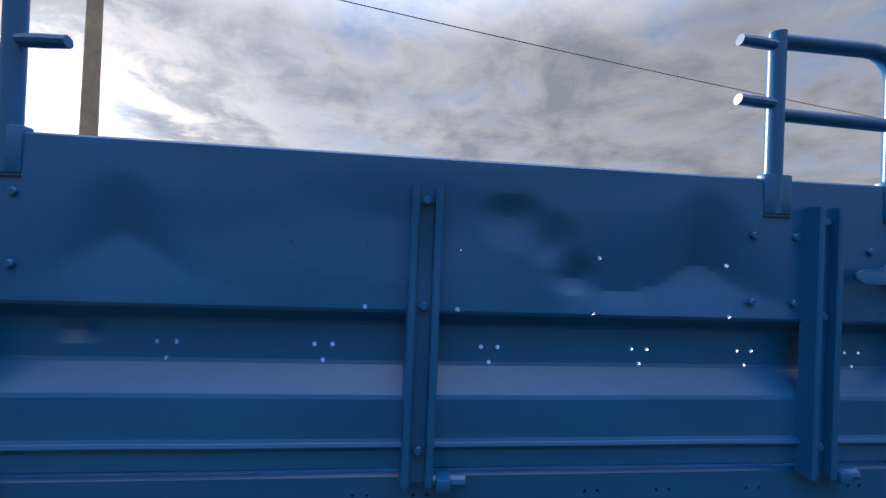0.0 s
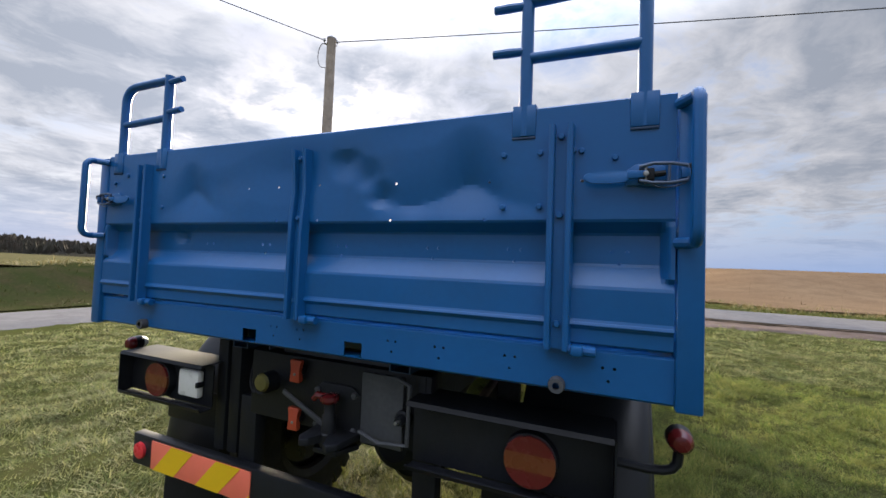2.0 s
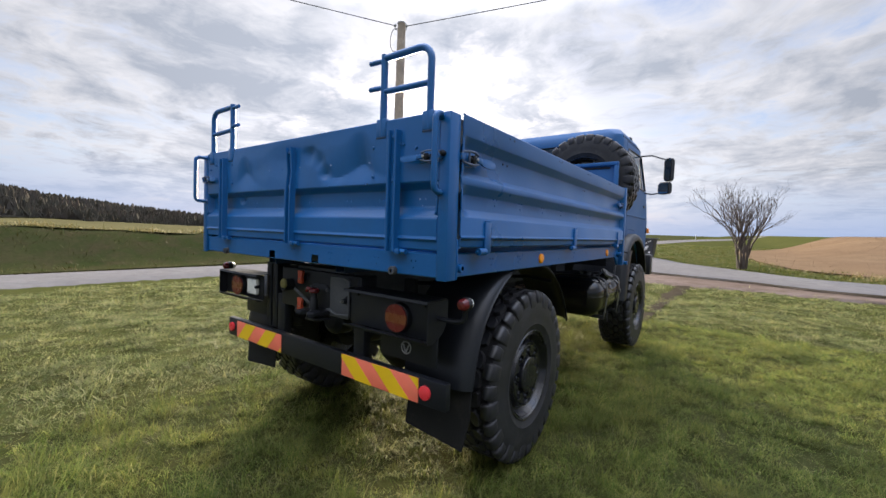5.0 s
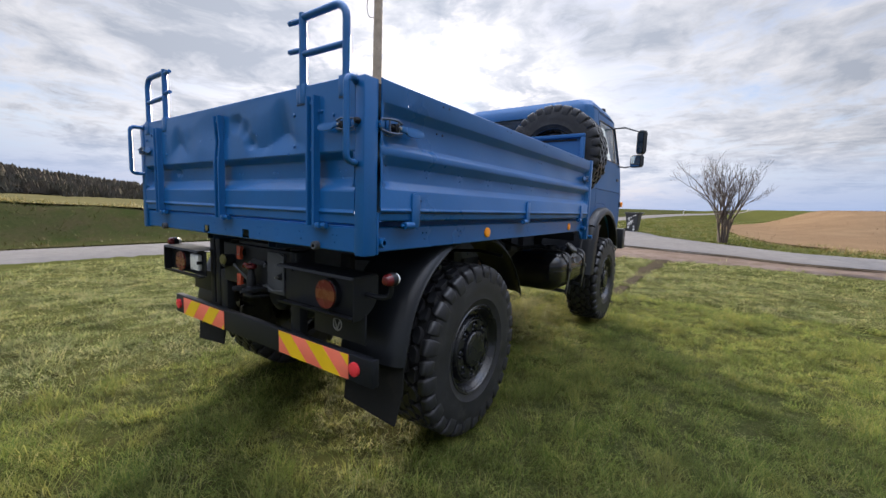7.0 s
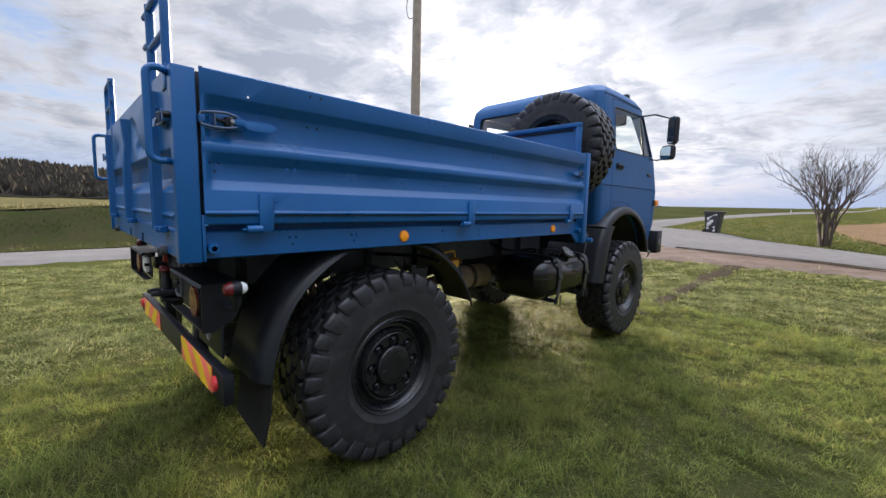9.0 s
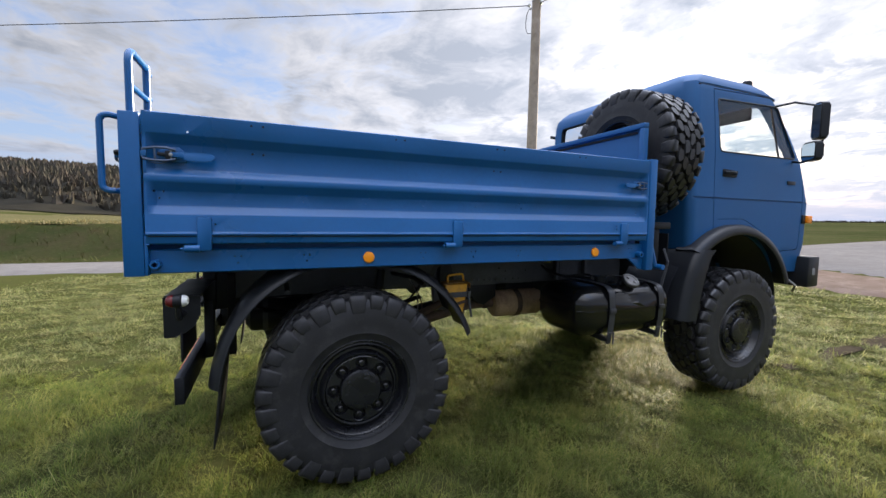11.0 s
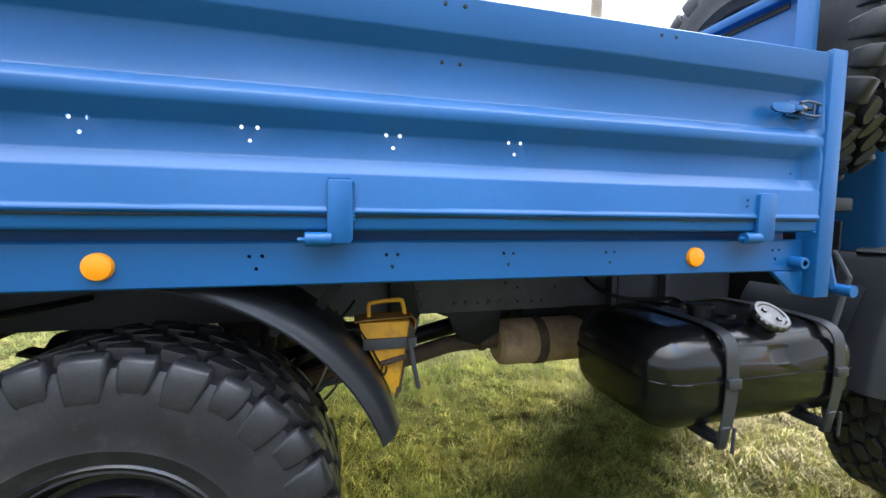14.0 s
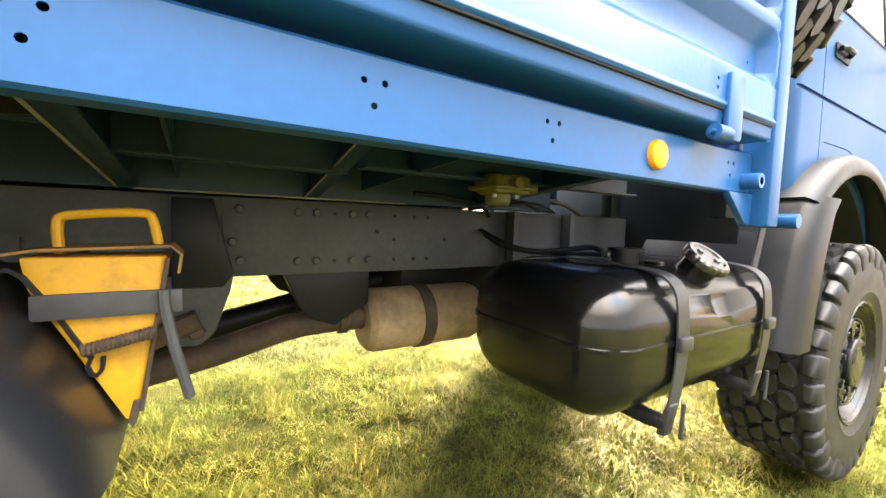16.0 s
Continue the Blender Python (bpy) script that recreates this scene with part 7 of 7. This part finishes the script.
            rings.append([arch.verts.new((px, yy + r * math.cos(a), zz + r * math.sin(a))) for px, r in lip])
        n = len(lip)
        for p, q in zip(rings, rings[1:]):
            for i in range(n):
                arch.faces.new((p[i], p[(i + 1) % n], q[(i + 1) % n], q[i]))
        arch.faces.new(rings[0])
        arch.faces.new(rings[-1][::-1])
        part("arch_trim", arch, GUARD, cab, "black plastic wheel-arch trim", angle=45)
        lin = sheet_along([(5.385 + 0.845 * math.cos(radians(t)), 0.64 + 0.845 * math.sin(radians(t))) for t in range(10, 171, 10)], "x", *sorted((CABX + s * 0.45, CABX + s * 0.96)), 0.008, 1)
        part("arch_liner", lin, BLACK, cab)
        # flap behind the front wheel
        fl = bmesh.new()
        prof = [(5.0, 1.32), (4.94, 1.26), (4.87, 1.08), (4.82, 0.88), (4.79, 0.70)]
        rows = []
        for y, z in prof:
            row = [(CABX + s * 0.56, y - 0.16, z), (CABX + s * 1.04, y - 0.18, z + 0.01), (CABX + s * 1.085, y - 0.155, z + 0.005), (CABX + s * 1.105, y - 0.10, z), (CABX + s * 1.105, y + 0.0, z), (CABX + s * 1.09, y + 0.0, z), (CABX + s * 1.075, y - 0.10, z), (CABX + s * 0.56, y - 0.13, z)]
            rows.append([fl.verts.new(p) for p in row])
        for p, q in zip(rows, rows[1:]):
            for i in range(8):
                fl.faces.new((p[i], p[(i + 1) % 8], q[(i + 1) % 8], q[i]))
        fl.faces.new(rows[0])
        fl.faces.new(rows[-1][::-1])
        part("front_flap", fl, GUARD, truck, "black plastic splash guard", angle=45)
        part("guard_stay", tube([(CABX + s * 1.02, 4.42, 0.98), (CABX + s * 1.02, 4.50, 1.22), (CABX + s * 0.9, 4.60, 1.32)], 0.011, 8), STRAP, truck)
        # mirrors
        mx = CABX + s * 1.36
        arm = tube([(CABX + s * 0.93, 5.98, 2.72), (CABX + s * 1.1, 6.02, 2.73), (mx, 5.96, 2.62), (mx, 5.96, 2.18), (CABX + s * 1.1, 6.2, 2.17), (CABX + s * 0.965, 6.30, 2.20)], 0.011, 8)
        mirror_arm = part("mirror_arm", arm, GUARD, cab, "thin black mirror arm")
        for z0, z1, w, shift in ((2.325, 2.655, 0.058, -0.012), (2.14, 2.312, 0.088, -0.055)):
            cx = mx + s * shift
            hs = prism(rounded([(cx - w, z0), (cx + w, z0), (cx + w, z1), (cx - w, z1)], 0.035), "y", 5.90, 5.965, 0.012)
            turn = Matrix.Translation((cx, 5.93, 0)) @ pose(0, 0, 0, 0, 0, -s * 30) @ Matrix.Translation((-cx, -5.93, 0))
            part("mirror_housing", hs, GUARD, mirror_arm, "black mirror housing", turn)
            gl = prism(rounded([(cx - w + 0.012, z0 + 0.012), (cx + w - 0.012, z0 + 0.012), (cx + w - 0.012, z1 - 0.012), (cx - w + 0.012, z1 - 0.012)], 0.028), "y", 5.8965, 5.899)
            part("mirror_glass", gl, MIRROR, mirror_arm, "mirror glass", turn)
    for name, y0, y1, zs in (("rear_window", 4.812, 4.816, (2.31, 2.74)), ("windscreen", 6.42, 6.03, (2.22, 2.78))):
        pane = bmesh.new()
        ring = [pane.verts.new(p) for p in ((CABX - 0.83, y0, zs[0]), (CABX + 0.83, y0, zs[0]), (CABX + 0.80, y1, zs[1]), (CABX - 0.80, y1, zs[1]))]
        pane.faces.new(ring)
        ob = part(name, pane, GLASS, cab, "clear cab glass")
        ob.visible_shadow = False
    seal = rounded([(CABX - 0.80, 2.33), (CABX + 0.80, 2.33), (CABX + 0.78, 2.72), (CABX - 0.78, 2.72)], 0.06)
    part("rear_seal", tube([(x, 4.80, z) for x, z in seal + seal[:1]], 0.014, 6), GUARD, cab, "black rubber window seal")
    # drip rails along the roof sides, bending down the front pillars
    for s in (1, -1):
        rail = [(4.86, 2.800), (4.95, 2.806), (5.5, 2.808), (5.86, 2.806), (5.97, 2.785)]
        part("roof_gutter", tube([(CABX + s * 0.944, y, z) for y, z in rail], 0.009, 8), CAB_BLUE, cab)
        # thin black tube drawn as the shadow below the drip rail
        part("gutter_shadow", tube([(CABX + s * 0.945, y, z - 0.014) for y, z in rail], 0.006, 6), BLACK, cab, "black line painted as the shadow under the gutter")
    part("roof_lamp", lathe([(0, 2.97), (0.03, 2.965), (0.045, 2.95), (0.05, 2.88), (0, 2.88)], (CABX + 0.83, 5.72, 0), "z", 16), GUARD, cab, "dark clearance lamp")
    part("rear_vent", tube([(CABX - 0.93, 4.80, 2.64), (CABX - 0.99, 4.78, 2.66)], 0.02, 8), GUARD, cab)
    for s in (-1, 1):
        part("seat_back", box(CABX + s * 0.48 - 0.24, CABX + s * 0.48 + 0.24, 4.92, 5.04, 1.5, 2.34, 0.05), INSIDE, cab, "grey cab seat")
    part("dashboard", box(CABX - 0.92, CABX + 0.92, 6.05, 6.40, 1.7, 2.14, 0.06), INSIDE, cab)
    wheel_ring = [(CABX - 0.46 + 0.22 * math.cos(a), 5.88 + 0.13 * math.sin(a), 2.14 + 0.17 * math.sin(a)) for a in np.linspace(0, 2 * math.pi, 28)]
    part("steering_wheel", tube(wheel_ring, 0.014, 8), GUARD, cab)
    part("sun_visor", box(CABX + 0.25, CABX + 0.78, 5.90, 5.93, 2.62, 2.75, 0.012), GUARD, cab)
    part("cab_floor", box(CABX - 0.90, CABX + 0.90, 4.86, 6.55, 1.50, 1.53, 0.004), BLACK, cab)
    # added black plate: hides the cab wall, stands for the dark space there
    part("dark_backing", box(CABX - 0.92, CABX + 0.86, 4.69, 4.705, 0.98, 1.46, 0.004), BLACK, truck)
    part("cab_mount", box(CABX - 0.5, CABX + 0.5, 4.84, 5.0, 1.1, 1.3, 0.02), BLACK, truck)
    bumper = part("front_bumper", box(CABX - 1.08, CABX + 1.08, 6.54, 6.74, 0.90, 1.225, 0.02), GUARD, truck, "black steel front bumper")
    part("bumper_badge", box(CABX + 1.079, CABX + 1.084, 6.60, 6.65, 1.03, 1.10, 0.001), MARK, bumper)
    part("tow_ring", tube([(CABX + 0.95, 6.40, 0.99), (CABX + 1.02, 6.44, 0.92), (CABX + 0.98, 6.48, 0.85)], 0.012, 8), STEEL, bumper)
    part("engine", box(CABX - 0.4, CABX + 0.4, 4.9, 6.3, 0.85, 1.5, 0.08), BLACK, truck)


build_cab()
